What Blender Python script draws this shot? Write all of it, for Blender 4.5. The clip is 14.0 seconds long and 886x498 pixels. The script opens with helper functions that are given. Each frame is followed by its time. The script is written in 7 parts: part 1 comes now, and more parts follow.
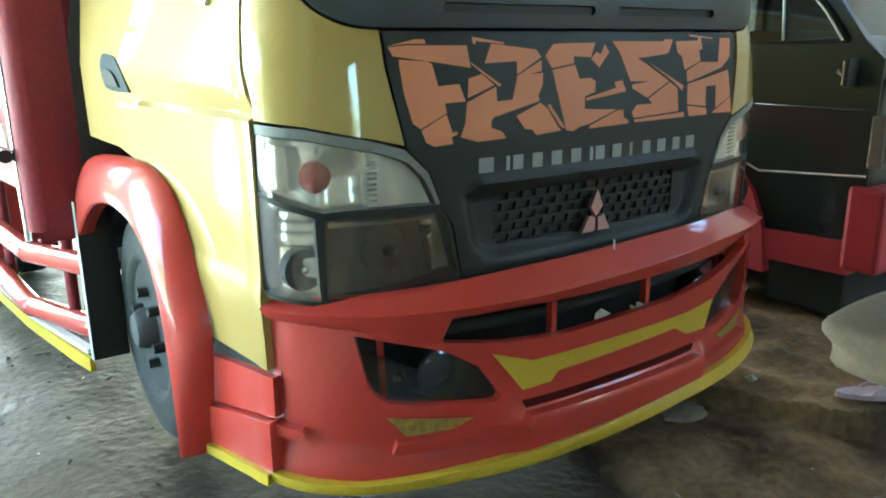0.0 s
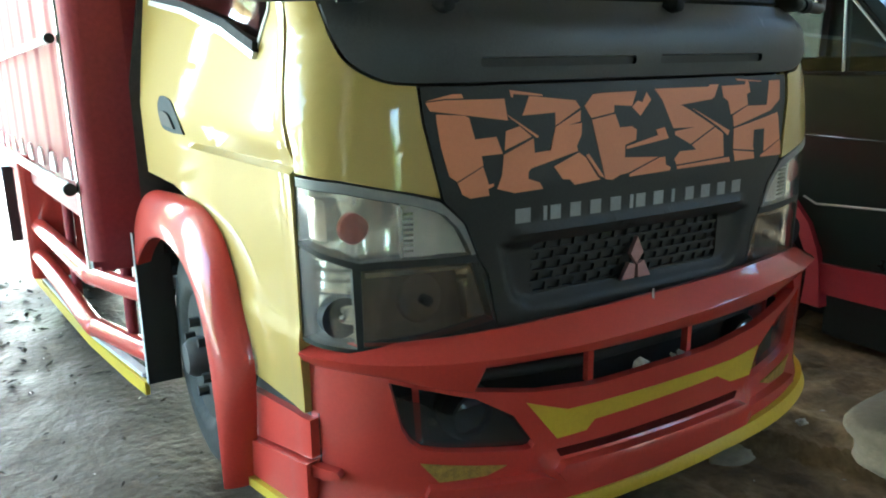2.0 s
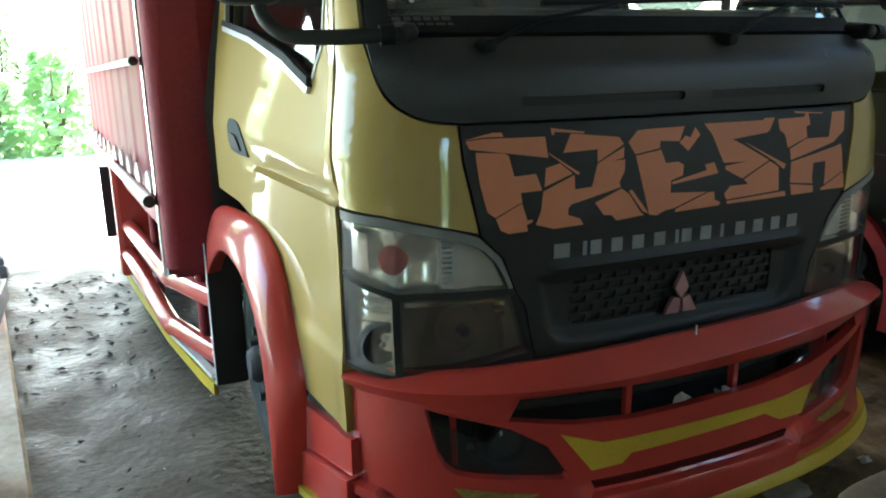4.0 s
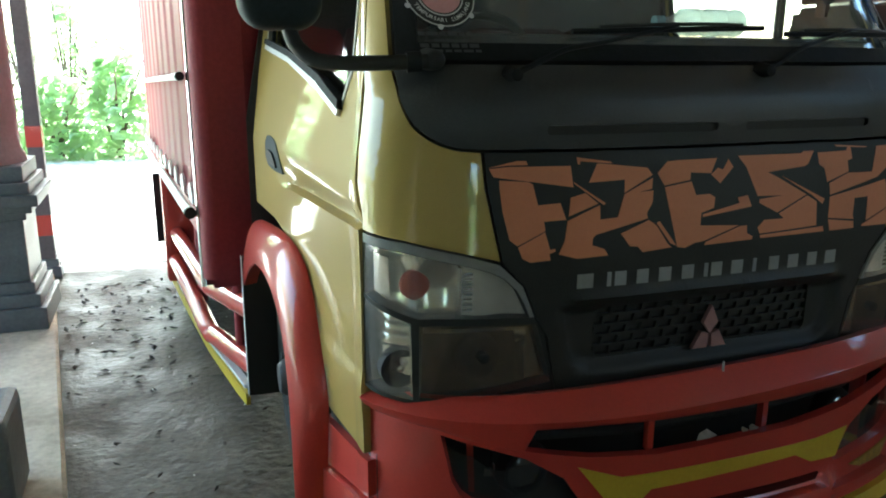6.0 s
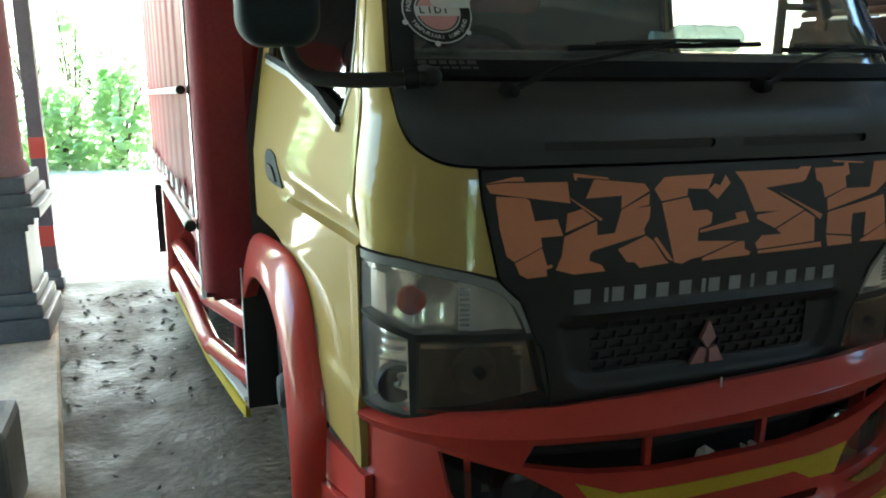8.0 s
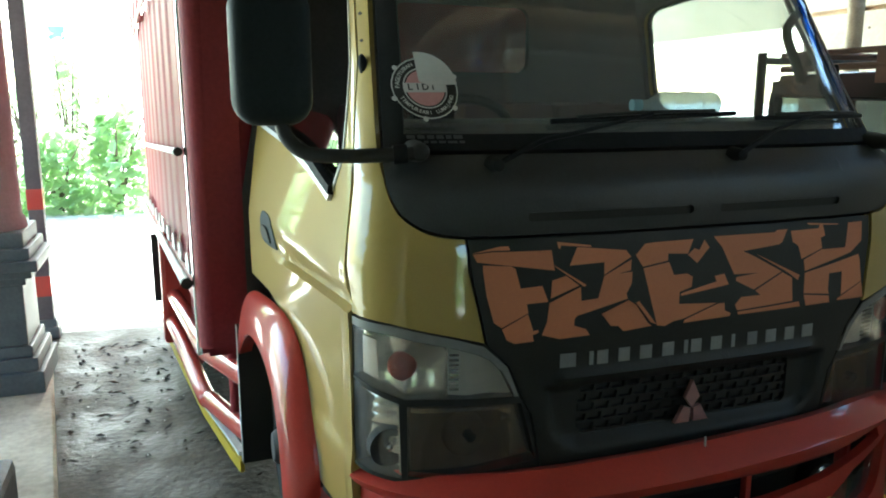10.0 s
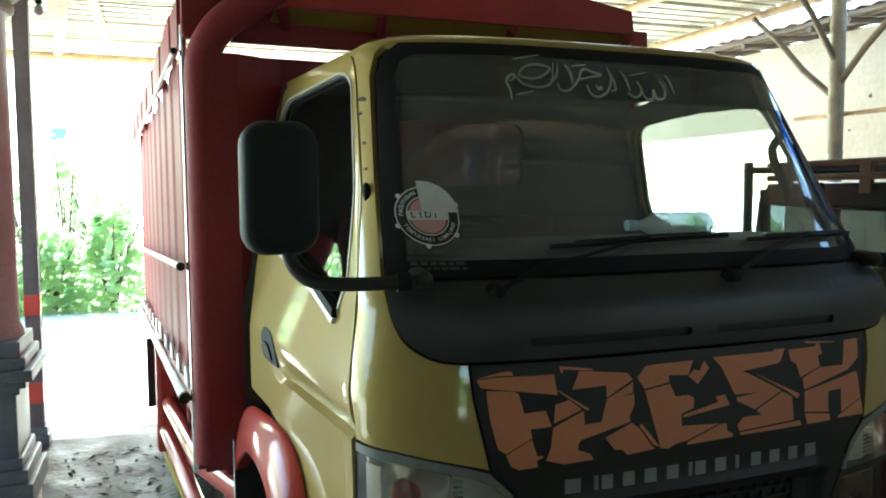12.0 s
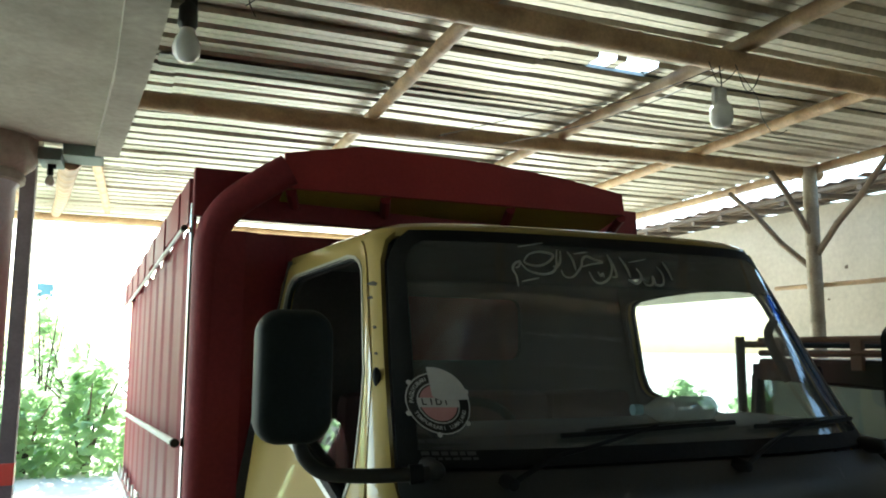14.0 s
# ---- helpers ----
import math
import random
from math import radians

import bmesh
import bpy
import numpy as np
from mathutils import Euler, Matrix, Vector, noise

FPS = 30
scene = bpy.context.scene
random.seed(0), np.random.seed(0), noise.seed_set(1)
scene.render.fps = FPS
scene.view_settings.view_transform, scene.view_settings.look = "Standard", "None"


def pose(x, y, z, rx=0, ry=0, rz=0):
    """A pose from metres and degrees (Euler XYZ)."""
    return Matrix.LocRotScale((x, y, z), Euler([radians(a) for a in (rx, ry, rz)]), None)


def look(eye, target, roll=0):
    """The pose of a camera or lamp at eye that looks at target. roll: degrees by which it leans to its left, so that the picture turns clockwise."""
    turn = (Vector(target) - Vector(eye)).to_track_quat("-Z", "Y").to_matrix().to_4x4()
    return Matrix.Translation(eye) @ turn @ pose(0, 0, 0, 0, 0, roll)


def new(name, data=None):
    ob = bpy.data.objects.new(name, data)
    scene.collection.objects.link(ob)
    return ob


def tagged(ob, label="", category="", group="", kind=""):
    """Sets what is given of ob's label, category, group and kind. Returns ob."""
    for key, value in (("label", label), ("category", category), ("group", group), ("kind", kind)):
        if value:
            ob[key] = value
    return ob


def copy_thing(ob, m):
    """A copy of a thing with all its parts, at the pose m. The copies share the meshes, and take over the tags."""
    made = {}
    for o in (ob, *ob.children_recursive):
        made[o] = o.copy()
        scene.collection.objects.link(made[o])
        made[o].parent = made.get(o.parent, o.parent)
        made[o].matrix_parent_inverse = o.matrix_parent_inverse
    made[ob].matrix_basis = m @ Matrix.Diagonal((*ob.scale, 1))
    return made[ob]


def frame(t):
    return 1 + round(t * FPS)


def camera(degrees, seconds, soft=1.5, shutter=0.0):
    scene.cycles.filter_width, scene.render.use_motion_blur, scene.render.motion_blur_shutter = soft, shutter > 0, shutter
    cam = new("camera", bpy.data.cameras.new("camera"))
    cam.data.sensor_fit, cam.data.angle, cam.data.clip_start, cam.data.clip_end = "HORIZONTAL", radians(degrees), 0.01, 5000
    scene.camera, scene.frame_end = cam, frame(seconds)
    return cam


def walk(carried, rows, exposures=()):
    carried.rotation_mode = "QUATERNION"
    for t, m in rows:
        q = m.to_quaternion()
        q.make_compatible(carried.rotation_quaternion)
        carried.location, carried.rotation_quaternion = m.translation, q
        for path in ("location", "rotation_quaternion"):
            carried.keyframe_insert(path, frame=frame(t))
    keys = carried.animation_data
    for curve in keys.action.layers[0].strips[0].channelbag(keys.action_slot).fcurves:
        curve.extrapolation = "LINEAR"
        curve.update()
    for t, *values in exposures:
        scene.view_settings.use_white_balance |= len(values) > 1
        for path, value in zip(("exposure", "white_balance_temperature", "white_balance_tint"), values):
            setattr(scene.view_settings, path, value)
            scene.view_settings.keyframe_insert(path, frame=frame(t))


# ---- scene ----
cam = camera(60.0, 14.0, 1.9)
PATH = [
    (0, (-1.446, -1.366, 1.247), (-0.338, 0.217, 0.73), -0.4),
    (0.5, (-1.437, -1.37, 1.27), (-0.344, 0.222, 0.75), -0.4),
    (1, (-1.42, -1.362, 1.291), (-0.364, 0.258, 0.78), -0.7),
    (1.5, (-1.409, -1.371, 1.315), (-0.39, 0.274, 0.813), -0.6),
    (2, (-1.398, -1.392, 1.346), (-0.418, 0.278, 0.847), -0.6),
    (2.5, (-1.377, -1.419, 1.383), (-0.446, 0.279, 0.881), -0.6),
    (3, (-1.36, -1.438, 1.413), (-0.476, 0.283, 0.907), -0.6),
    (3.5, (-1.342, -1.451, 1.434), (-0.506, 0.292, 0.921), -0.5),
    (4, (-1.313, -1.463, 1.447), (-0.535, 0.305, 0.93), -0.6),
    (6.5, (-1.241, -1.48, 1.483), (-0.593, 0.349, 0.999), 0.6),
    (7, (-1.237, -1.481, 1.481), (-0.591, 0.351, 1.005), 0.6),
    (9.5, (-1.233, -1.514, 1.558), (-0.572, 0.324, 1.127), 0.1),
    (10, (-1.235, -1.53, 1.581), (-0.567, 0.317, 1.204), 0.0),
    (10.5, (-1.236, -1.531, 1.598), (-0.564, 0.326, 1.282), -0.0),
    (11, (-1.24, -1.534, 1.616), (-0.563, 0.33, 1.361), -0.1),
    (11.5, (-1.25, -1.538, 1.642), (-0.564, 0.33, 1.446), -0.3),
    (12, (-1.264, -1.543, 1.666), (-0.568, 0.327, 1.523), -0.3),
    (12.5, (-1.277, -1.548, 1.683), (-0.573, 0.322, 1.602), -0.4),
    (13, (-1.294, -1.548, 1.7), (-0.58, 0.32, 1.678), -0.3),
    (13.5, (-1.311, -1.549, 1.72), (-0.587, 0.314, 1.793), -0.1),
    (14, (-1.344, -1.548, 1.742), (-0.609, 0.293, 2.003), 0.3),
]
EXPOSURES = [(0, 4.72, 5300, -9), (2, 4.37, 5350, -5), (4, 3.67, 5450, -3), (6.5, 3.33, 5550, -5), (10, 3.34, 5550, -7), (12.5, 2.92, 5600, -6), (14, 2.37, 5750, -4)]
walk(cam, [(t, look(eye, target, roll)) for t, eye, target, roll in PATH], EXPOSURES)


# ---- world and light ----
world = bpy.data.worlds.new("world")
scene.world = world
world.use_nodes = True
wn, wl = world.node_tree.nodes, world.node_tree.links
sky = wn.new("ShaderNodeTexSky")
sky.sky_type, sky.sun_disc = "NISHITA", False
sky.sun_elevation, sky.sun_rotation = radians(38), radians(5)
sky.dust_density, sky.air_density = 2.0, 1.2
wn["Background"].inputs["Strength"].default_value = 0.15
wl.new(sky.outputs["Color"], wn["Background"].inputs["Color"])
sun = new("sun", bpy.data.lights.new("sun", "SUN"))
sun.data.energy, sun.data.angle, sun.data.color = 5.0, radians(0.8), (1.0, 0.95, 0.86)
sun.matrix_world = look((0.8, 10, 8.0), (0, 0, 0))


# ---- materials ----
def mat(name, color, rough=0.5, metal=0.0, vary=0.15, scale=6.0, fine=60.0, bump=0.0, bump_scale=40.0, coat=0.0, other=None, spread=0.0, island=False, gloss=None, spec=0.5):
    """A surface with a broad and a fine variation of its colour, uneven gloss and a fine relief."""
    m = bpy.data.materials.new(name)
    m.use_nodes = True
    n, l = m.node_tree.nodes, m.node_tree.links
    b = n["Principled BSDF"]
    b.inputs["Metallic"].default_value = metal
    b.inputs["Coat Weight"].default_value = coat
    b.inputs["Coat Roughness"].default_value = 0.06
    co = n.new("ShaderNodeTexCoord")
    big, small = n.new("ShaderNodeTexNoise"), n.new("ShaderNodeTexNoise")
    big.inputs["Scale"].default_value, small.inputs["Scale"].default_value = scale, fine
    big.inputs["Detail"].default_value, small.inputs["Detail"].default_value = 6, 4
    for k in (big, small):
        l.new(co.outputs["Object"], k.inputs["Vector"])
    ramp = n.new("ShaderNodeValToRGB")
    dark = other if other else tuple(c * (1 - vary) for c in color)
    ramp.color_ramp.elements[0].position, ramp.color_ramp.elements[1].position = 0.35, 0.68
    ramp.color_ramp.elements[0].color, ramp.color_ramp.elements[1].color = (*dark, 1), (*color, 1)
    l.new(big.outputs["Fac"], ramp.inputs["Fac"])
    mix = n.new("ShaderNodeMixRGB")
    mix.blend_type = "OVERLAY"
    mix.inputs["Fac"].default_value = min(0.5, vary)
    l.new(ramp.outputs["Color"], mix.inputs[1])
    l.new(small.outputs["Fac"], mix.inputs[2])
    out = mix.outputs["Color"]
    if spread:
        hsv = n.new("ShaderNodeHueSaturation")
        rnd = n.new("ShaderNodeMapRange")
        rnd.inputs["To Min"].default_value, rnd.inputs["To Max"].default_value = 1 - spread, 1 + spread
        if island:
            l.new(n.new("ShaderNodeNewGeometry").outputs["Random Per Island"], rnd.inputs["Value"])
        else:
            l.new(n.new("ShaderNodeObjectInfo").outputs["Random"], rnd.inputs["Value"])
        l.new(rnd.outputs["Result"], hsv.inputs["Value"])
        l.new(out, hsv.inputs["Color"])
        out = hsv.outputs["Color"]
    l.new(out, b.inputs["Base Color"])
    rr = n.new("ShaderNodeMapRange")
    rr.inputs["To Min"].default_value, rr.inputs["To Max"].default_value = max(0.02, rough - 0.12 * min(1, rough * 2)), min(1, rough + 0.12 * min(1, rough * 2))
    if gloss:
        # damp patches between dry ones
        rr.inputs["From Min"].default_value, rr.inputs["From Max"].default_value = 0.36, 0.62
        rr.inputs["To Min"].default_value, rr.inputs["To Max"].default_value = gloss
    b.inputs["Specular IOR Level"].default_value = spec
    l.new(big.outputs["Fac"], rr.inputs["Value"])
    l.new(rr.outputs["Result"], b.inputs["Roughness"])
    if bump:
        bp = n.new("ShaderNodeBump")
        bn = n.new("ShaderNodeTexNoise")
        bn.inputs["Scale"].default_value, bn.inputs["Detail"].default_value = bump_scale, 8
        l.new(co.outputs["Object"], bn.inputs["Vector"])
        bp.inputs["Strength"].default_value, bp.inputs["Distance"].default_value = bump, 0.02
        l.new(bn.outputs["Fac"], bp.inputs["Height"])
        l.new(bp.outputs["Normal"], b.inputs["Normal"])
    return m


def glass(name, tint, rough=0.02, gloss=1.0, base=0.045, haze=0.0, milky=False):
    """A clear or tinted pane: what is behind shows through it, and it mirrors at a slant."""
    m = bpy.data.materials.new(name)
    m.use_nodes = True
    n, l = m.node_tree.nodes, m.node_tree.links
    n.remove(n["Principled BSDF"])
    tr, gl, mx, fr = n.new("ShaderNodeBsdfTransparent"), n.new("ShaderNodeBsdfGlossy"), n.new("ShaderNodeMixShader"), n.new("ShaderNodeLayerWeight")
    tr.inputs["Color"].default_value = (*tint, 1)
    gl.inputs["Roughness"].default_value = rough
    gl.inputs["Color"].default_value = (gloss, gloss, gloss, 1)
    pw, ad = n.new("ShaderNodeMath"), n.new("ShaderNodeMath")
    pw.operation, ad.operation = "POWER", "MULTIPLY_ADD"
    pw.inputs[1].default_value = 5
    ad.inputs[1].default_value, ad.inputs[2].default_value = 1 - base, base
    l.new(fr.outputs["Facing"], pw.inputs[0])
    l.new(pw.outputs["Value"], ad.inputs[0])
    l.new(ad.outputs["Value"], mx.inputs["Fac"])
    if haze:
        # dull, weathered plastic scatters a little; on the windscreen it paints flare haze
        df, hm = n.new("ShaderNodeBsdfTranslucent" if milky else "ShaderNodeBsdfDiffuse"), n.new("ShaderNodeMixShader")
        df.inputs["Color"].default_value = (0.75, 0.74, 0.7, 1)
        hm.inputs["Fac"].default_value = haze
        l.new(tr.outputs["BSDF"], hm.inputs[1])
        l.new(df.outputs["BSDF"], hm.inputs[2])
        l.new(hm.outputs["Shader"], mx.inputs[1])
    else:
        l.new(tr.outputs["BSDF"], mx.inputs[1])
    l.new(gl.outputs["BSDF"], mx.inputs[2])
    l.new(mx.outputs["Shader"], n["Material Output"].inputs["Surface"])
    return m


YELLOW = mat("yellow_paint", (0.425, 0.312, 0.086), 0.45, 0.1, 0.08, 2.0, 300, coat=1.0, spec=0.2)
YELLOW.node_tree.nodes["Principled BSDF"].inputs["Coat Roughness"].default_value = 0.05
RED = mat("red_paint", (0.50, 0.050, 0.036), 0.42, 0.0, 0.10, 3.0, 120, coat=0.85, spec=0.2)
RED.node_tree.nodes["Principled BSDF"].inputs["Coat Roughness"].default_value = 0.09
MAROON = mat("maroon_paint", (0.27, 0.038, 0.048), 0.55, 0.0, 0.22, 1.5, 60, bump=0.08, bump_scale=12, spec=0.25)
LIP = mat("lip_yellow_paint", (0.62, 0.44, 0.03), 0.4, 0.0, 0.15, 5.0, 90)
BLACK = mat("black_plastic", (0.025, 0.026, 0.021), 0.5, 0.0, 0.25, 5.0, 150, bump=0.05, bump_scale=150, spec=0.35)
# black plastic lightened: flare and ceiling light are put into its colour
COWL = mat("glare_lifted_cowl_plastic", (0.040, 0.043, 0.041), 0.45, 0.0, 0.25, 5.0, 150, bump=0.05, bump_scale=150, spec=0.5)
GRILLE = mat("grille_void_plastic", (0.012, 0.012, 0.012), 0.7, 0.0, 0.25, 5.0, 150)
RUBBER = mat("black_rubber", (0.014, 0.015, 0.015), 0.65, 0.0, 0.3, 8.0, 80, bump=0.1, spec=0.2)
TYRE = mat("dusty_tyre", (0.05, 0.05, 0.043), 0.8, 0.0, 0.35, 7.0, 60, bump=0.15, other=(0.025, 0.025, 0.022))
REVEAL = mat("pale_window_channel", (0.42, 0.40, 0.33), 0.5, 0.0, 0.2, 12, 80)
DARK = mat("dark_void", (0.018, 0.018, 0.018), 0.8, 0.0, 0.3, 8.0, 60)
ORANGE = mat("orange_vinyl", (0.66, 0.24, 0.11), 0.55, 0.0, 0.08, 4.0, 120)
SILVER = mat("silver_paint", (0.62, 0.62, 0.6), 0.4, 0.6, 0.12, 6.0, 120)
WHITEV = mat("white_vinyl", (0.75, 0.74, 0.72), 0.5, 0.0, 0.15, 9.0, 120)
PINKV = mat("pink_vinyl", (0.72, 0.36, 0.36), 0.5, 0.0, 0.15, 9.0, 120)
CHROME = mat("chrome", (0.75, 0.75, 0.75), 0.15, 1.0, 0.1, 6.0, 100)
LENS = glass("clear_lens", (0.96, 0.95, 0.92), 0.06, haze=0.035)
LENSDIM = glass("smoked_lens", (0.74, 0.69, 0.60), 0.08, haze=0.025)
REFLECTOR = mat("reflector", (0.95, 0.92, 0.86), 0.2, 0.85, 0.2, 14.0, 60)
SATIN = mat("satin_reflector", (0.80, 0.78, 0.74), 0.4, 0.5, 0.2, 10.0, 60)
REFDIM = mat("dull_reflector", (0.25, 0.21, 0.165), 0.45, 0.3, 0.3, 8.0, 40)
AMBER = mat("amber_bulb", (0.32, 0.045, 0.022), 0.6, 0.0, 0.2, 20, 60)
# haze of screen and band paints in the veiling flare
GLASS = glass("windscreen_glass", (0.90, 0.93, 0.92), 0.01, haze=0.06)
TINTBAND = glass("tint_band_film", (0.45, 0.48, 0.48), 0.02, haze=0.07)
SIDEGLASS = glass("side_glass", (0.90, 0.93, 0.92), 0.01)
CABIN = mat("cabin_trim", (0.085, 0.078, 0.072), 0.7, 0.0, 0.25, 6.0, 80)
SEAT = mat("seat_cloth", (0.09, 0.045, 0.042), 0.85, 0.0, 0.25, 10.0, 150)
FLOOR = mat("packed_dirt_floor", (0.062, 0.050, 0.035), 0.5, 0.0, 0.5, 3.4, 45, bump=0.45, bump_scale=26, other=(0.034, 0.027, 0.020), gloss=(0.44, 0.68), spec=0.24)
# dark end of the noise stands in for shade in the bank's pits
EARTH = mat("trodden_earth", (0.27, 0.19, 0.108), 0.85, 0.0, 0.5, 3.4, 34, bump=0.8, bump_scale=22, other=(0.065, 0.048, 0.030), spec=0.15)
YARD = mat("pale_yard", (0.70, 0.67, 0.59), 0.85, 0.0, 0.2, 0.8, 14, bump=0.3, bump_scale=12)
PORCH = mat("worn_concrete", (0.60, 0.55, 0.44), 0.75, 0.0, 0.4, 3.2, 30, bump=0.3, bump_scale=25, other=(0.34, 0.29, 0.21))
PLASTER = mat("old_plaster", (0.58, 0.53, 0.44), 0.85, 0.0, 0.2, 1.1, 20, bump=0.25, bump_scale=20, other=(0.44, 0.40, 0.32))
# for walls out of view, dulled to throw less light on the truck
PALEWALL = mat("dull_unseen_wall", (0.27, 0.265, 0.24), 0.85, 0.0, 0.2, 1.1, 20, bump=0.2, bump_scale=20)
SOFFIT = mat("grey_white_stucco", (0.37, 0.34, 0.275), 0.8, 0.0, 0.3, 2.2, 25, bump=0.2, bump_scale=25, other=(0.26, 0.235, 0.18))
STONE = mat("black_painted_stone", (0.13, 0.145, 0.16), 0.5, 0.0, 0.3, 5.0, 60, bump=0.15, bump_scale=30)
COLUMN = mat("grey_column_paint", (0.50, 0.52, 0.54), 0.65, 0.0, 0.2, 3.0, 50)
BAMBOO = mat("bamboo", (0.56, 0.39, 0.21), 0.55, 0.0, 0.35, 6.0, 60, bump=0.15, bump_scale=30, other=(0.36, 0.24, 0.13), spread=0.2)
OLDWOOD = mat("weathered_wood", (0.22, 0.17, 0.12), 0.75, 0.0, 0.35, 6.0, 50, bump=0.3, bump_scale=30, spread=0.2)
POSTWOOD = mat("dark_post_paint", (0.12, 0.095, 0.11), 0.6, 0.0, 0.3, 6.0, 50)
ZINC = mat("zinc_sheet", (0.60, 0.565, 0.47), 0.42, 0.7, 0.35, 0.9, 30, other=(0.37, 0.335, 0.25), bump=0.05, bump_scale=8)
ZINCOLD = mat("old_zinc_sheet", (0.36, 0.38, 0.28), 0.55, 0.5, 0.35, 1.5, 30, other=(0.24, 0.26, 0.18), bump=0.08, bump_scale=8)
TILE = mat("old_roof_tile", (0.20, 0.13, 0.10), 0.85, 0.0, 0.35, 4.0, 50, spread=0.3, island=True)
LEAF = mat("bush_leaf", (0.20, 0.28, 0.14), 0.5, 0.0, 0.4, 3.0, 60, spread=0.45, island=True)
ln, ll = LEAF.node_tree.nodes, LEAF.node_tree.links
lt, lm = ln.new("ShaderNodeBsdfTranslucent"), ln.new("ShaderNodeMixShader")
lt.inputs["Color"].default_value = (0.56, 0.70, 0.42, 1)
lm.inputs["Fac"].default_value = 0.8
ll.new(ln["Principled BSDF"].outputs["BSDF"], lm.inputs[1])
ll.new(lt.outputs["BSDF"], lm.inputs[2])
ll.new(lm.outputs["Shader"], ln["Material Output"].inputs["Surface"])
TRUNK = mat("bark", (0.14, 0.10, 0.07), 0.9, 0.0, 0.4, 8.0, 60, bump=0.4)
VAN = mat("dark_van_paint", (0.014, 0.024, 0.021), 0.3, 0.0, 0.15, 3.0, 90, coat=0.45)
VANRED = mat("van_red_paint", (0.42, 0.03, 0.05), 0.4, 0.0, 0.15, 4.0, 90)
SACK = mat("sack_cloth", (0.115, 0.084, 0.050), 0.9, 0.0, 0.25, 5.0, 120, bump=0.15, bump_scale=160)
ROCK = mat("earth_stone", (0.27, 0.23, 0.17), 0.9, 0.0, 0.4, 4.0, 40, bump=0.6, bump_scale=14)
WIRE = mat("black_wire", (0.02, 0.02, 0.02), 0.5)
BULB = mat("opal_bulb", (0.78, 0.78, 0.74), 0.25, 0.0, 0.05, 8, 60)
PAPER = mat("pale_litter", (0.55, 0.52, 0.46), 0.9, 0.0, 0.3, 20, 80, spread=0.4, island=True)
DRYLEAF = mat("dry_litter", (0.05, 0.04, 0.03), 0.9, 0.0, 0.4, 20, 80, spread=0.5, island=True)
LILAC = mat("lilac_foam", (0.42, 0.34, 0.42), 0.7, 0.0, 0.2, 20, 80)
BLUE = mat("blue_sign_paint", (0.22, 0.38, 0.42), 0.5, 0.0, 0.2, 5, 60)
GREENBEAM = mat("green_beam_paint", (0.20, 0.27, 0.23), 0.7, 0.0, 0.2, 5, 60)
BOTTLE = glass("bottle_plastic", (0.80, 0.90, 0.96), 0.08, base=0.22, haze=0.5, milky=True)
REARGLASS = glass("rear_glass", (0.95, 0.94, 0.93), 0.05, gloss=0.3)
BLUEFILM = mat("blue_film", (0.05, 0.16, 0.30), 0.3, 0.0, 0.1, 5, 60)
HOUSE = mat("house_wall", (0.66, 0.63, 0.56), 0.9, 0.0, 0.15, 1.0, 20)


# ---- building tools ----
def mesh_of(name, verts, faces, material, smooth=False):
    me = bpy.data.meshes.new(name)
    me.from_pydata([tuple(v) for v in verts], [], faces)
    me.materials.append(material)
    bm = bmesh.new()
    bm.from_mesh(me)
    bmesh.ops.recalc_face_normals(bm, faces=bm.faces)
    for f in bm.faces:
        f.smooth = smooth
    if smooth:
        for e in bm.edges:
            if len(e.link_faces) == 2 and e.calc_face_angle(0) > 0.7:
                e.smooth = False
    bm.to_mesh(me)
    bm.free()
    return me


def part(name, me, parent=None, label=""):
    """One mesh as one object, under its thing."""
    ob = new(name, me)
    if parent is not None:
        ob.parent = parent
    if label:
        ob["label"] = label
    return ob


def thing(name, label, category, group="", kind="", at=(0, 0, 0), turn=(0, 0, 0)):
    ob = new(name)
    ob.empty_display_size = 0.1
    ob.matrix_world = pose(*at, *turn)
    return tagged(ob, label, category, group, kind)


def join(*meshes):
    """Several lists of verts and faces as one."""
    vs, fs = [], []
    for v, f in meshes:
        k = len(vs)
        vs += [tuple(p) for p in v]
        fs += [tuple(i + k for i in q) for q in f]
    return vs, fs


def box(x0, x1, y0, y1, z0, z1, bevel=0.0):
    bm = bmesh.new()
    m = Matrix.Translation(((x0 + x1) / 2, (y0 + y1) / 2, (z0 + z1) / 2)) @ Matrix.Diagonal((abs(x1 - x0), abs(y1 - y0), abs(z1 - z0), 1))
    bmesh.ops.create_cube(bm, size=1, matrix=m)
    if bevel:
        bmesh.ops.bevel(bm, geom=bm.edges[:], offset=bevel, segments=2, affect="EDGES", profile=0.6)
    bm.verts.index_update()
    out = [v.co.copy() for v in bm.verts], [tuple(v.index for v in f.verts) for f in bm.faces]
    bm.free()
    return out


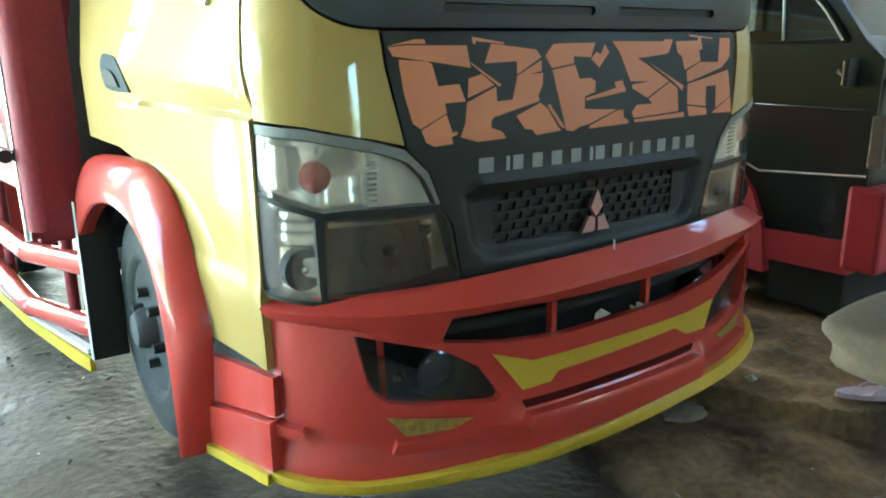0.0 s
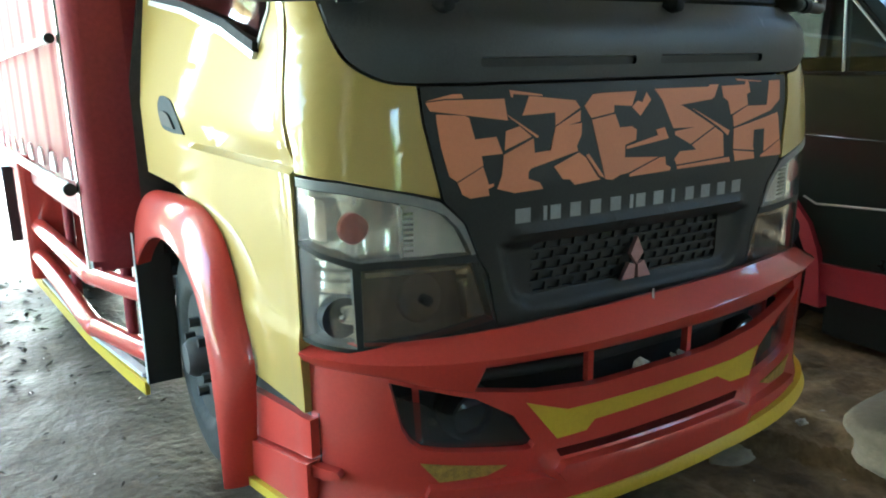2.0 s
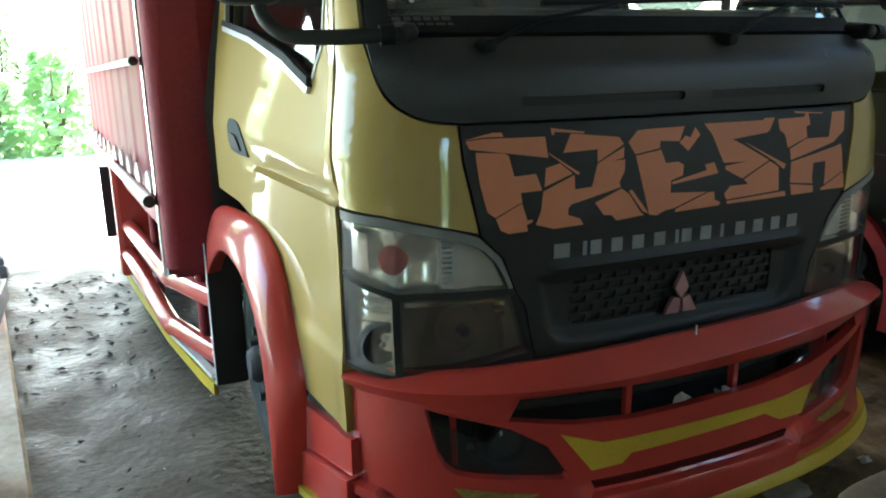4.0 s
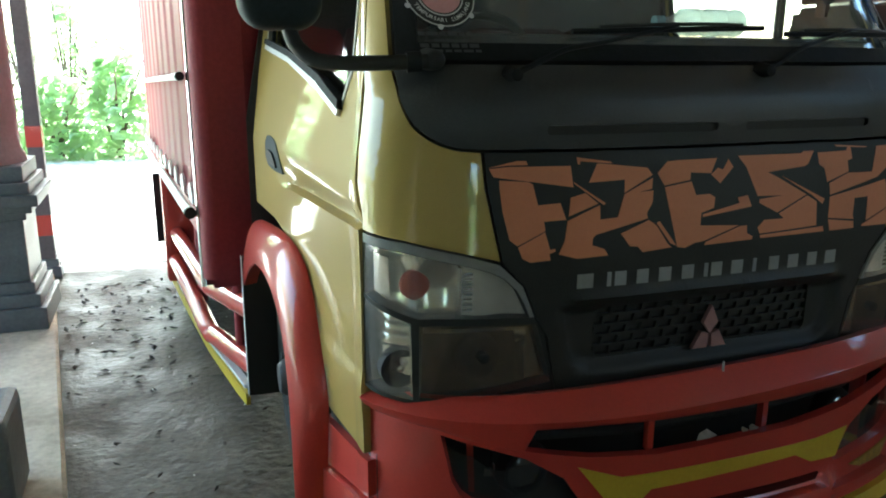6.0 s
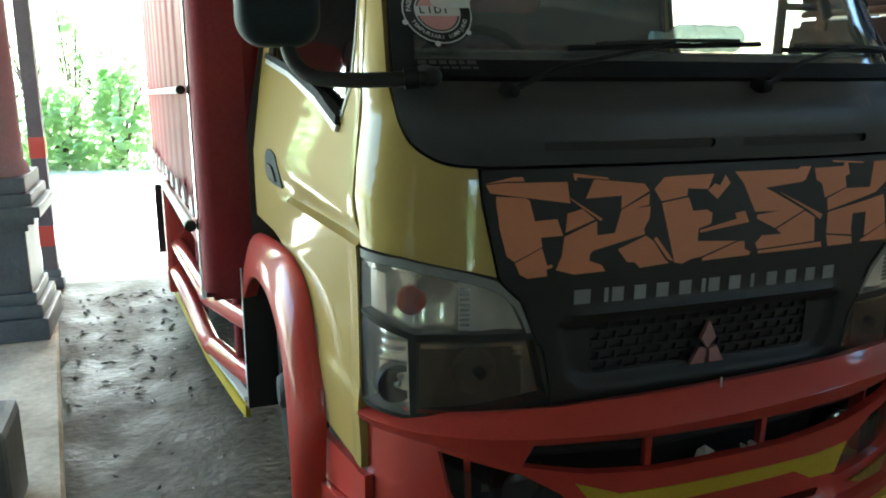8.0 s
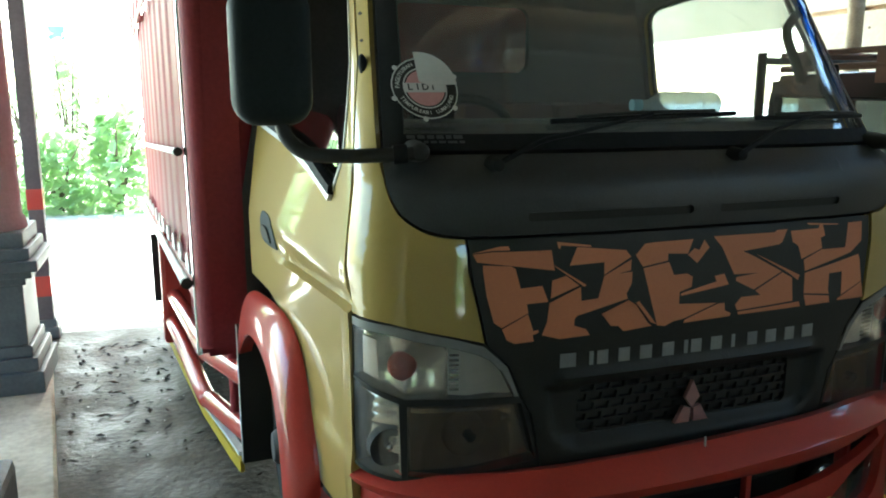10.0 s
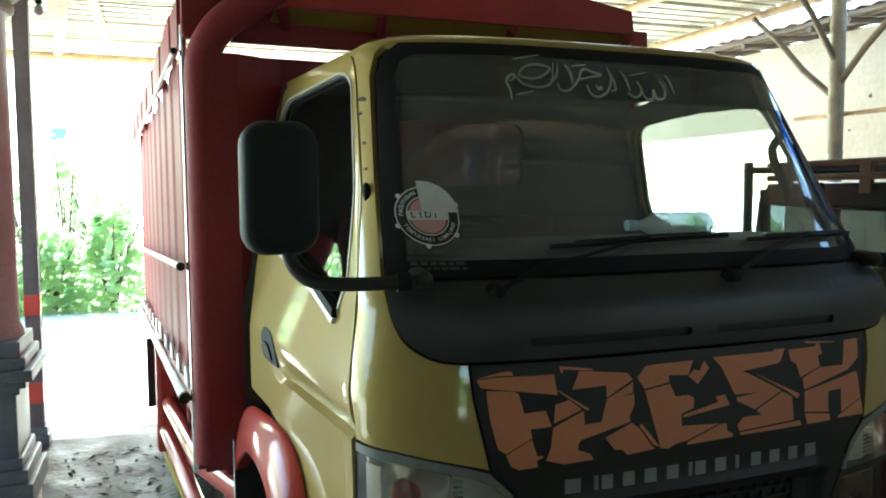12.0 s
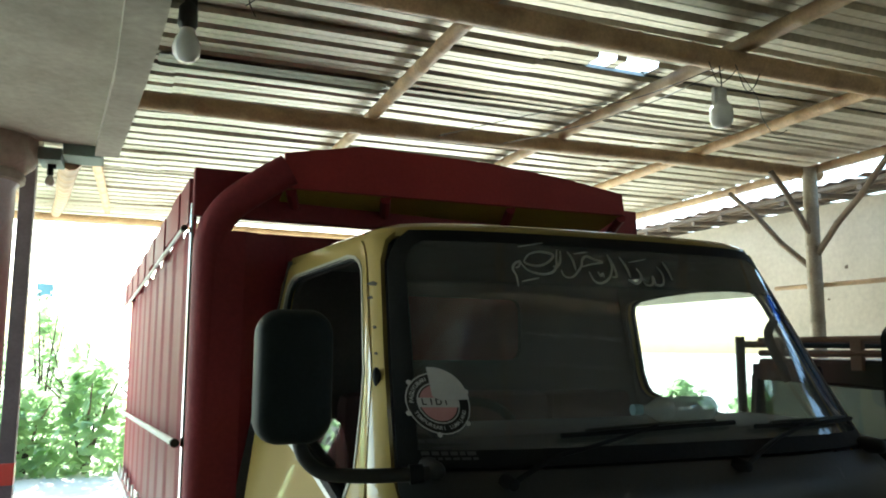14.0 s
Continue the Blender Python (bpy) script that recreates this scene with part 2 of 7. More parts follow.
def tube(points, radius, sides=10, caps=True, wobble=0.0, seed=0):
    """A round bar along a line of points; radius is a number or one for each point."""
    rnd = random.Random(seed)
    pts = [Vector(p) for p in points]
    rad = radius if isinstance(radius, (list, tuple)) else [radius] * len(pts)
    vs, fs, up = [], [], None
    for i, p in enumerate(pts):
        d = (pts[min(i + 1, len(pts) - 1)] - pts[max(i - 1, 0)]).normalized()
        if up is None:
            up = d.orthogonal().normalized()
        up = (up - d * up.dot(d)).normalized()
        right = d.cross(up)
        for k in range(sides):
            a = 2 * math.pi * k / sides
            r = rad[i] * (1 + wobble * (rnd.random() - 0.5))
            vs.append(p + (up * math.cos(a) + right * math.sin(a)) * r)
    for i in range(len(pts) - 1):
        for k in range(sides):
            a, b = i * sides + k, i * sides + (k + 1) % sides
            fs.append((a, b, b + sides, a + sides))
    if caps:
        fs.append(tuple(range(sides)))
        fs.append(tuple((len(pts) - 1) * sides + k for k in range(sides)))
    return vs, fs


def curve_pts(pts, steps=6):
    """A smooth line through the points."""
    p = [Vector(q) for q in pts]
    out = []
    for i in range(len(p) - 1):
        a, b, c, d = p[max(i - 1, 0)], p[i], p[i + 1], p[min(i + 2, len(p) - 1)]
        for k in range(steps):
            t = k / steps
            out.append(0.5 * ((2 * b) + (c - a) * t + (2 * a - 5 * b + 4 * c - d) * t * t + (3 * b - a - 3 * c + d) * t ** 3))
    return out + [p[-1]]


def lathe(profile, centre=(0, 0, 0), axis="z", sides=28):
    """A turned body from (radius, height) pairs."""
    vs, fs = [], []
    for r, h in profile:
        for k in range(sides):
            a = 2 * math.pi * k / sides
            q = (r * math.cos(a), r * math.sin(a), h)
            if axis == "x":
                q = (h, r * math.cos(a), r * math.sin(a))
            if axis == "y":
                q = (r * math.cos(a), h, r * math.sin(a))
            vs.append((q[0] + centre[0], q[1] + centre[1], q[2] + centre[2]))
    n = len(profile)
    for i in range(n - 1):
        for k in range(sides):
            a, b = i * sides + k, i * sides + (k + 1) % sides
            fs.append((a, b, b + sides, a + sides))
    fs.append(tuple(range(sides)))
    fs.append(tuple((n - 1) * sides + k for k in range(sides)))
    return vs, fs


def shell(outer, surface, lift=0.0, thick=0.01, holes=(), step=0.05):
    """A curved panel: the outline and its holes in the surface's own two coordinates, laid onto it, lift above it and thick deep."""
    bm = bmesh.new()
    edges = []
    for loop in (outer, *holes):
        ring = []
        for i, a in enumerate(loop):
            b = loop[(i + 1) % len(loop)]
            k = max(1, int(math.dist(a, b) / (step * 1.01)))
            ring += [bm.verts.new((a[0] + (b[0] - a[0]) * j / k, a[1] + (b[1] - a[1]) * j / k, 0)) for j in range(k)]
        edges += [bm.edges.new((ring[i], ring[(i + 1) % len(ring)])) for i in range(len(ring))]
    bmesh.ops.triangle_fill(bm, use_beauty=True, use_dissolve=False, edges=edges, normal=(0, 0, 1))
    for axis in (0, 1):
        lo, hi = min(v.co[axis] for v in bm.verts), max(v.co[axis] for v in bm.verts)
        c = math.floor(lo / step) * step + step
        while c < hi - 1e-4:
            no = [0, 0, 0]
            no[axis] = 1
            co = [0, 0, 0]
            co[axis] = c
            bmesh.ops.bisect_plane(bm, geom=bm.verts[:] + bm.edges[:] + bm.faces[:], plane_co=co, plane_no=no, dist=1e-5)
            c += step
    bm.verts.index_update()
    n = len(bm.verts)
    f_lift = lift if callable(lift) else (lambda a, b: lift)
    top = [surface(v.co.x, v.co.y, f_lift(v.co.x, v.co.y)) for v in bm.verts]
    low = [surface(v.co.x, v.co.y, f_lift(v.co.x, v.co.y) - thick) for v in bm.verts]
    fs = [tuple(v.index for v in f.verts) for f in bm.faces]
    rim = [tuple(v.index for v in e.verts) for e in bm.edges if len(e.link_faces) == 1]
    bm.free()
    return top + low, fs + [tuple(i + n for i in reversed(f)) for f in fs] + [(a, b, b + n, a + n) for a, b in rim]


def rounded(x0, x1, z0, z1, r, k=4):
    """A rectangle with rounded corners, as an outline."""
    out = []
    for cx, cz, a0 in ((x1 - r, z0 + r, -90), (x1 - r, z1 - r, 0), (x0 + r, z1 - r, 90), (x0 + r, z0 + r, 180)):
        out += [(cx + r * math.cos(radians(a0 + 90 * i / k)), cz + r * math.sin(radians(a0 + 90 * i / k))) for i in range(k + 1)]
    return out


def mirrored(poly):
    return [(-a, b) for a, b in reversed(poly)]


# ---- the place: ground, porch, roof, walls ----
def sheet(name, x0, x1, y0, y1, nx, ny, height, material, label, category):
    vs = [(x0 + (x1 - x0) * i / nx, y0 + (y1 - y0) * j / ny, 0) for j in range(ny + 1) for i in range(nx + 1)]
    vs = [(x, y, height(x, y)) for x, y, _ in vs]
    fs = [(j * (nx + 1) + i, j * (nx + 1) + i + 1, (j + 1) * (nx + 1) + i + 1, (j + 1) * (nx + 1) + i) for j in range(ny) for i in range(nx)]
    return tagged(part(name, mesh_of(name, vs, fs, material, True)), label, category, kind="structure")


def bank_edge(x, y):
    """Below 1 inside the trodden bank, with a wandering outline."""
    return ((x - 1.65) / 1.55) ** 4 + ((y + 0.5) / 1.55) ** 4 + 0.35 * noise.noise((x * 1.5, y * 1.5, 11)) + 0.15 * noise.noise((x * 5, y * 5, 12))


def floor_height(x, y):
    rough = 0.012 * noise.noise((x * 1.7, y * 1.7, 0)) + 0.006 * noise.noise((x * 6, y * 6, 3))
    return rough - 0.01 - 0.09 * min(1, max(0, (0.95 - bank_edge(x, y)) / 0.35))


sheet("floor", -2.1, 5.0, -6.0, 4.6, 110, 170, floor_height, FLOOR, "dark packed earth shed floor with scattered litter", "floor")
def earth_height(x, y):
    """Rough bank of trodden earth in front of the pickup, broken off along its near edge."""
    edge = float(np.interp(x, (0.3, 0.6, 0.70, 0.765, 0.82, 0.92, 0.96, 1.1, 1.3, 2.2), (0.34, 0.26, 0.18, 0.06, -0.01, -0.18, -0.32, -0.42, -0.45, -0.42)))
    edge += 0.03 * noise.noise((x * 2.6, 3.0, 1.0)) + 0.03 * noise.noise((x * 9, 1.0, 4.0))
    k = max(0.0, min(1.0, (y - edge) / (0.05 + 0.03 * noise.noise((x * 5, y * 5, 8)))))
    k = k * k * (3 - 2 * k)
    fade = min(1, max(0, (x + 0.3) / 0.5))
    low = -0.015 + 0.03 * noise.noise((x * 2.0, y * 2.0, 5)) + 0.03 * abs(noise.noise((x * 4.5, y * 4.5, 9))) + 0.010 * noise.noise((x * 14, y * 14, 3))
    high = 0.085 - 0.05 * abs(noise.noise((x * 3, y * 3, 7))) + 0.015 * noise.noise((x * 7, y * 7, 2)) + 0.008 * noise.noise((x * 17, y * 17, 2))
    out = 0.16 * max(0, bank_edge(x, y) - 0.62)
    return fade * (low + (high - low) * k) + (1 - fade) * -0.03 - out


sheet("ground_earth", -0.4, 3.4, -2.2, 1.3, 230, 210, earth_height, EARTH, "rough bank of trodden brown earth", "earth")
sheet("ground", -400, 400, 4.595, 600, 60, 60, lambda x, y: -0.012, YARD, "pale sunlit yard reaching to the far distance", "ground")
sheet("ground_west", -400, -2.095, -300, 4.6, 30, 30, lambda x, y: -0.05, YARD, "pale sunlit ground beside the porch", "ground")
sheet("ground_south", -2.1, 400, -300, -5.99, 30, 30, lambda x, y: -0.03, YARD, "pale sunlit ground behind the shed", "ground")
PORCHPOLY = [(-5.2, -6.0), (-1.0, -6.0), (-1.15, -3.0), (-1.66, 1.16), (-2.02, 4.0), (-5.2, 4.0)]
tagged(part("porch_floor", mesh_of("porch_floor", [(x, y, -0.3) for x, y in PORCHPOLY] + [(x, y, 0.05) for x, y in PORCHPOLY] + [(x - 0.012, y, 0.06) for x, y in PORCHPOLY], [tuple(range(12, 18))] + [(i + k, (i + 1) % 6 + k, (i + 1) % 6 + k + 6, i + k + 6) for i in range(6) for k in (0, 6)], PORCH)), "worn pale concrete porch floor beside the truck", "porch floor", kind="structure")

# plaster wall beyond the trucks, with a wide opening
WALLX = 5.0
for x0, x1, y0, y1, z0, z1 in ((WALLX, WALLX + 0.15, -6.0, 4.85, 0, 3.2), (WALLX, WALLX + 0.15, 4.85, 8.2, 2.35, 3.2), (WALLX, WALLX + 0.15, 8.2, 8.9, 0, 3.2)):
    tagged(part("wall_east", mesh_of("wall_east", *box(x0, x1, y0, y1, z0, z1), PLASTER)), "stained cream plaster wall of the shed", "wall", kind="structure")
# unseen wall, added to keep west light off the truck's front
tagged(part("wall_west", mesh_of("wall_west", *box(-5.35, -5.2, -6.0, 0.6, 0, 3.05), PALEWALL)), "plain wall added out of view to block west light", "wall", kind="structure")
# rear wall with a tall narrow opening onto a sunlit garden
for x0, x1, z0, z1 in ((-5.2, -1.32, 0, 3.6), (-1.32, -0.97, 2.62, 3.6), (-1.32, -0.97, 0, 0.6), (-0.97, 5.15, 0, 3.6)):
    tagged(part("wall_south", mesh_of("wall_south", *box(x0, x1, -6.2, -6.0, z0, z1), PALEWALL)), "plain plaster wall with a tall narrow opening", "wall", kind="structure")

# ---- the truck: its curved surfaces ----
ZF, YF = (0.4, 1.05, 1.25, 1.40, 1.47, 1.62, 1.94, 2.07, 2.14), (0.0, 0.0, 0.02, 0.05, 0.10, 0.19, 0.37, 0.445, 0.50)
ZX, XF = (0.4, 1.2, 1.36, 1.67, 2.07, 2.14), (0.845, 0.845, 0.815, 0.765, 0.71, 0.68)


class Ring:
    """The plan of a rounded front, followed by its arc: u from 0 in the middle to 1 at the side."""

    def __init__(self, depth, power, half):
        self.depth = depth
        a = np.linspace(0, math.pi / 2, 400)
        r, q = np.sin(a) ** (2 / power), 1 - np.cos(a) ** (2 / power)
        s = np.concatenate([[0], np.cumsum(np.hypot(np.diff(r) * half, np.diff(q) * depth))])
        self.r, self.q, self.s = r, q, s / s[-1]

    def at(self, u):
        return float(np.interp(abs(u), self.s, self.r)) * (1 if u >= 0 else -1), float(np.interp(abs(u), self.s, self.q)) * self.depth

    def u_of(self, r):
        return float(np.interp(min(abs(r), 1), self.r, self.s)) * (1 if r >= 0 else -1)


CAB = Ring(0.25, 3.0, 0.845)
BUMP = Ring(0.42, 2.4, 0.93)


def lift_off(fn, a, b, off, e=0.004):
    p = fn(a, b)
    if not off:
        return p
    n = (fn(a + e, b) - fn(a - e, b)).cross(fn(a, b + e) - fn(a, b - e)).normalized()
    return p + n * off


def cab_point(u, z):
    r, q = CAB.at(max(-1, min(1, u)))
    return Vector((r * float(np.interp(z, ZX, XF)), float(np.interp(z, ZF, YF)) + q, z))


def cab_front(u, z, off=0.0):
    return lift_off(cab_point, u, z, off)


def side_point(y, z):
    x, y0 = float(np.interp(z, ZX, XF)), float(np.interp(z, ZF, YF))
    if y >= y0 + 0.25:
        return Vector((-(x + 0.11 * (y - y0 - 0.25)), y, z))
    q = max(0.0, min(1.0, (y0 + 0.25 - y) / 0.25))
    return Vector((-x * (1 - q ** 3) ** (1 / 3), y, z))


def cab_side(y, z, off=0.0):
    return lift_off(side_point, y, z, -off)


def cab_side_far(y, z, off=0.0):
    p = cab_side(y, z, off)
    return Vector((-p.x, p.y, p.z))


def bump_point(u, z):
    r, q = BUMP.at(max(-1, min(1, u)))
    return Vector((r * (0.86 if u < 0 else 0.93), -0.11 + q, z))


def bump_front(u, z, off=0.0):
    return lift_off(bump_point, u, z, off)


def uf(poly):
    """Outline points (x, z) on the cab's front, as (u, z)."""
    return [(CAB.u_of(x / float(np.interp(z, ZX, XF))), z) for x, z in poly]


def ub(poly):
    return [(BUMP.u_of(x / (0.86 if x < 0 else 0.93)), z) for x, z in poly]


truck = thing("truck", "yellow light truck with red bumper and maroon cargo body", "truck")

# black front panel with grille, letters and badge
half = [(-0.425, 0.70), (-0.452, 0.85), (-0.478, 0.89), (-0.510, 0.975), (-0.563, 1.030), (-0.600, 1.272)]
GRILLE_HOLE = rounded(-0.325, 0.325, 0.775, 0.905, 0.02)


def soft(k):
    k = max(0.0, min(1.0, k))
    return k * k * (3 - 2 * k)


def hood_lift(u, z):
    """A broad shallow recess with rounded lower corners round the grille, under a raised bar."""
    x = abs(CAB.at(u)[0]) * 0.845
    w = 0.405 + (z - 0.80) * 0.22
    qx, qz = x - (w - 0.07), 0.812 - z
    d = 0.07 - math.hypot(qx, qz) if qx > 0 and qz > 0 else min(w - x, z - 0.742)
    k = soft(min(d, 0.922 - z) / 0.034)
    return 0.002 - 0.024 * k + 0.011 * math.exp(-((z - 0.936) / 0.012) ** 2) * soft((0.41 - x) / 0.05)


hood = part("front_panel", mesh_of("front_panel", *shell(uf(half + mirrored(half)), cab_front, hood_lift, 0.02, [uf(GRILLE_HOLE)], 0.012), BLACK, True), truck, "matt black plastic front panel")
part("grille_back", mesh_of("grille_back", *shell(uf(rounded(-0.36, 0.36, 0.75, 0.93, 0.03)), cab_front, -0.037, 0.01), BLACK, True), hood)
for i in range(6):
    z = 0.774 + i * 0.0255
    part("grille_bar", mesh_of("grille_bar", *shell(uf([(-0.335, z), (0.335, z), (0.335, z + 0.007), (-0.335, z + 0.007)]), cab_front, -0.026, 0.010), BLACK, True), hood)
for row in range(5):
    z = 0.779 + row * 0.0255
    for i in range(-7, 8):
        x = i * 0.0435 + 0.011 * (row % 2 * 2 - 1)
        part("grille_web", mesh_of("grille_web", *shell(uf([(x - 0.007, z), (x + 0.001, z), (x + 0.006, z + 0.0215), (x - 0.002, z + 0.0215)]), cab_front, -0.027, 0.009), BLACK), hood)

LETTER_F = [[(-0.594, 1.242), (-0.554, 1.251), (-0.529, 1.256), (-0.508, 1.256), (-0.504, 1.247), (-0.547, 1.247)], [(-0.591, 1.24), (-0.547, 1.244), (-0.43, 1.243), (-0.404, 1.243), (-0.397, 1.195), (-0.497, 1.21), (-0.582, 1.222)], [(-0.569, 1.215), (-0.503, 1.21), (-0.493, 1.204), (-0.482, 1.158), (-0.429, 1.161), (-0.415, 1.123), (-0.468, 1.121), (-0.465, 1.1), (-0.53, 1.069), (-0.548, 1.082), (-0.563, 1.145)], [(-0.529, 1.066), (-0.466, 1.097), (-0.454, 1.057), (-0.442, 1.059), (-0.441, 1.053), (-0.456, 1.048), (-0.453, 1.033), (-0.5, 1.03), (-0.519, 1.04)]]
LETTER_R = [[(-0.389, 1.261), (-0.304, 1.249), (-0.301, 1.245), (-0.38, 1.252), (-0.382, 1.244), (-0.387, 1.247)], [(-0.339, 1.246), (-0.323, 1.245), (-0.209, 1.232), (-0.195, 1.215), (-0.269, 1.177), (-0.268, 1.207), (-0.359, 1.204)], [(-0.404, 1.172), (-0.368, 1.181), (-0.336, 1.156), (-0.409, 1.13)], [(-0.397, 1.207), (-0.317, 1.156), (-0.322, 1.152), (-0.395, 1.203)]]
LETTER_R_LOWER = [[(-0.412, 1.12), (-0.332, 1.152), (-0.331, 1.119), (-0.286, 1.122), (-0.269, 1.174), (-0.195, 1.208), (-0.197, 1.183), (-0.232, 1.177), (-0.193, 1.179), (-0.195, 1.152), (-0.21, 1.127), (-0.207, 1.115), (-0.342, 1.085), (-0.35, 1.077), (-0.351, 1.062), (-0.32, 1.051), (-0.31, 1.036), (-0.388, 1.033), (-0.433, 1.046), (-0.419, 1.076)], [(-0.278, 1.084), (-0.204, 1.111), (-0.183, 1.097), (-0.152, 1.052), (-0.14, 1.043), (-0.219, 1.037), (-0.233, 1.051), (-0.254, 1.053)], [(-0.183, 1.103), (-0.175, 1.106), (-0.128, 1.046), (-0.144, 1.052)]]
LETTER_E = [[(-0.182, 1.218), (-0.156, 1.244), (-0.126, 1.246), (-0.016, 1.247), (-0.032, 1.212), (-0.09, 1.216), (-0.091, 1.199), (-0.162, 1.189)], [(-0.032, 1.209), (-0.005, 1.187), (0.032, 1.224), (0.017, 1.243), (0.002, 1.219), (-0.013, 1.224)], [(-0.161, 1.185), (-0.088, 1.195), (-0.082, 1.181), (-0.074, 1.162), (-0.035, 1.163), (-0.019, 1.154), (-0.022, 1.129), (-0.058, 1.119), (-0.06, 1.089), (0.053, 1.082), (-0.049, 1.051), (-0.076, 1.048), (-0.102, 1.038), (-0.124, 1.042)], [(-0.053, 1.115), (0.054, 1.136), (0.048, 1.15), (0.077, 1.154), (0.09, 1.126), (-0.053, 1.109)], [(0.059, 1.08), (0.077, 1.08), (0.078, 1.061), (0.096, 1.052), (0.093, 1.045), (-0.046, 1.041), (-0.043, 1.048)]]
LETTER_S = [[(0.045, 1.25), (0.239, 1.249), (0.247, 1.254), (0.281, 1.254), (0.264, 1.222), (0.253, 1.217), (0.137, 1.207), (0.171, 1.192), (0.263, 1.146), (0.171, 1.106), (0.114, 1.133), (0.115, 1.142), (0.186, 1.148), (0.109, 1.15), (0.096, 1.174), (0.071, 1.222)], [(0.266, 1.143), (0.298, 1.126), (0.3, 1.065), (0.118, 1.057), (0.111, 1.072), (0.131, 1.09), (0.192, 1.09), (0.176, 1.103)], [(0.119, 1.053), (0.322, 1.061), (0.326, 1.048), (0.121, 1.046)], [(0.18, 1.196), (0.324, 1.131), (0.317, 1.119), (0.283, 1.142)]]
LETTER_H = [[(0.293, 1.249), (0.392, 1.25), (0.397, 1.259), (0.408, 1.258), (0.416, 1.229), (0.4, 1.224), (0.405, 1.196), (0.331, 1.173), (0.319, 1.209), (0.3, 1.22)], [(0.339, 1.17), (0.404, 1.193), (0.494, 1.191), (0.507, 1.257), (0.565, 1.257), (0.563, 1.205), (0.516, 1.176), (0.343, 1.14)], [(0.343, 1.135), (0.55, 1.168), (0.556, 1.153), (0.564, 1.093), (0.48, 1.064), (0.483, 1.127), (0.432, 1.126), (0.428, 1.082), (0.432, 1.071), (0.34, 1.081)], [(0.34, 1.077), (0.431, 1.066), (0.433, 1.048), (0.347, 1.048)], [(0.467, 1.055), (0.564, 1.09), (0.572, 1.047), (0.463, 1.05)], [(0.351, 1.266), (0.467, 1.257), (0.462, 1.255), (0.357, 1.261)]]
for name, pieces in (("letter_f", LETTER_F), ("letter_r", LETTER_R + LETTER_R_LOWER), ("letter_e", LETTER_E), ("letter_s", LETTER_S), ("letter_h", LETTER_H)):
    # thin strips lie a touch higher, so that no two pieces share a face
    made = [shell(uf(p), cab_front, 0.0022 + 0.0004 * i, 0.0018) for i, p in enumerate(pieces)]
    part(name, mesh_of(name, *join(*made), ORANGE), hood, "cracked orange vinyl letter of the word FRESH")
# brand name as plain bars, and the badge as three plain plates
BRANDGREY = mat("worn_silver_letter", (0.30, 0.31, 0.30), 0.5, 0.3, 0.15, 9.0, 90)
x = -0.385
for width in (0.068, 0.012, 0.05, 0.052, 0.056, 0.056, 0.012, 0.052, 0.056, 0.012, -0.03, 0.052, 0.056, 0.052, 0.062):
    if width < 0:
        x -= width
        continue
    thin = width * (0.6 if width > 0.02 else 0.9)
    part("brand_bar", mesh_of("brand_bar", *shell(uf([(x, 0.961), (x + thin, 0.961), (x + thin, 0.995), (x, 0.995)]), cab_front, 0.004, 0.004), BRANDGREY), hood, "plain silver bar")
    x += width + 0.0085
for plate in ([(0, 0.882), (-0.022, 0.838), (0, 0.81), (0.022, 0.838)], [(-0.004, 0.808), (-0.026, 0.815), (-0.051, 0.772), (-0.007, 0.772)], [(0.004, 0.808), (0.026, 0.815), (0.051, 0.772), (0.007, 0.772)]):
    part("badge_plate", mesh_of("badge_plate", *shell(uf(plate), cab_front, -0.002, 0.012), mat("badge_metal", (0.55, 0.33, 0.31), 0.3, 0.6, 0.1) if plate[0][0] == 0 else bpy.data.materials["badge_metal"]), hood, "dull rose metal badge plate")

# cowl below the windscreen
bend = lambda pts, k=5: [(p.x, p.y) for p in curve_pts([(a, b, 0) for a, b in pts], k)]
half = bend([(-0.604, 1.28), (-0.66, 1.285), (-0.705, 1.303), (-0.738, 1.335), (-0.755, 1.39), (-0.757, 1.458)])
cowl_lift = lambda a, b: 0.004 + 0.02 * max(0, math.sin((b - 1.28) / 0.18 * math.pi))
grooves = [rounded(-0.46, -0.02, 1.309, 1.329, 0.009), rounded(0.06, 0.46, 1.309, 1.329, 0.009)]
cowl = part("cowl", mesh_of("cowl", *shell(uf(half + mirrored(half)), cab_front, cowl_lift, 0.02, [uf(g) for g in grooves], 0.015), COWL, True), truck, "grey-black cowl with two slots, colour lifted for glare")
# shallow backing, darker than the cowl, paints the slots' shade
for x0, x1 in ((-0.49, 0.01), (0.03, 0.49)):
    part("slot_back", mesh_of("slot_back", *shell(uf(rounded(x0, x1, 1.298, 1.342, 0.006)), cab_front, lambda a, b: cowl_lift(a, b) - 0.010, 0.008, step=0.015), BLACK, True), cowl)

# yellow corner panels with the pillars
RUSTCHIP = mat("dark_primer_chip", (0.055, 0.045, 0.03), 0.8, 0.0, 0.3, 30, 90)
corner = [(-0.838, 1.096), (-0.77, 1.083), (-0.633, 1.052), (-0.571, 1.037), *bend([(-0.608, 1.274), (-0.664, 1.279), (-0.710, 1.298), (-0.745, 1.332), (-0.762, 1.39), (-0.764, 1.46)]), (-0.735, 1.71), (-0.700, 1.99), (-0.68, 2.055), (-0.655, 2.078)]
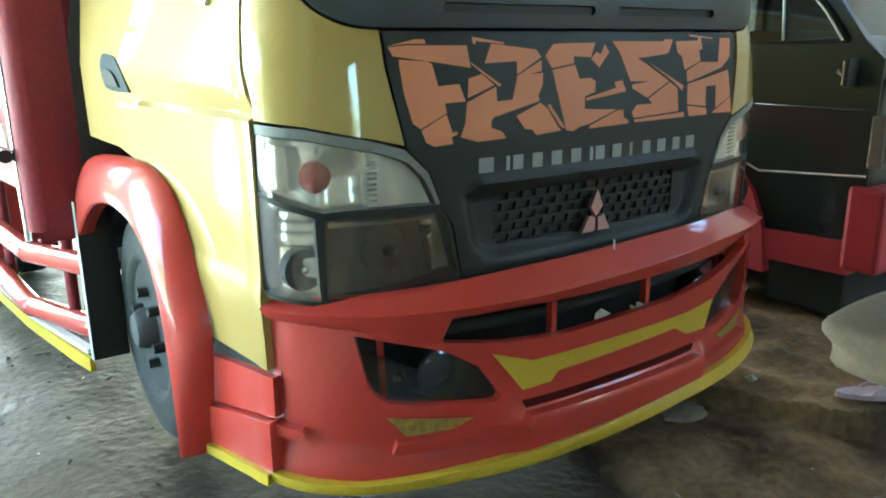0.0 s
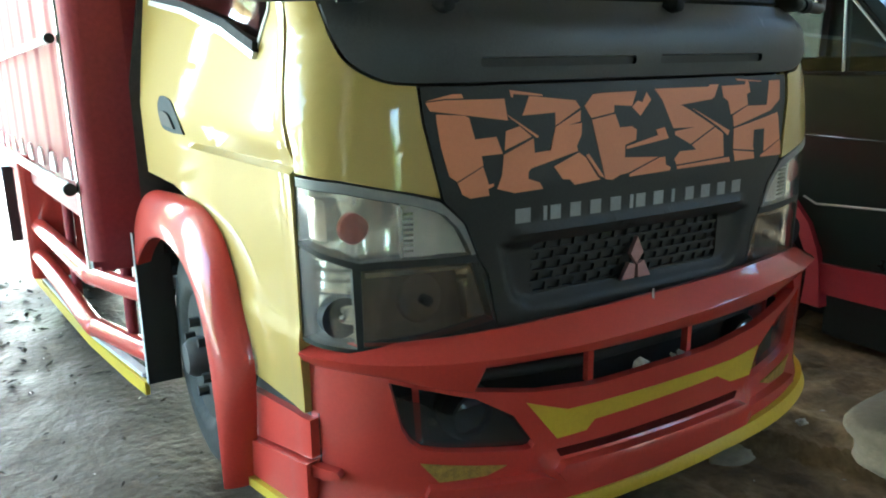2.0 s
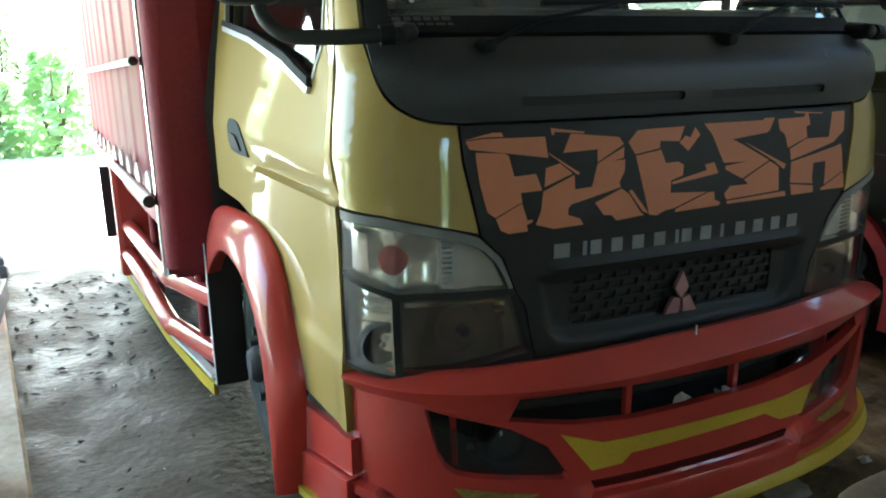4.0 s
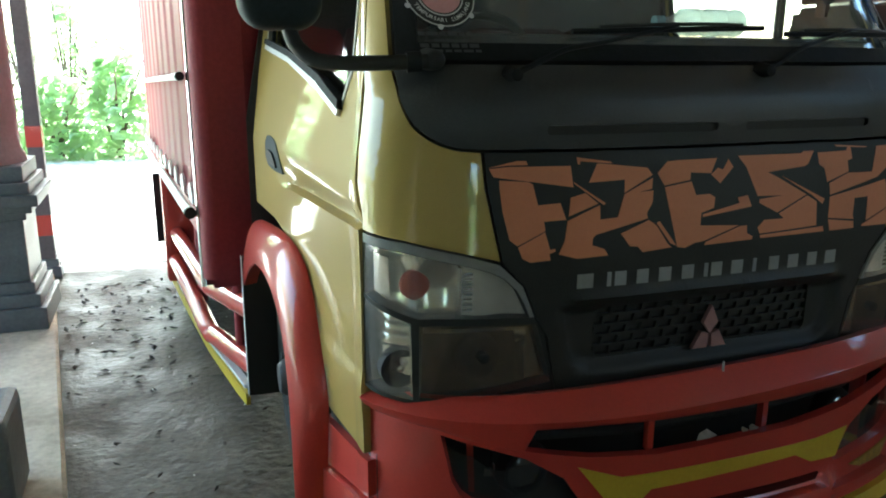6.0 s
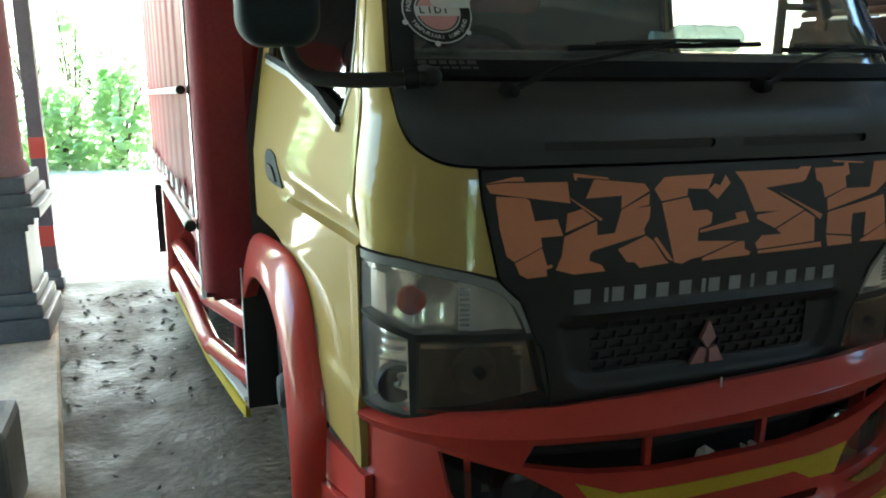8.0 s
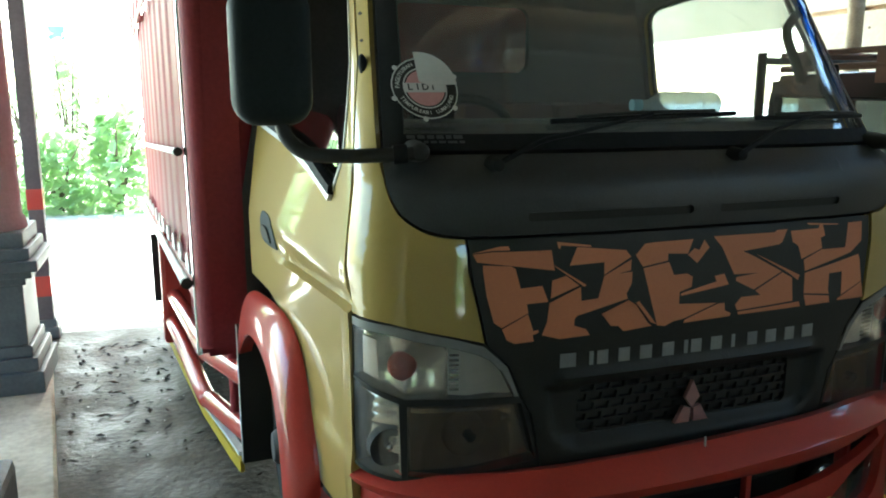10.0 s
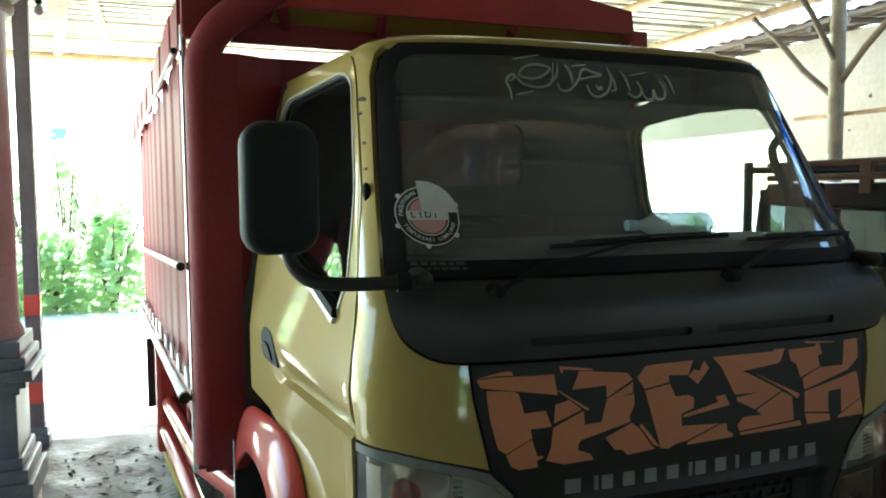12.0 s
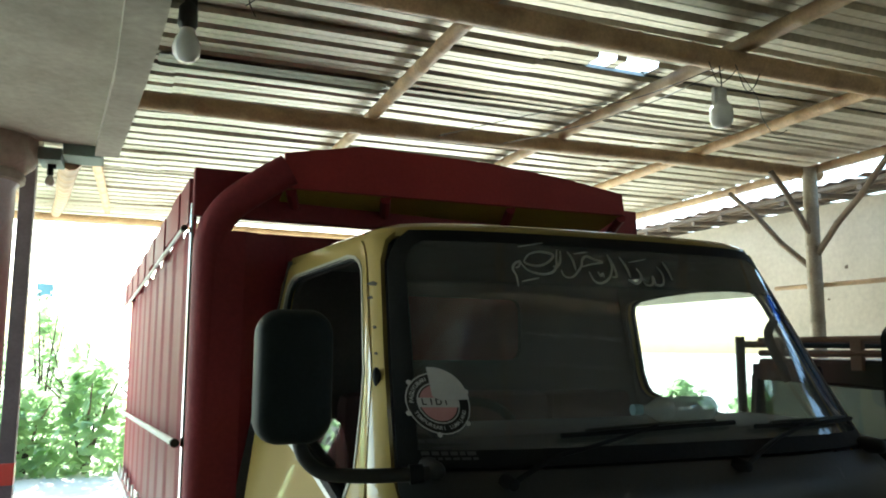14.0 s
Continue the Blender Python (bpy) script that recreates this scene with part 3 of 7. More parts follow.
# the rear edge runs beside the door's front edge
rear_edge = ((0.69, 2.078), (0.655, 2.055), (0.622, 2.026), (0.592, 1.985), (0.497, 1.84), (0.399, 1.68), (0.279, 1.43), (0.232, 1.27), (0.184, 1.13))
far_edge = ((0.66, 2.078), (0.62, 2.055), (0.582, 2.026), (0.543, 1.985), (0.452, 1.84), (0.366, 1.68), (0.252, 1.43), (0.215, 1.27), (0.184, 1.13))
far_corner = corner + [(side_point(y, z).x, z) for y, z in far_edge]
corner = corner + [(side_point(y, z).x, z) for y, z in rear_edge]
for s, poly in ((1, corner), (-1, mirrored(far_corner))):
    panel = part("corner_panel", mesh_of("corner_panel", *shell(uf(poly), cab_front, 0.006, 0.02, step=0.03), YELLOW, True), truck, "glossy greenish yellow corner panel")
    inner = [(-s * 0.762, 1.46), (-s * 0.735, 1.71), (-s * 0.70, 1.99), (-s * 0.68, 2.055), (-s * 0.70, 2.055), (-s * 0.745, 1.84), (-s * 0.765, 1.68), (-s * 0.80, 1.46)]
    if s == -1:
        inner = inner[:4] + [(-side_point(y, z).x, z) for y, z in far_edge[1:7]]
    if s == 1:
        for x, z, q in ((-0.722, 1.925, 0.007), (-0.731, 1.885, 0.004), (-0.737, 1.80, 0.004), (-0.745, 1.73, 0.003), (-0.774, 1.615, 0.004), (-0.741, 1.83, 0.0025)):
            chip = [(x + q * (0.8 + 0.35 * math.sin(k * 2.3 + z * 40)) * math.cos(k * 0.9), z + 1.7 * q * (0.8 + 0.3 * math.cos(k * 1.9 + x * 70)) * math.sin(k * 0.9)) for k in range(7)]
            part("paint_chip", mesh_of("paint_chip", *shell(uf(chip), cab_front, 0.0068, 0.002), RUSTCHIP), panel, "chipped spot of dark primer")
    part("pillar_trim", mesh_of("pillar_trim", *shell(uf(inner), cab_front, -0.018, 0.008, step=0.03), CABIN, True), panel, "dark inner pillar trim")

# windscreen: rubber, glass, dark band
glass_out = [(-0.752, 1.468), (-0.722, 1.71), (-0.688, 1.99), (-0.66, 2.05), (-0.62, 2.085), (0.62, 2.085), (0.66, 2.05), (0.688, 1.99), (0.722, 1.71), (0.752, 1.468)]
glass_in = [(-0.705, 1.505), (-0.678, 1.71), (-0.648, 1.985), (-0.625, 2.03), (-0.59, 2.05), (0.59, 2.05), (0.625, 2.03), (0.648, 1.985), (0.678, 1.71), (0.705, 1.505)]
screen = part("windscreen", mesh_of("windscreen", *shell(uf(glass_out), cab_front, 0.004, 0.018, [uf(glass_in)]), RUBBER, True), truck, "windscreen in a black rubber seal")
pane = part("pane", mesh_of("pane", *shell(uf(glass_in), cab_front, -0.002, 0.004), GLASS, True), screen, "clear windscreen glass")
pane.visible_shadow = False
band_poly = [(-0.656, 1.93), (-0.648, 1.985), (-0.625, 2.03), (-0.59, 2.05), (0.59, 2.05), (0.625, 2.03), (0.648, 1.985), (0.656, 1.93)]
band = part("sun_band", mesh_of("sun_band", *shell(uf(band_poly), cab_front, 0.003, 0.001), TINTBAND, True), screen, "dark tinted film band")
band.visible_shadow = False

# roof cap and rear wall
ringz = [(1.0, 2.07), (0.987, 2.096), (0.945, 2.112), (0.8, 2.124), (0.5, 2.132), (0.02, 2.136)]


def roof_ring(scale, z):
    out = []
    for u in np.linspace(-1, 1, 41):
        p = cab_point(u, 2.075)
        out.append(p)
    out += [Vector((0.71 + 0.11 * (y - 0.7), y, 0)) for y in (0.9, 1.2, 1.45)] + [Vector((k, 1.50, 0)) for k in (0.6, 0.2, -0.2, -0.6)] + [Vector((-(0.71 + 0.11 * (y - 0.7)), y, 0)) for y in (1.45, 1.2, 0.9)]
    c = Vector((0, 0.98, 0))
    return [Vector(((p.x - c.x) * scale + c.x, (p.y - c.y) * scale + c.y, z)) for p in out]


vs, fs = [], []
for k, (sc, z) in enumerate(ringz):
    ring = roof_ring(sc, z)
    n = len(ring)
    vs += ring
    if k:
        fs += [((k - 1) * n + i, (k - 1) * n + (i + 1) % n, k * n + (i + 1) % n, k * n + i) for i in range(n)]
fs.append(tuple(range((len(ringz) - 1) * n, len(ringz) * n)))
roof = part("cab_roof", mesh_of("cab_roof", *join((vs, fs)), YELLOW, True), truck, "glossy yellow cab roof with a rounded front edge")
part("headliner", mesh_of("headliner", *box(-0.66, 0.66, 0.6, 1.46, 2.05, 2.07), CABIN), roof)


def flat_rear(x, z, off=0.0):
    return Vector((x, 1.50 + 0.065 * x + off, z))


rear = part("cab_rear_wall", mesh_of("cab_rear_wall", *shell([(-0.97, 0.6), (0.97, 0.6), (0.97, 1.25), (0.80, 2.08), (-0.80, 2.08), (-0.97, 1.25)], flat_rear, 0, 0.03, [rounded(-0.36, 0.24, 1.70, 1.965, 0.05)]), CABIN), truck, "cab rear wall with a window")
rp = part("rear_pane", mesh_of("rear_pane", *shell(rounded(-0.37, 0.25, 1.69, 1.975, 0.05), flat_rear, -0.012, 0.004), REARGLASS), rear)
rp.visible_shadow = False

# doors
TEAL = mat("dark_teal_plastic", (0.020, 0.034, 0.038), 0.6, 0.0, 0.2, 9, 90, spec=0.25)
DOOR = [(0.19, 0.53), (0.19, 1.10), (0.285, 1.43), (0.405, 1.68), (0.60, 1.985), (0.628, 2.022), (0.66, 2.052), (0.70, 2.070), (0.95, 2.085), (1.40, 2.06), (1.47, 1.99), (1.38, 1.58), (1.27, 1.22), (1.25, 0.975), (1.0, 0.965), (0.85, 0.935), (0.67, 0.88), (0.545, 0.68), (0.49, 0.53)]
WINDOW = [(0.405, 1.355), (0.372, 1.44), (0.45, 1.68), (0.615, 1.945), (0.64, 1.978), (0.675, 2.003), (0.72, 2.02), (0.78, 2.03), (1.30, 2.012), (1.345, 2.0), (1.37, 1.975), (1.375, 1.945), (1.30, 1.58), (1.26, 1.50), (0.93, 1.46), (0.6, 1.405)]

FAR_WINDOW = [(0.375, 1.355), (0.318, 1.44), (0.385, 1.655), (0.450, 1.779), (0.496, 1.855), (0.532, 1.915), (0.562, 1.948), (0.61, 1.968), (0.67, 1.976), (0.95, 1.988), (1.18, 1.985), (1.40, 1.975), (1.455, 1.957), (1.48, 1.92), (1.497, 1.64), (1.487, 1.58), (1.455, 1.55), (1.39, 1.535), (0.93, 1.47), (0.6, 1.405)]
# the near window is wound down: only a low strip of its glass shows
LOWERED = [(0.44, 1.362), (0.452, 1.435), (0.472, 1.465), (0.500, 1.490), (0.53, 1.512), (0.56, 1.529), (0.595, 1.541), (0.64, 1.548), (0.74, 1.553), (1.285, 1.60), (1.295, 1.575), (1.26, 1.495), (0.93, 1.452), (0.6, 1.395)]
SHIFT = {(0.285, 1.43): 0.256, (0.405, 1.68): 0.37, (0.60, 1.985): 0.548, (0.628, 2.022): 0.586, (0.66, 2.052): 0.625}
FAR_DOOR = [(SHIFT[p], p[1]) if p in SHIFT else (1.55, 1.99) if p == (1.47, 1.99) else (1.57, 1.58) if p == (1.38, 1.58) else (1.45, 1.22) if p == (1.27, 1.22) else (1.50, 2.05) if p == (1.40, 2.06) else p for p in DOOR]


def door_lift(y, z):
    """A groove under the shoulder with a crisp ledge below it, fading out towards the handle, and a soft low crease."""
    near = soft((0.98 - y) / 0.30)
    top, low = 1.150 + 0.04 * max(0, y - 0.3), 1.104
    k = 0.008
    if low < z < top:
        k -= 0.015 * near * (top - z) / (top - low)
    elif low - 0.012 < z <= low:
        k += near * (-0.015 + 0.020 * (low - z) / 0.012)
    elif z <= low - 0.012:
        k += near * 0.005 * math.exp(-(low - 0.012 - z) / 0.06)
    return k + 0.005 * soft((0.755 - z) / 0.055) * (1 - soft((0.70 - z) / 0.14))


for surf, DOOR, WINDOW in ((cab_side, DOOR, WINDOW), (cab_side_far, FAR_DOOR, FAR_WINDOW)):
    inset = 0.014 if surf is cab_side else 0.0
    door = part("door", mesh_of("door", *shell(DOOR, surf, door_lift, 0.03, [WINDOW], 0.013), YELLOW, True), truck, "glossy greenish yellow cab door")
    part("window_seal", mesh_of("window_seal", *shell([(a + (0.86 - a) * -0.014, b + (1.7 - b) * -0.014) for a, b in WINDOW], surf, 0.0105, 0.02, [[(a + (0.86 - a) * 0.012, b + (1.7 - b) * 0.012) for a, b in WINDOW]]), REVEAL if surf is cab_side else RUBBER, True), door, "narrow window channel")
    part("glass_run", mesh_of("glass_run", *shell([(a + (0.86 - a) * 0.012, b + (1.7 - b) * 0.012) for a, b in WINDOW], surf, -0.002, 0.012, [[(a + (0.86 - a) * 0.035, b + (1.7 - b) * 0.035) for a, b in WINDOW]]), RUBBER, True), door)
    g = part("window_pane", mesh_of("window_pane", *shell(LOWERED if surf is cab_side else WINDOW, surf, (lambda a, b: -0.006 - 0.022 * (a - 0.45)) if surf is cab_side else (lambda a, b: -0.005 - 0.10 * max(0, b - 1.45) ** 1.3), 0.004, step=0.03), SIDEGLASS, True), door, "half-lowered window glass" if surf is cab_side else "")
    g.visible_shadow = False
    part("door_liner", mesh_of("door_liner", *shell([(a + (0.86 - a) * 0.02, max(b, 0.62)) for a, b in DOOR], surf, -0.026, 0.012, [[(a + (0.86 - a) * inset, b + (1.7 - b) * inset) for a, b in WINDOW]], 0.06), CABIN, True), door, "dark inner door trim")
    recess = part("handle_recess", mesh_of("handle_recess", *shell(bend([(0.868, 1.124), (0.925, 1.186), (0.955, 1.208), (0.99, 1.219), (1.05, 1.224), (1.072, 1.214), (1.078, 1.18), (1.06, 1.142), (1.03, 1.128), (0.95, 1.122)], 3), surf, 0.0115, 0.02, step=0.02), TEAL, True), door, "dark blue-green door handle cup")
    part("handle", mesh_of("handle", *shell(bend([(0.93, 1.136), (0.965, 1.168), (0.995, 1.18), (1.045, 1.18), (1.05, 1.16), (1.03, 1.142)], 3), surf, 0.018, 0.012, step=0.02), BLACK, True), recess)
    # sill trim below the glass
    part("sill_trim", mesh_of("sill_trim", *shell([(0.395, 1.346), (0.40, 1.368), (0.6, 1.425), (0.93, 1.485), (1.26, 1.525), (1.26, 1.508), (0.93, 1.467), (0.6, 1.404)], surf, 0.024, 0.018, step=0.03), RUBBER, True), door, "black window sill trim")
    part("sill_strip", mesh_of("sill_strip", *shell([(0.405, 1.330), (0.40, 1.345), (0.6, 1.403), (0.93, 1.466), (1.26, 1.507), (1.26, 1.492), (0.93, 1.450), (0.6, 1.385)], surf, 0.019, 0.015, step=0.03), SILVER, True), door, "pale metal sill strip")

# oval stop knobs on the pillars
for sgn in (-1, 1):
    bm = bmesh.new()
    bmesh.ops.create_uvsphere(bm, u_segments=14, v_segments=10, radius=1)
    c = cab_front(CAB.u_of(-0.752 / float(np.interp(1.668, ZX, XF))), 1.668, 0.008)
    vs = [(sgn * -(c.x + v.co.x * 0.012), c.y + v.co.y * 0.013, c.z + v.co.z * 0.026 - v.co.x * 0.006) for v in bm.verts]
    bm.verts.index_update()
    fs = [tuple(v.index for v in f.verts) for f in bm.faces]
    bm.free()
    part("pillar_knob", mesh_of("pillar_knob", vs, fs, RUBBER, True), truck, "black oval stop knob")

# headlights
HL = [(-0.843, 1.089), (-0.77, 1.079), (-0.633, 1.048), (-0.570, 1.029), (-0.516, 0.976), (-0.484, 0.892), (-0.459, 0.853), (-0.430, 0.715), (-0.60, 0.70), (-0.76, 0.695), (-0.8425, 0.712), (-0.843, 0.93)]
UPPER = [(-0.8405, 1.066), (-0.77, 1.055), (-0.635, 1.024), (-0.590, 1.010), (-0.560, 0.995), (-0.530, 0.965), (-0.510, 0.930), (-0.498, 0.901), (-0.70, 0.905), (-0.745, 0.902), (-0.8405, 0.944)]
TOPTRIM = [(-0.838, 1.088), (-0.77, 1.078), (-0.633, 1.047), (-0.571, 1.028), (-0.517, 0.976), (-0.487, 0.903), (-0.497, 0.901), (-0.509, 0.931), (-0.529, 0.966), (-0.559, 0.997), (-0.589, 1.012), (-0.635, 1.026), (-0.77, 1.057), (-0.838, 1.068)]
CORNERL = [(-0.8405, 0.934), (-0.759, 0.891), (-0.755, 0.705), (-0.8405, 0.720)]
LOWER = [(-0.742, 0.885), (-0.70, 0.888), (-0.480, 0.883), (-0.440, 0.738), (-0.60, 0.714), (-0.742, 0.707)]
for f in (lambda p: p, mirrored):
    head = part("headlight", mesh_of("headlight", *shell(uf(f(HL)), cab_front, -0.05, 0.02), BLACK, True), truck, "large headlight cluster in a black frame")
    part("bezel", mesh_of("bezel", *shell(uf(f(HL)), cab_front, 0.002, 0.05, [uf(f(UPPER)), uf(f(CORNERL)), uf(f(LOWER))], 0.03), BLACK, True), head)
    part("top_trim", mesh_of("top_trim", *shell(uf(f(TOPTRIM)), cab_front, 0.006, 0.01, step=0.03), mat("grey_lamp_trim", (0.23, 0.23, 0.215), 0.45) if "grey_lamp_trim" not in bpy.data.materials else bpy.data.materials["grey_lamp_trim"], True), head, "grey plastic trim")
    # bright pressed reflectors: plain outer half, fluted inner half
    part("indicator_reflector", mesh_of("indicator_reflector", *shell(uf(f([(-0.842, 1.064), (-0.77, 1.052), (-0.655, 1.024), (-0.655, 0.904), (-0.745, 0.901), (-0.842, 0.945)])), cab_front, lambda a, b: -0.032 + 0.007 * math.cos(abs(a) * 40) + 0.005 * math.sin(b * 50), 0.01, step=0.01), REFLECTOR, True), head)
    part("inner_reflector", mesh_of("inner_reflector", *shell(uf(f([(-0.652, 1.026), (-0.590, 1.008), (-0.559, 0.993), (-0.529, 0.963), (-0.500, 0.903), (-0.652, 0.904)])), cab_front, lambda a, b: -0.025 + 0.004 * math.cos(abs(a) * 60), 0.01, step=0.012), SATIN, True), head)
    part("reflector_step", mesh_of("reflector_step", *shell(uf(f([(-0.66, 1.022), (-0.652, 1.02), (-0.652, 0.906), (-0.66, 0.906)])), cab_front, -0.008, 0.024), REFLECTOR), head)
    for i in range(8):
        z = 0.915 + i * 0.012
        part("reflector_rib", mesh_of("reflector_rib", *shell(uf(f([(-0.648, z), (-0.625, z), (-0.625, z + 0.006), (-0.648, z + 0.006)])), cab_front, -0.0225, 0.006), REFLECTOR), head)
    c = cab_front(CAB.u_of((-0.75 if f([(1, 0)])[0][0] == 1 else 0.75) / 0.845), 0.975, -0.019)
    v, q = lathe([(0.001, -0.008), (0.014, -0.007), (0.027, -0.002), (0.035, 0.006), (0.036, 0.02)], tuple(c), "y", 24)
    part("indicator_bulb", mesh_of("indicator_bulb", v, q, AMBER, True), head, "amber indicator")
    part("corner_reflector", mesh_of("corner_reflector", *shell(uf(f([(-0.842, 0.934), (-0.757, 0.888), (-0.753, 0.705), (-0.842, 0.720)])), cab_front, lambda a, b: -0.03 + 0.006 * math.sin(b * 260) * (b > 0.82), 0.01, step=0.012), REFLECTOR, True), head)
    c = cab_front(CAB.u_of((-0.79 if f([(1, 0)])[0][0] == 1 else 0.79) / 0.845), 0.775, -0.02)
    v, q = lathe([(0.001, 0.010), (0.018, 0.008), (0.040, -0.010), (0.047, -0.013), (0.047, 0.02)], tuple(c), "y", 24)
    part("side_lamp_bowl", mesh_of("side_lamp_bowl", v, q, DARK, True), head)
    # chrome knob, added to give the dark bowl its glint
    part("side_bulb", mesh_of("side_bulb", *lathe([(0.001, -0.020), (0.009, -0.016), (0.012, -0.004), (0.010, 0.012)], tuple(c), "y", 14), CHROME, True), head, "small chrome knob added as a glint")
    part("edge_reflector", mesh_of("edge_reflector", *shell(uf(f([(-0.831, 1.045), (-0.806, 1.04), (-0.803, 0.945), (-0.831, 0.955)])), cab_front, -0.008, 0.006, step=0.02), CHROME, True), head, "bright chrome strip")
    part("inner_frame", mesh_of("inner_frame", *shell(uf(f([(-0.764, 0.883), (-0.757, 0.88), (-0.754, 0.715), (-0.761, 0.715)])), cab_front, -0.006, 0.02), CHROME), head, "bright chrome strip")
    part("side_facet", mesh_of("side_facet", *shell(uf(f([(-0.525, 0.872), (-0.494, 0.874), (-0.458, 0.752), (-0.505, 0.745)])), cab_front, lambda a, b: -0.012 - 0.02 * (abs(a) > 0.52), 0.008, step=0.02), REFLECTOR, True), head, "pale reflector facet")
    part("top_facet", mesh_of("top_facet", *shell(uf(f([(-0.735, 0.878), (-0.50, 0.876), (-0.505, 0.868), (-0.735, 0.866)])), cab_front, -0.01, 0.02), REFLECTOR), head, "pale reflector facet")
    part("lower_reflector", mesh_of("lower_reflector", *shell(uf(f(LOWER)), cab_front, -0.04, 0.008), REFDIM, True), head)
    c = cab_front(CAB.u_of((-0.60 if f([(1, 0)])[0][0] == 1 else 0.60) / 0.845), 0.80, -0.03)
    v, q = lathe([(0.012, 0.03), (0.014, 0.004), (0.04, 0.001), (0.055, 0.006), (0.060, 0.012), (0.060, 0.03)], tuple(c), "y", 28)
    part("lamp_bowl", mesh_of("lamp_bowl", v, q, REFDIM, True), head)
    v, q = lathe([(0.001, -0.022), (0.013, -0.018), (0.013, 0.01)], tuple(c), "y", 16)
    part("lamp_cap", mesh_of("lamp_cap", v, q, DARK, True), head)
    for poly, m in ((UPPER, LENS), (CORNERL, LENS), (LOWER, LENSDIM)):
        g = part("lens", mesh_of("lens", *shell(uf(f(poly)), cab_front, lambda a, b: 0.002, 0.003, step=0.03), m, True), head)
        g.visible_shadow = False

# shell behind the seams, so that no light falls through
part("cab_frame", mesh_of("cab_frame", *shell(uf([(-0.80, 0.55), (0.80, 0.55), (0.80, 1.28), (-0.80, 1.28)]), cab_front, -0.07, 0.01), DARK, True), truck)

# bumper
FOGLAMP = mat("dark_fog_lens", (0.16, 0.17, 0.17), 0.16, 0.5, 0.4, 20, 60, coat=1.0)
FOG = [(-0.709, 0.628), (-0.618, 0.603), (-0.525, 0.576), (-0.435, 0.522), (-0.378, 0.437), (-0.385, 0.428), (-0.40, 0.426), (-0.60, 0.450), (-0.645, 0.460), (-0.668, 0.478), (-0.685, 0.510)]
BROKEN = [(-0.700, 0.585), (-0.668, 0.570), (-0.645, 0.566), (-0.62, 0.547), (-0.58, 0.530), (-0.55, 0.541), (-0.50, 0.552), (-0.464, 0.560), (-0.462, 0.528), (-0.43, 0.505), (-0.383, 0.440), (-0.385, 0.430), (-0.40, 0.428), (-0.60, 0.452), (-0.645, 0.462), (-0.668, 0.480), (-0.685, 0.512)]
SLOT = [(-0.503, 0.658), (-0.37, 0.664), (-0.2, 0.664), (0.2, 0.668), (0.40, 0.672), (0.62, 0.69), (0.655, 0.635), (0.40, 0.585), (0.2, 0.567), (-0.2, 0.559), (-0.37, 0.570), (-0.54, 0.597)]
BODY = [(-0.842, 0.275), (0.929, 0.285), (0.929, 0.685), (0.75, 0.70), (0.52, 0.70), (0.0, 0.685), (-0.52, 0.675), (-0.75, 0.68), (-0.842, 0.68)]


def ease(k):
    k = max(0.0, min(1.0, k))
    return k * k * (3 - 2 * k)


def body_lift(u, z):
    au = abs(u)
    mid = ease((0.37 - au) / 0.07)
    return -0.012 + 0.03 * mid * ease((0.405 - z) / 0.035) + 0.016 * (1 - mid) * ease((0.38 - z) / 0.10)


bumper = part("bumper", mesh_of("bumper", *shell(ub(BODY), bump_front, body_lift, 0.025, [ub(FOG), ub(mirrored(FOG)), ub(SLOT)], 0.022), RED, True), truck, "deep glossy red fibreglass bumper with openings")
# upper rim: lofted from its top edge over the crease to its lower edge
TOPX, TOPZ = (-0.842, -0.808, -0.751, -0.662, -0.485, -0.29, -0.02, 0.2, 0.38, 0.57, 0.72, 0.85, 0.93), (0.698, 0.708, 0.711, 0.716, 0.729, 0.742, 0.752, 0.758, 0.761, 0.762, 0.748, 0.715, 0.69)
LOWX, LOWZ = (-0.842, -0.78, -0.715, -0.621, -0.532, -0.505, -0.37, -0.2, 0.2, 0.40, 0.62, 0.80, 0.93), (0.655, 0.652, 0.644, 0.616, 0.596, 0.652, 0.655, 0.652, 0.654, 0.658, 0.684, 0.682, 0.665)
EDGEX, EDGEZ = (-0.842, -0.6, -0.3, 0.0, 0.4, 0.7, 0.93), (0.685, 0.680, 0.682, 0.692, 0.712, 0.712, 0.68)
xs = sorted(set([round(-0.842 + 1.772 * i / 90, 4) for i in range(91)] + list(LOWX)))
vs, fs = [], []
for x in xs:
    u = BUMP.u_of(x / (0.86 if x < 0 else 0.93))
    t, m, w = float(np.interp(x, TOPX, TOPZ)), float(np.interp(x, EDGEX, EDGEZ)), float(np.interp(x, LOWX, LOWZ))
    m = max(m, w + 0.012)
    for z, off in ((t - 0.012, -0.075), (t - 0.001, -0.045), (t, -0.036), (t - (t - m) * 0.25, -0.020), (m + (t - m) * 0.12, 0.013), (m, 0.018), (m - (m - w) * 0.18, 0.016), (w + (m - w) * 0.3, 0.006), (w + 0.003, 0.001), (w, -0.004), (w, -0.05)):
        vs.append(bump_front(u, z, off))
for i in range(len(xs) - 1):
    for k in range(10):
        a = i * 11 + k
        fs.append((a, a + 1, a + 12, a + 11))
part("bumper_rim", mesh_of("bumper_rim", vs, fs, RED, True), bumper, "faceted glossy red upper rim")
for x in (-0.20, 0.145):
    part("slot_divider", mesh_of("slot_divider", *shell(ub([(x - 0.008, 0.55), (x + 0.008, 0.55), (x + 0.008, 0.69), (x - 0.008, 0.69)]), bump_front, -0.046, 0.02), RED, True), bumper)
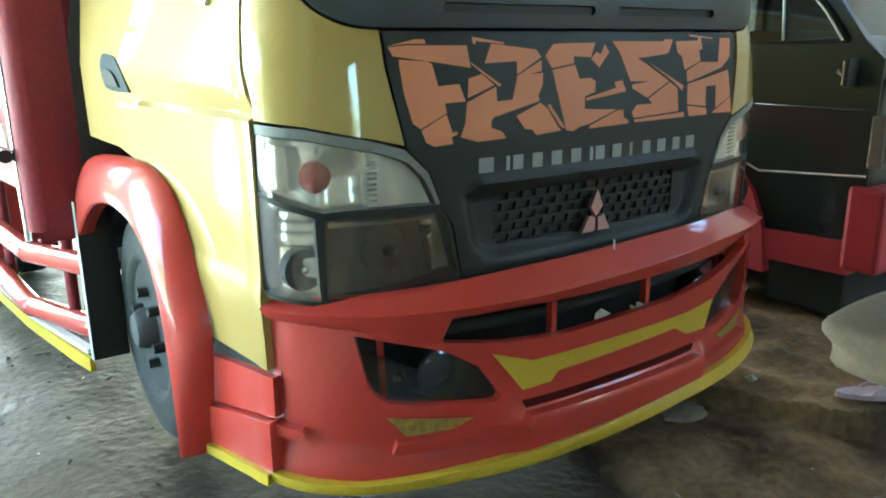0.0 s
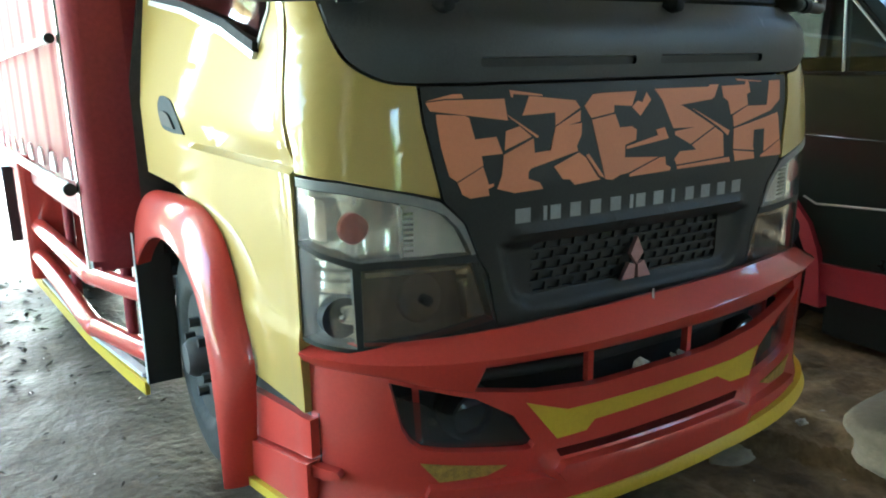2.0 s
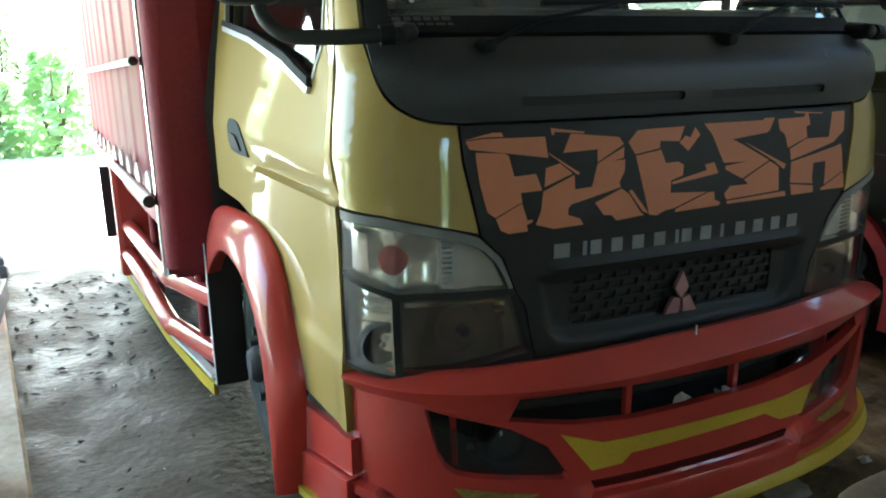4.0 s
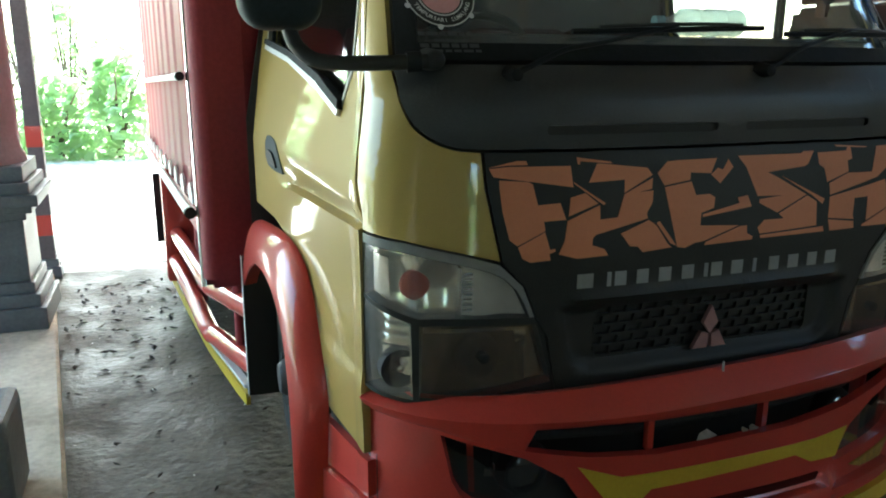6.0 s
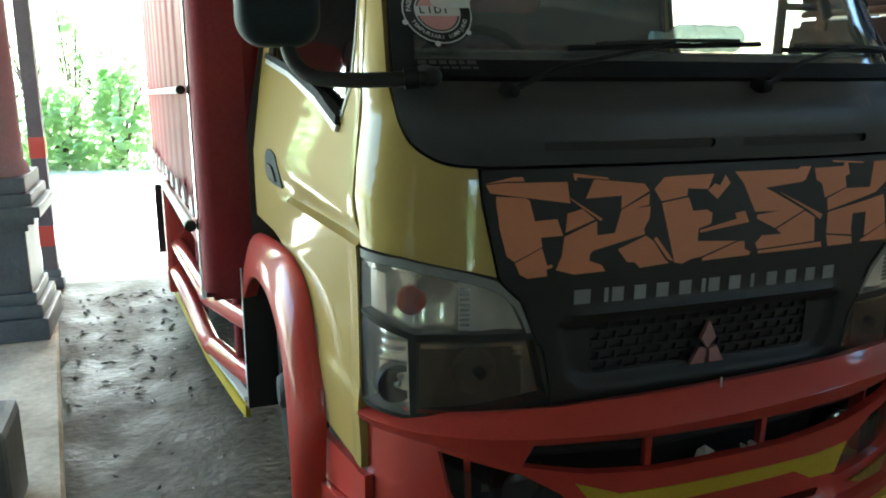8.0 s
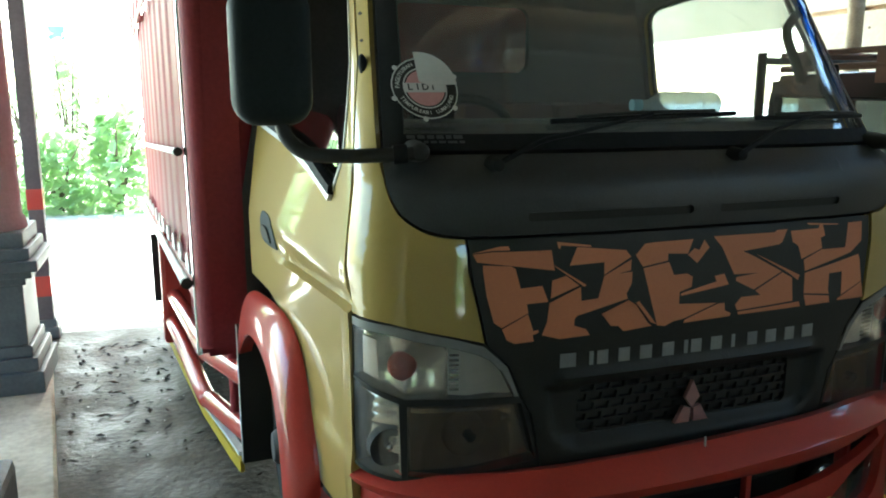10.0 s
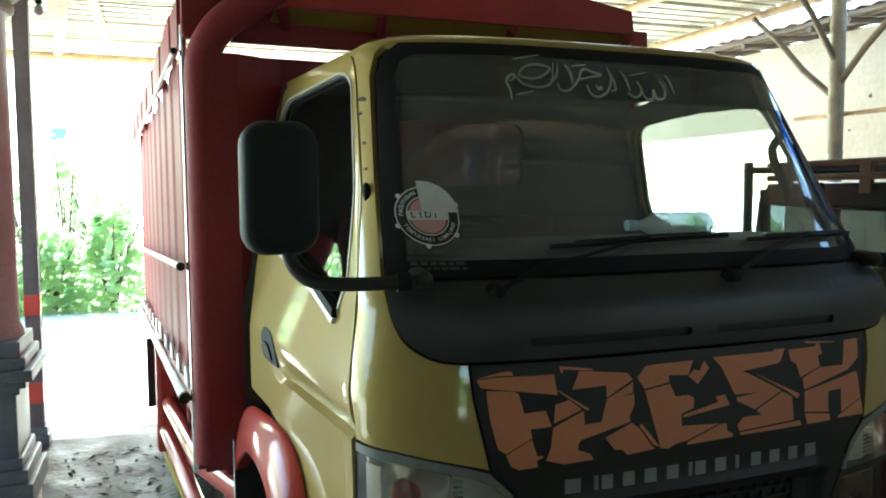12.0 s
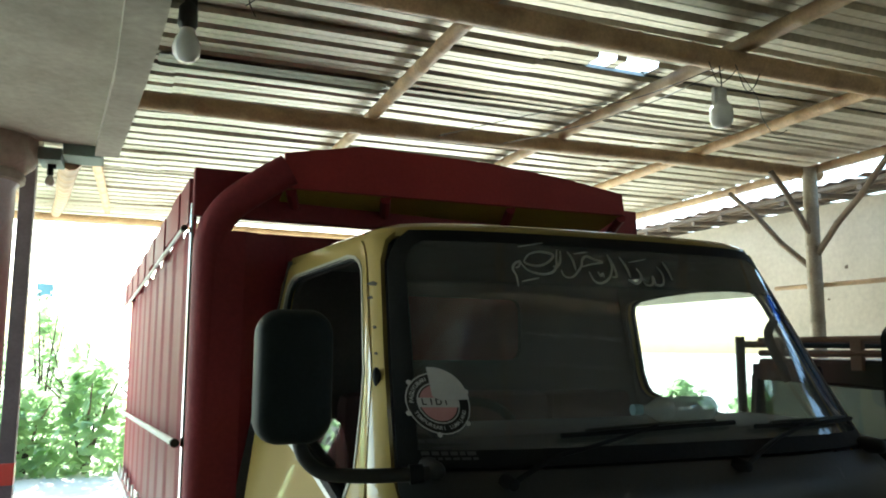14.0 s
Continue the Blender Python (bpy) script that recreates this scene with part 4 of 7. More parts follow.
for x, q in ((-0.05, 0.032), (0.072, 0.010), (0.10, 0.015)):
    c = bump_front(BUMP.u_of(x / 0.93), 0.566, -0.036)
    part("slot_scrap", mesh_of("slot_scrap", [tuple(c + Vector(o)) for o in ((-q, -0.006, 0), (0, -0.012, 0.004), (q, -0.004, 0.003), (q * 0.3, 0.01, q * 0.55), (-q * 0.5, 0.006, q * 0.35))], [(0, 1, 4), (1, 3, 4), (1, 2, 3), (0, 4, 3, 2)], PAPER), bumper, "torn white scrap")
STRIPE = [(-0.403, 0.549), (-0.29, 0.511), (0.30, 0.513), (0.42, 0.522), (0.385, 0.441), (0.29, 0.447), (0.228, 0.479), (-0.21, 0.468), (-0.234, 0.444), (-0.318, 0.440)]
part("bumper_stripe", mesh_of("bumper_stripe", *shell(ub(STRIPE), bump_front, -0.009, 0.002, step=0.03), LIP, True), bumper, "matt yellow stripe on the bumper")
# darkened red strip on the face paints the shade of a groove
part("bumper_groove", mesh_of("bumper_groove", *shell(ub([(-0.31, 0.392), (0.31, 0.392), (0.32, 0.412), (-0.32, 0.412)]), bump_front, lambda a, b: -0.004, 0.006, step=0.03), mat("groove_shade_red", (0.07, 0.009, 0.007), 0.9, spec=0.1), True), bumper)
part("lower_ridge", mesh_of("lower_ridge", *shell(ub([(-0.31, 0.34), (0.31, 0.34), (0.335, 0.372), (0.315, 0.388), (-0.315, 0.388), (-0.335, 0.372)]), bump_front, lambda a, b: 0.036 - 0.4 * max(0, b - 0.375), 0.03, step=0.02), RED, True), bumper)
for f in (lambda p: p, mirrored):
    part("vent_mesh", mesh_of("vent_mesh", *shell(ub(f([(-0.648, 0.427), (-0.452, 0.398), (-0.5, 0.38), (-0.609, 0.377)])), bump_front, -0.006, 0.004, step=0.03), mat("yellow_mesh", (0.42, 0.28, 0.03), 0.6, 0, 0.4, 60, 300, bump=0.6, bump_scale=300) if "yellow_mesh" not in bpy.data.materials else bpy.data.materials["yellow_mesh"], True), bumper, "yellow perforated vent")
    part("side_ridge", mesh_of("side_ridge", *shell(ub(f([(-0.64, 0.345), (-0.33, 0.345), (-0.36, 0.362), (-0.63, 0.372)])), bump_front, 0.018, 0.03, step=0.03), RED, True), bumper)
    if f([(1, 0)])[0][0] == 1:
        part("corner_step", mesh_of("corner_step", *shell(ub(f([(-0.842, 0.405), (-0.80, 0.402), (-0.795, 0.39), (-0.81, 0.378), (-0.842, 0.372)])), bump_front, 0.012, 0.03, step=0.03), RED, True), bumper)
    # fog lamp behind its smoked cover
    cover = part("fog_cover", mesh_of("fog_cover", *shell(ub(f(BROKEN)), bump_front, -0.034, 0.003, step=0.04), bpy.data.materials["smoked_cover"] if "smoked_cover" in bpy.data.materials else glass("smoked_cover", (0.72, 0.72, 0.68), 0.1, base=0.06, haze=0.018), True), bumper, "broken smoked plastic cover with a jagged edge")
    cover.visible_shadow = False
    c = bump_front(BUMP.u_of((-0.55 if f([(1, 0)])[0][0] == 1 else 0.55) / 0.93), 0.485, -0.13)
    v, q = lathe([(0.001, -0.03), (0.03, -0.027), (0.055, -0.016), (0.07, 0.004), (0.072, 0.05), (0.03, 0.09)], tuple(c), "y", 24)
    part("fog_lamp", mesh_of("fog_lamp", v, q, FOGLAMP, True), bumper, "dull round fog lamp")
    part("fog_ring", mesh_of("fog_ring", *lathe([(0.050, -0.012), (0.054, -0.026), (0.062, -0.025), (0.070, -0.008), (0.0735, 0.01)], tuple(c), "y", 24), GRILLE, True), bumper)
    sd = 1 if c[0] > 0 else -1
    part("fog_stay", mesh_of("fog_stay", *tube([(c[0] - sd * 0.20, c[1] + 0.06, c[2] - 0.055), (c[0] - sd * 0.07, c[1] + 0.05, c[2] - 0.045), (c[0] + sd * 0.08, c[1] + 0.06, c[2] - 0.03)], 0.011, 8), REFDIM, True), bumper, "grey metal stay")
    part("fog_wire", mesh_of("fog_wire", *tube(curve_pts([(c[0] - sd * 0.02, c[1] + 0.05, c[2] + 0.03), (c[0] - sd * 0.09, c[1] + 0.02, c[2] + 0.01), (c[0] - sd * 0.13, c[1] + 0.03, c[2] - 0.04), (c[0] - sd * 0.19, c[1] + 0.06, c[2] - 0.01)]), 0.005, 6), WIRE, True), bumper)
    part("fog_bracket", mesh_of("fog_bracket", *shell(ub(f([(-0.655, 0.44), (-0.64, 0.44), (-0.65, 0.65), (-0.668, 0.65)])), bump_front, -0.09, 0.01), RED), bumper)
lip_poly = [(-0.842, 0.286), (-0.842, 0.264), (-0.80, 0.254), (-0.70, 0.253), (-0.5, 0.258), (-0.31, 0.251), (0.0, 0.259), (0.23, 0.272), (0.5, 0.272), (0.80, 0.282), (0.93, 0.29), (0.93, 0.318), (0.69, 0.314), (0.24, 0.306), (0.0, 0.297), (-0.3, 0.291), (-0.5, 0.288), (-0.7, 0.278)]
part("bumper_lip", mesh_of("bumper_lip", *shell(ub(lip_poly), bump_front, lambda a, b: 0.018 + 0.012 * math.sin(max(0, min(1, (b - 0.245) / 0.06)) * math.pi), 0.05, step=0.02), LIP, True), bumper, "yellow lower lip with worn paint")
part("bumper_back", mesh_of("bumper_back", *shell(ub([(-0.84, 0.30), (0.90, 0.30), (0.90, 0.66), (-0.84, 0.66)]), bump_front, -0.16, 0.01), DARK, True), bumper)
part("radiator_pipe", mesh_of("radiator_pipe", *tube([(-0.5, 0.03, 0.60), (-0.2, 0.0, 0.585), (0.2, 0.0, 0.59), (0.5, 0.03, 0.60)], 0.016), DARK, True), bumper)
part("bumper_shelf", mesh_of("bumper_shelf", *shell(ub([(-0.84, 0.64), (0.90, 0.655), (0.90, 0.69), (-0.84, 0.665)]), bump_front, -0.055, 0.012), DARK, True), bumper)

# wheel arch, side step and front wheel, on both sides
ARCH_EDGE = [(0.50, 0.20), (0.488, 0.32), (0.472, 0.44), (0.462, 0.545), (0.483, 0.62), (0.508, 0.68), (0.555, 0.79), (0.605, 0.865), (0.67, 0.91), (0.77, 0.938), (0.90, 0.944), (1.05, 0.937), (1.20, 0.920), (1.32, 0.88), (1.42, 0.80), (1.46, 0.70), (1.47, 0.60)]
ARCH_LIP = [(0.528, 0.20), (0.541, 0.40), (0.562, 0.55), (0.60, 0.665), (0.66, 0.742), (0.78, 0.80), (0.95, 0.814), (1.12, 0.787), (1.26, 0.722), (1.36, 0.65), (1.42, 0.58)]


def arch_loft(surf):
    """A flare that rises steeply off the door and rounds over to face outwards along its lip."""
    def spread(line, n=64):
        pts = curve_pts([(y, z, 0) for y, z in line], 8)
        s = [0.0]
        for a, b in zip(pts, pts[1:]):
            s.append(s[-1] + (b - a).length)
        q = [s[-1] * i / (n - 1) for i in range(n)]
        return list(zip(np.interp(q, s, [p.x for p in pts]), np.interp(q, s, [p.y for p in pts])))

    outer, inner = spread(ARCH_EDGE), spread(ARCH_LIP)
    vs, fs, n = [], [], 17
    for (y0, z0), (y1, z1) in zip(outer, inner):
        rise = 1.0 + 0.05 * (y1 - 1.0) - (0.845 + 0.11 * (y1 - 0.25))
        for k in range(n - 2):
            t = 1 - math.cos(math.pi / 2 * k / (n - 3))
            off = 0.013 + (rise - 0.013) * (1 - (1 - t) ** 1.7) ** (1 / 1.7)
            vs.append(surf(y0 + (y1 - y0) * t, z0 + (z1 - z0) * t, off))
        # rolled lip
        ly, lz = y1 - 0.9, z1 - 0.45
        r = math.hypot(ly, lz)
        vs.append(surf(y1 - 0.006 * ly / r, z1 - 0.006 * lz / r, rise - 0.006))
        vs.append(surf(y1 - 0.004 * ly / r, z1 - 0.004 * lz / r, rise - 0.05))
    for i in range(len(outer) - 1):
        for k in range(n - 1):
            a = i * n + k
            fs.append((a, a + 1, a + n + 1, a + n))
    return vs, fs


for sgn, surf in ((1, cab_side), (-1, cab_side_far)):
    arch = part("wheel_arch", mesh_of("wheel_arch", *arch_loft(surf), RED, True), truck, "rounded glossy red wheel arch flare")
    part("arch_liner", mesh_of("arch_liner", *shell([(0.52, 0.3), (0.50, 0.60), (0.60, 0.83), (0.8, 0.92), (1.2, 0.89), (1.42, 0.76), (1.42, 0.66), (1.33, 0.67), (1.20, 0.77), (0.95, 0.83), (0.77, 0.815), (0.65, 0.755), (0.585, 0.66), (0.56, 0.5), (0.555, 0.3)], surf, -0.045, 0.30, step=0.08), DARK), arch)
    xo = -1 if sgn == 1 else 1
    flap = part("mud_flap", mesh_of("mud_flap", *box(xo * 0.90, xo * 1.018, 1.36, 1.385, 0.19, 0.75, 0.004), BLACK), arch, "black plastic mud flap")
    part("flap_edge", mesh_of("flap_edge", *box(xo * 1.019, xo * 1.0215, 1.357, 1.388, 0.19, 0.75, 0.002), WHITEV), flap, "thin pale flap edging")
    step1 = part("side_step", mesh_of("side_step", *shell([(0.172, 0.42), (0.172, 0.518), (0.545, 0.470), (0.575, 0.325)], surf, 0.009, 0.05, step=0.03), RED, True), truck, "stepped red side skirt with a yellow lip")
    part("step_lower", mesh_of("step_lower", *shell([(0.172, 0.287), (0.172, 0.412), (0.575, 0.318), (0.60, 0.213)], surf, 0.027, 0.06, step=0.03), RED, True), step1)
    part("step_lip", mesh_of("step_lip", *shell([(0.175, 0.256), (0.175, 0.284), (0.60, 0.209), (0.61, 0.182)], surf, 0.040, 0.07, step=0.03), LIP, True), step1)
    # solid dark strip in place of the shaded gap beside the bumper
    part("step_seam", mesh_of("step_seam", *shell([(0.1645, 0.27), (0.1645, 0.53), (0.20, 0.53), (0.20, 0.27)], surf, -0.014, 0.03, step=0.03), DARK), step1, "dark strip painting the shade of an open seam")
    part("step_tread", mesh_of("step_tread", *shell([(0.19, 0.515), (0.19, 0.56), (0.47, 0.57), (0.53, 0.47)], surf, -0.012, 0.12, step=0.05), DARK), step1)


def wheel(xc, yc, zc, radius, width, side):
    w = part("wheel", mesh_of("wheel", *lathe([(radius * 0.30, -width * 0.30 * side), (radius * 0.55, -width * 0.32 * side), (radius * 0.60, -width * 0.1 * side), (radius * 0.60, width * 0.3 * side), (radius * 0.3, width * 0.3 * side)], (xc, yc, zc), "x", 32), mat("rim_paint", (0.10, 0.10, 0.10), 0.5, 0.3) if "rim_paint" not in bpy.data.materials else bpy.data.materials["rim_paint"], True), truck, "dusty steel wheel with a black tyre")
    prof = [(0.56, -0.40), (0.60, -0.48), (0.64, -0.50), (0.67, -0.505), (0.69, -0.49), (0.82, -0.50), (0.93, -0.44), (0.985, -0.36), (1.0, -0.2), (0.985, -0.19), (0.985, -0.15), (1.0, -0.14), (1.0, 0.14), (0.985, 0.15), (0.985, 0.19), (1.0, 0.2), (0.985, 0.36), (0.93, 0.44), (0.82, 0.50), (0.66, 0.50), (0.60, 0.42)]
    part("tyre", mesh_of("tyre", *lathe([(radius * r, width * h) for r, h in prof], (xc, yc, zc), "x", 48), TYRE, True), w)
    for i in range(6):
        a = i * math.pi / 3 + 0.3
        part("wheel_nut", mesh_of("wheel_nut", *lathe([(0.016, -0.045), (0.018, 0.02)], (xc - width * 0.34 * side, yc + 0.115 * math.cos(a), zc + 0.115 * math.sin(a)), "x", 6), TYRE), w)
    part("hub", mesh_of("hub", *lathe([(0.05, -0.07), (0.065, -0.05), (0.07, 0.03)], (xc - width * 0.34 * side, yc, zc), "x", 20), bpy.data.materials["rim_paint"], True), w)
    return w


wheel(-0.80, 1.07, 0.375, 0.375, 0.2, 1)
wheel(0.80, 1.07, 0.375, 0.375, 0.2, -1)

HOUSING = mat("mirror_housing_plastic", (0.022, 0.029, 0.029), 0.5, 0.0, 0.25, 6.0, 120, spec=0.12)
# mirrors on their arms
for s in (-1, 1):
    arm = part("mirror_arm", mesh_of("mirror_arm", *tube(curve_pts([(s * 0.70, 0.115, 1.468), (s * 0.78, 0.13, 1.464), (s * 0.87, 0.165, 1.462), (s * 0.935, 0.20, 1.468), (s * 0.972, 0.225, 1.50), (s * 0.985, 0.235, 1.545)]), 0.0165, 14), BLACK, True), truck, "bent black mirror arm")
    part("arm_foot", mesh_of("arm_foot", *lathe([(0.0, -0.028), (0.011, -0.026), (0.019, -0.018), (0.022, -0.004), (0.026, 0.05)], (s * 0.695, 0.118, 1.470), "y", 20), BLACK, True), arm)
    part("arm_collar", mesh_of("arm_collar", *tube([(s * 0.725, 0.118, 1.467), (s * 0.755, 0.124, 1.465)], 0.022, 14), RUBBER, True), arm)
    house = []
    cx, cy, cz = s * 1.0, 0.235, 1.681
    for d, grow in ((-0.05, 0.45), (-0.047, 0.70), (-0.039, 0.87), (-0.026, 0.955), (-0.008, 0.99), (0.010, 1.0), (0.024, 0.985), (0.03, 0.5)):
        house.append([(cx + a * grow, cy + d, cz + b * (1 - (1 - grow) * 0.6)) for a, b in rounded(-0.089, 0.089, -0.153, 0.153, 0.058, 7)])
    n = len(house[0])
    vs = [p for ring in house for p in ring]
    fs = [((k - 1) * n + i, (k - 1) * n + (i + 1) % n, k * n + (i + 1) % n, k * n + i) for k in range(1, len(house)) for i in range(n)] + [tuple(range(n)), tuple(range((len(house) - 1) * n, len(house) * n))]
    mir = part("mirror", mesh_of("mirror", vs, fs, HOUSING, True), truck, "large black rear-view mirror housing")
    part("mirror_glass", mesh_of("mirror_glass", *box(cx - 0.066, cx + 0.066, cy + 0.031, cy + 0.034, cz - 0.13, cz + 0.13), CHROME), mir)

# wipers: pivot, arm, blade
def on_screen(x, z, off):
    return cab_front(CAB.u_of(x / float(np.interp(z, ZX, XF))), z, off)


for (px, pz), (ax, az), (bx0, bz0), (bx1, bz1) in (((-0.525, 1.42), (-0.08, 1.54), (-0.357, 1.528), (0.183, 1.545)), ((0.13, 1.43), (0.47, 1.538), (0.25, 1.532), (0.70, 1.535))):
    pts = [on_screen(px, pz, 0.035), on_screen(px + 0.12, pz + 0.05, 0.04), on_screen((px + ax) / 2, (pz + az) / 2 + 0.012, 0.036), on_screen(ax, az, 0.024)]
    wip = part("wiper", mesh_of("wiper", *tube(curve_pts(pts), [0.0075 - 0.003 * k / 18 for k in range(19)], 8), RUBBER, True), truck, "black wiper")
    blade = [on_screen(bx0 + (bx1 - bx0) * k / 8, bz0 + (bz1 - bz0) * k / 8, 0.012) for k in range(9)]
    part("wiper_blade", mesh_of("wiper_blade", *tube(blade, 0.007, 6), RUBBER, True), wip)
    bow = [on_screen(bx0 + (bx1 - bx0) * k / 8, bz0 + (bz1 - bz0) * k / 8 + 0.006, 0.014 + 0.010 * math.sin(math.pi * k / 8)) for k in range(1, 8)]
    part("blade_holder", mesh_of("blade_holder", *tube(bow, 0.0045, 6), BLACK, True), wip)
    part("wiper_pivot", mesh_of("wiper_pivot", *lathe([(0.006, -0.016), (0.014, -0.012), (0.02, 0.03)], tuple(pts[0]), "y", 14), RUBBER, True), wip)

# inside the cab
part("dashboard", mesh_of("dashboard", *box(-0.70, 0.70, 0.265, 0.62, 1.15, 1.532, 0.03), CABIN, True), truck, "dark dashboard")
part("cab_floor", mesh_of("cab_floor", *box(-0.80, 0.80, 0.18, 1.46, 0.60, 0.66), CABIN), truck)
for x in (-0.42, 0.05, 0.45):
    part("seat", mesh_of("seat", *join(box(x - 0.21, x + 0.21, 0.80, 1.30, 0.90, 1.06, 0.04), box(x - 0.2, x + 0.2, 1.24, 1.38, 1.0, 1.58, 0.05)), SEAT, True), truck, "dark cloth cab seat")
wheel_pts = [(-0.40 + 0.20 * math.cos(a), 0.68 - 0.09 * math.sin(a), 1.42 + 0.17 * math.sin(a)) for a in np.linspace(0, 2 * math.pi, 33)]
part("steering_wheel", mesh_of("steering_wheel", *join(tube(wheel_pts, 0.014, 8, False), tube([(-0.40, 0.62, 1.36), (-0.40, 0.69, 1.42)], 0.03)), RUBBER, True), truck)
part("grab_handle", mesh_of("grab_handle", *tube(curve_pts([(0.700, 0.46, 1.868), (0.672, 0.46, 1.850), (0.644, 0.46, 1.818), (0.640, 0.46, 1.795), (0.652, 0.46, 1.760), (0.681, 0.46, 1.711), (0.715, 0.46, 1.645)]), 0.0145, 12), RUBBER, True), truck, "black grab handle on the pillar")

# round sticker, small sign and calligraphy on the screen
disc = lambda cx, cz, r0, r1, a0=0, a1=360, k=28: [(cx + r1 * math.cos(radians(a0 + (a1 - a0) * i / k)), cz + r1 * math.sin(radians(a0 + (a1 - a0) * i / k))) for i in range(k + (0 if a1 - a0 >= 360 else 1))]
SX, SZ = -0.638, 1.61
ROSE = PINKV
NIGHT = mat("black_vinyl", (0.02, 0.02, 0.02), 0.5)
sticker = tagged(part("round_sticker", mesh_of("round_sticker", *shell(uf(disc(SX, SZ, 0, 0.071)), cab_front, 0.006, 0.001, step=0.02), NIGHT)), "round black, pink and white club sticker on the windscreen", "sticker")
part("sticker_rim", mesh_of("sticker_rim", *shell(uf(disc(SX, SZ, 0, 0.072)), cab_front, 0.0072, 0.001, [uf(disc(SX, SZ, 0, 0.0695))], 0.02), WHITEV), sticker)
part("sticker_ring", mesh_of("sticker_ring", *shell(uf(disc(SX, SZ, 0, 0.048)), cab_front, 0.0072, 0.001, [uf(disc(SX, SZ, 0, 0.0455))], 0.02), WHITEV), sticker)
part("sticker_disc", mesh_of("sticker_disc", *shell(uf(disc(SX, SZ, 0, 0.042)), cab_front, 0.0072, 0.001, step=0.02), ROSE), sticker)
part("sticker_bar", mesh_of("sticker_bar", *shell(uf([(SX - 0.046, SZ - 0.011), (SX + 0.046, SZ - 0.011), (SX + 0.046, SZ + 0.011), (SX - 0.046, SZ + 0.011)]), cab_front, 0.0086, 0.001, step=0.02), WHITEV), sticker)


def glyph(ch, size):
    """One printed letter, flat, its middle on the origin."""
    cu = bpy.data.curves.new("glyph", "FONT")
    cu.body, cu.size, cu.align_x, cu.align_y, cu.offset = ch, size, "CENTER", "CENTER", 0.025 * size
    ob = bpy.data.objects.new("glyph", cu)
    me = ob.to_mesh()
    out = [(v.co.x, v.co.y) for v in me.vertices], [tuple(f.vertices) for f in me.polygons]
    ob.to_mesh_clear()
    bpy.data.objects.remove(ob)
    bpy.data.curves.remove(cu)
    return out


def printed(word, places, size, lift):
    """Letters of a word, each at its place (x, z, turn) on the windscreen."""
    made = []
    for ch, (cx, cz, turn) in zip(word, places):
        if ch == " ":
            continue
        vs, fs = glyph(ch, size)
        c, s = math.cos(radians(turn)), math.sin(radians(turn))
        made.append(([cab_front(*uf([(cx + a * c - b * s, cz + a * s + b * c)])[0], lift) for a, b in vs], fs))
    return join(*made)


def round_arc(n, radius, a0, a1, inwards=False):
    turns = [a0 + (a1 - a0) * i / (n - 1) for i in range(n)]
    return [(SX + radius * math.cos(radians(a)), SZ + radius * math.sin(radians(a)), a + (90 if inwards else -90)) for a in turns]


part("lettering", mesh_of("lettering", *printed("LIDI", [(SX - 0.033 + 0.0165 * k, SZ, 0) for k in range(4)], 0.021, 0.0100), NIGHT), sticker, "black printed letters LIDI")
part("lettering", mesh_of("lettering", *printed("PAGUYUBAN", round_arc(9, 0.0585, 178, 113), 0.0125, 0.0076), WHITEV), sticker, "white printed letters round the rim")
part("lettering", mesh_of("lettering", *printed("TEMPURSARI LUMAJANG", round_arc(19, 0.0585, 204, 338, True), 0.0115, 0.0076), WHITEV), sticker, "white printed letters round the rim")
fan = [(SX - 0.012, SZ + 0.014), (SX + 0.005, SZ + 0.004)] + disc(SX - 0.006, SZ + 0.006, 0, 0.078, 0, 95, 12)
part("sticker_fan", mesh_of("sticker_fan", *shell(uf(fan), cab_front, 0.0110, 0.001, step=0.02), WHITEV), sticker)
for i in range(6):
    a = 20 + i * 60
    part("sticker_stud", mesh_of("sticker_stud", *shell(uf(disc(SX + 0.074 * math.cos(radians(a)), SZ + 0.074 * math.sin(radians(a)), 0, 0.006, k=8)), cab_front, 0.0085, 0.001), WHITEV), sticker)
GREYV = mat("grey_vinyl", (0.075, 0.075, 0.07), 0.6)
lines = None
rnd = random.Random(8)
for z, x0, x1, h in ((1.520, -0.700, -0.575, 0.008), (1.508, -0.670, -0.625, 0.004), (1.494, -0.700, -0.575, 0.008), (1.484, -0.700, -0.575, 0.005)):
    x = x0
    while x < x1 - 0.01:
        w = rnd.uniform(0.010, 0.022)
        me = mesh_of("small_sign" if lines is None else "text_bar", *shell(uf([(x, z), (min(x + w, x1), z), (min(x + w, x1), z + h), (x, z + h)]), cab_front, 0.006, 0.001), GREYV)
        if lines is None:
            lines = tagged(part("small_sign", me), "faded grey lettering bars on the windscreen", "sticker")
        else:
            part("text_bar", me, lines)
        x += w + 0.005
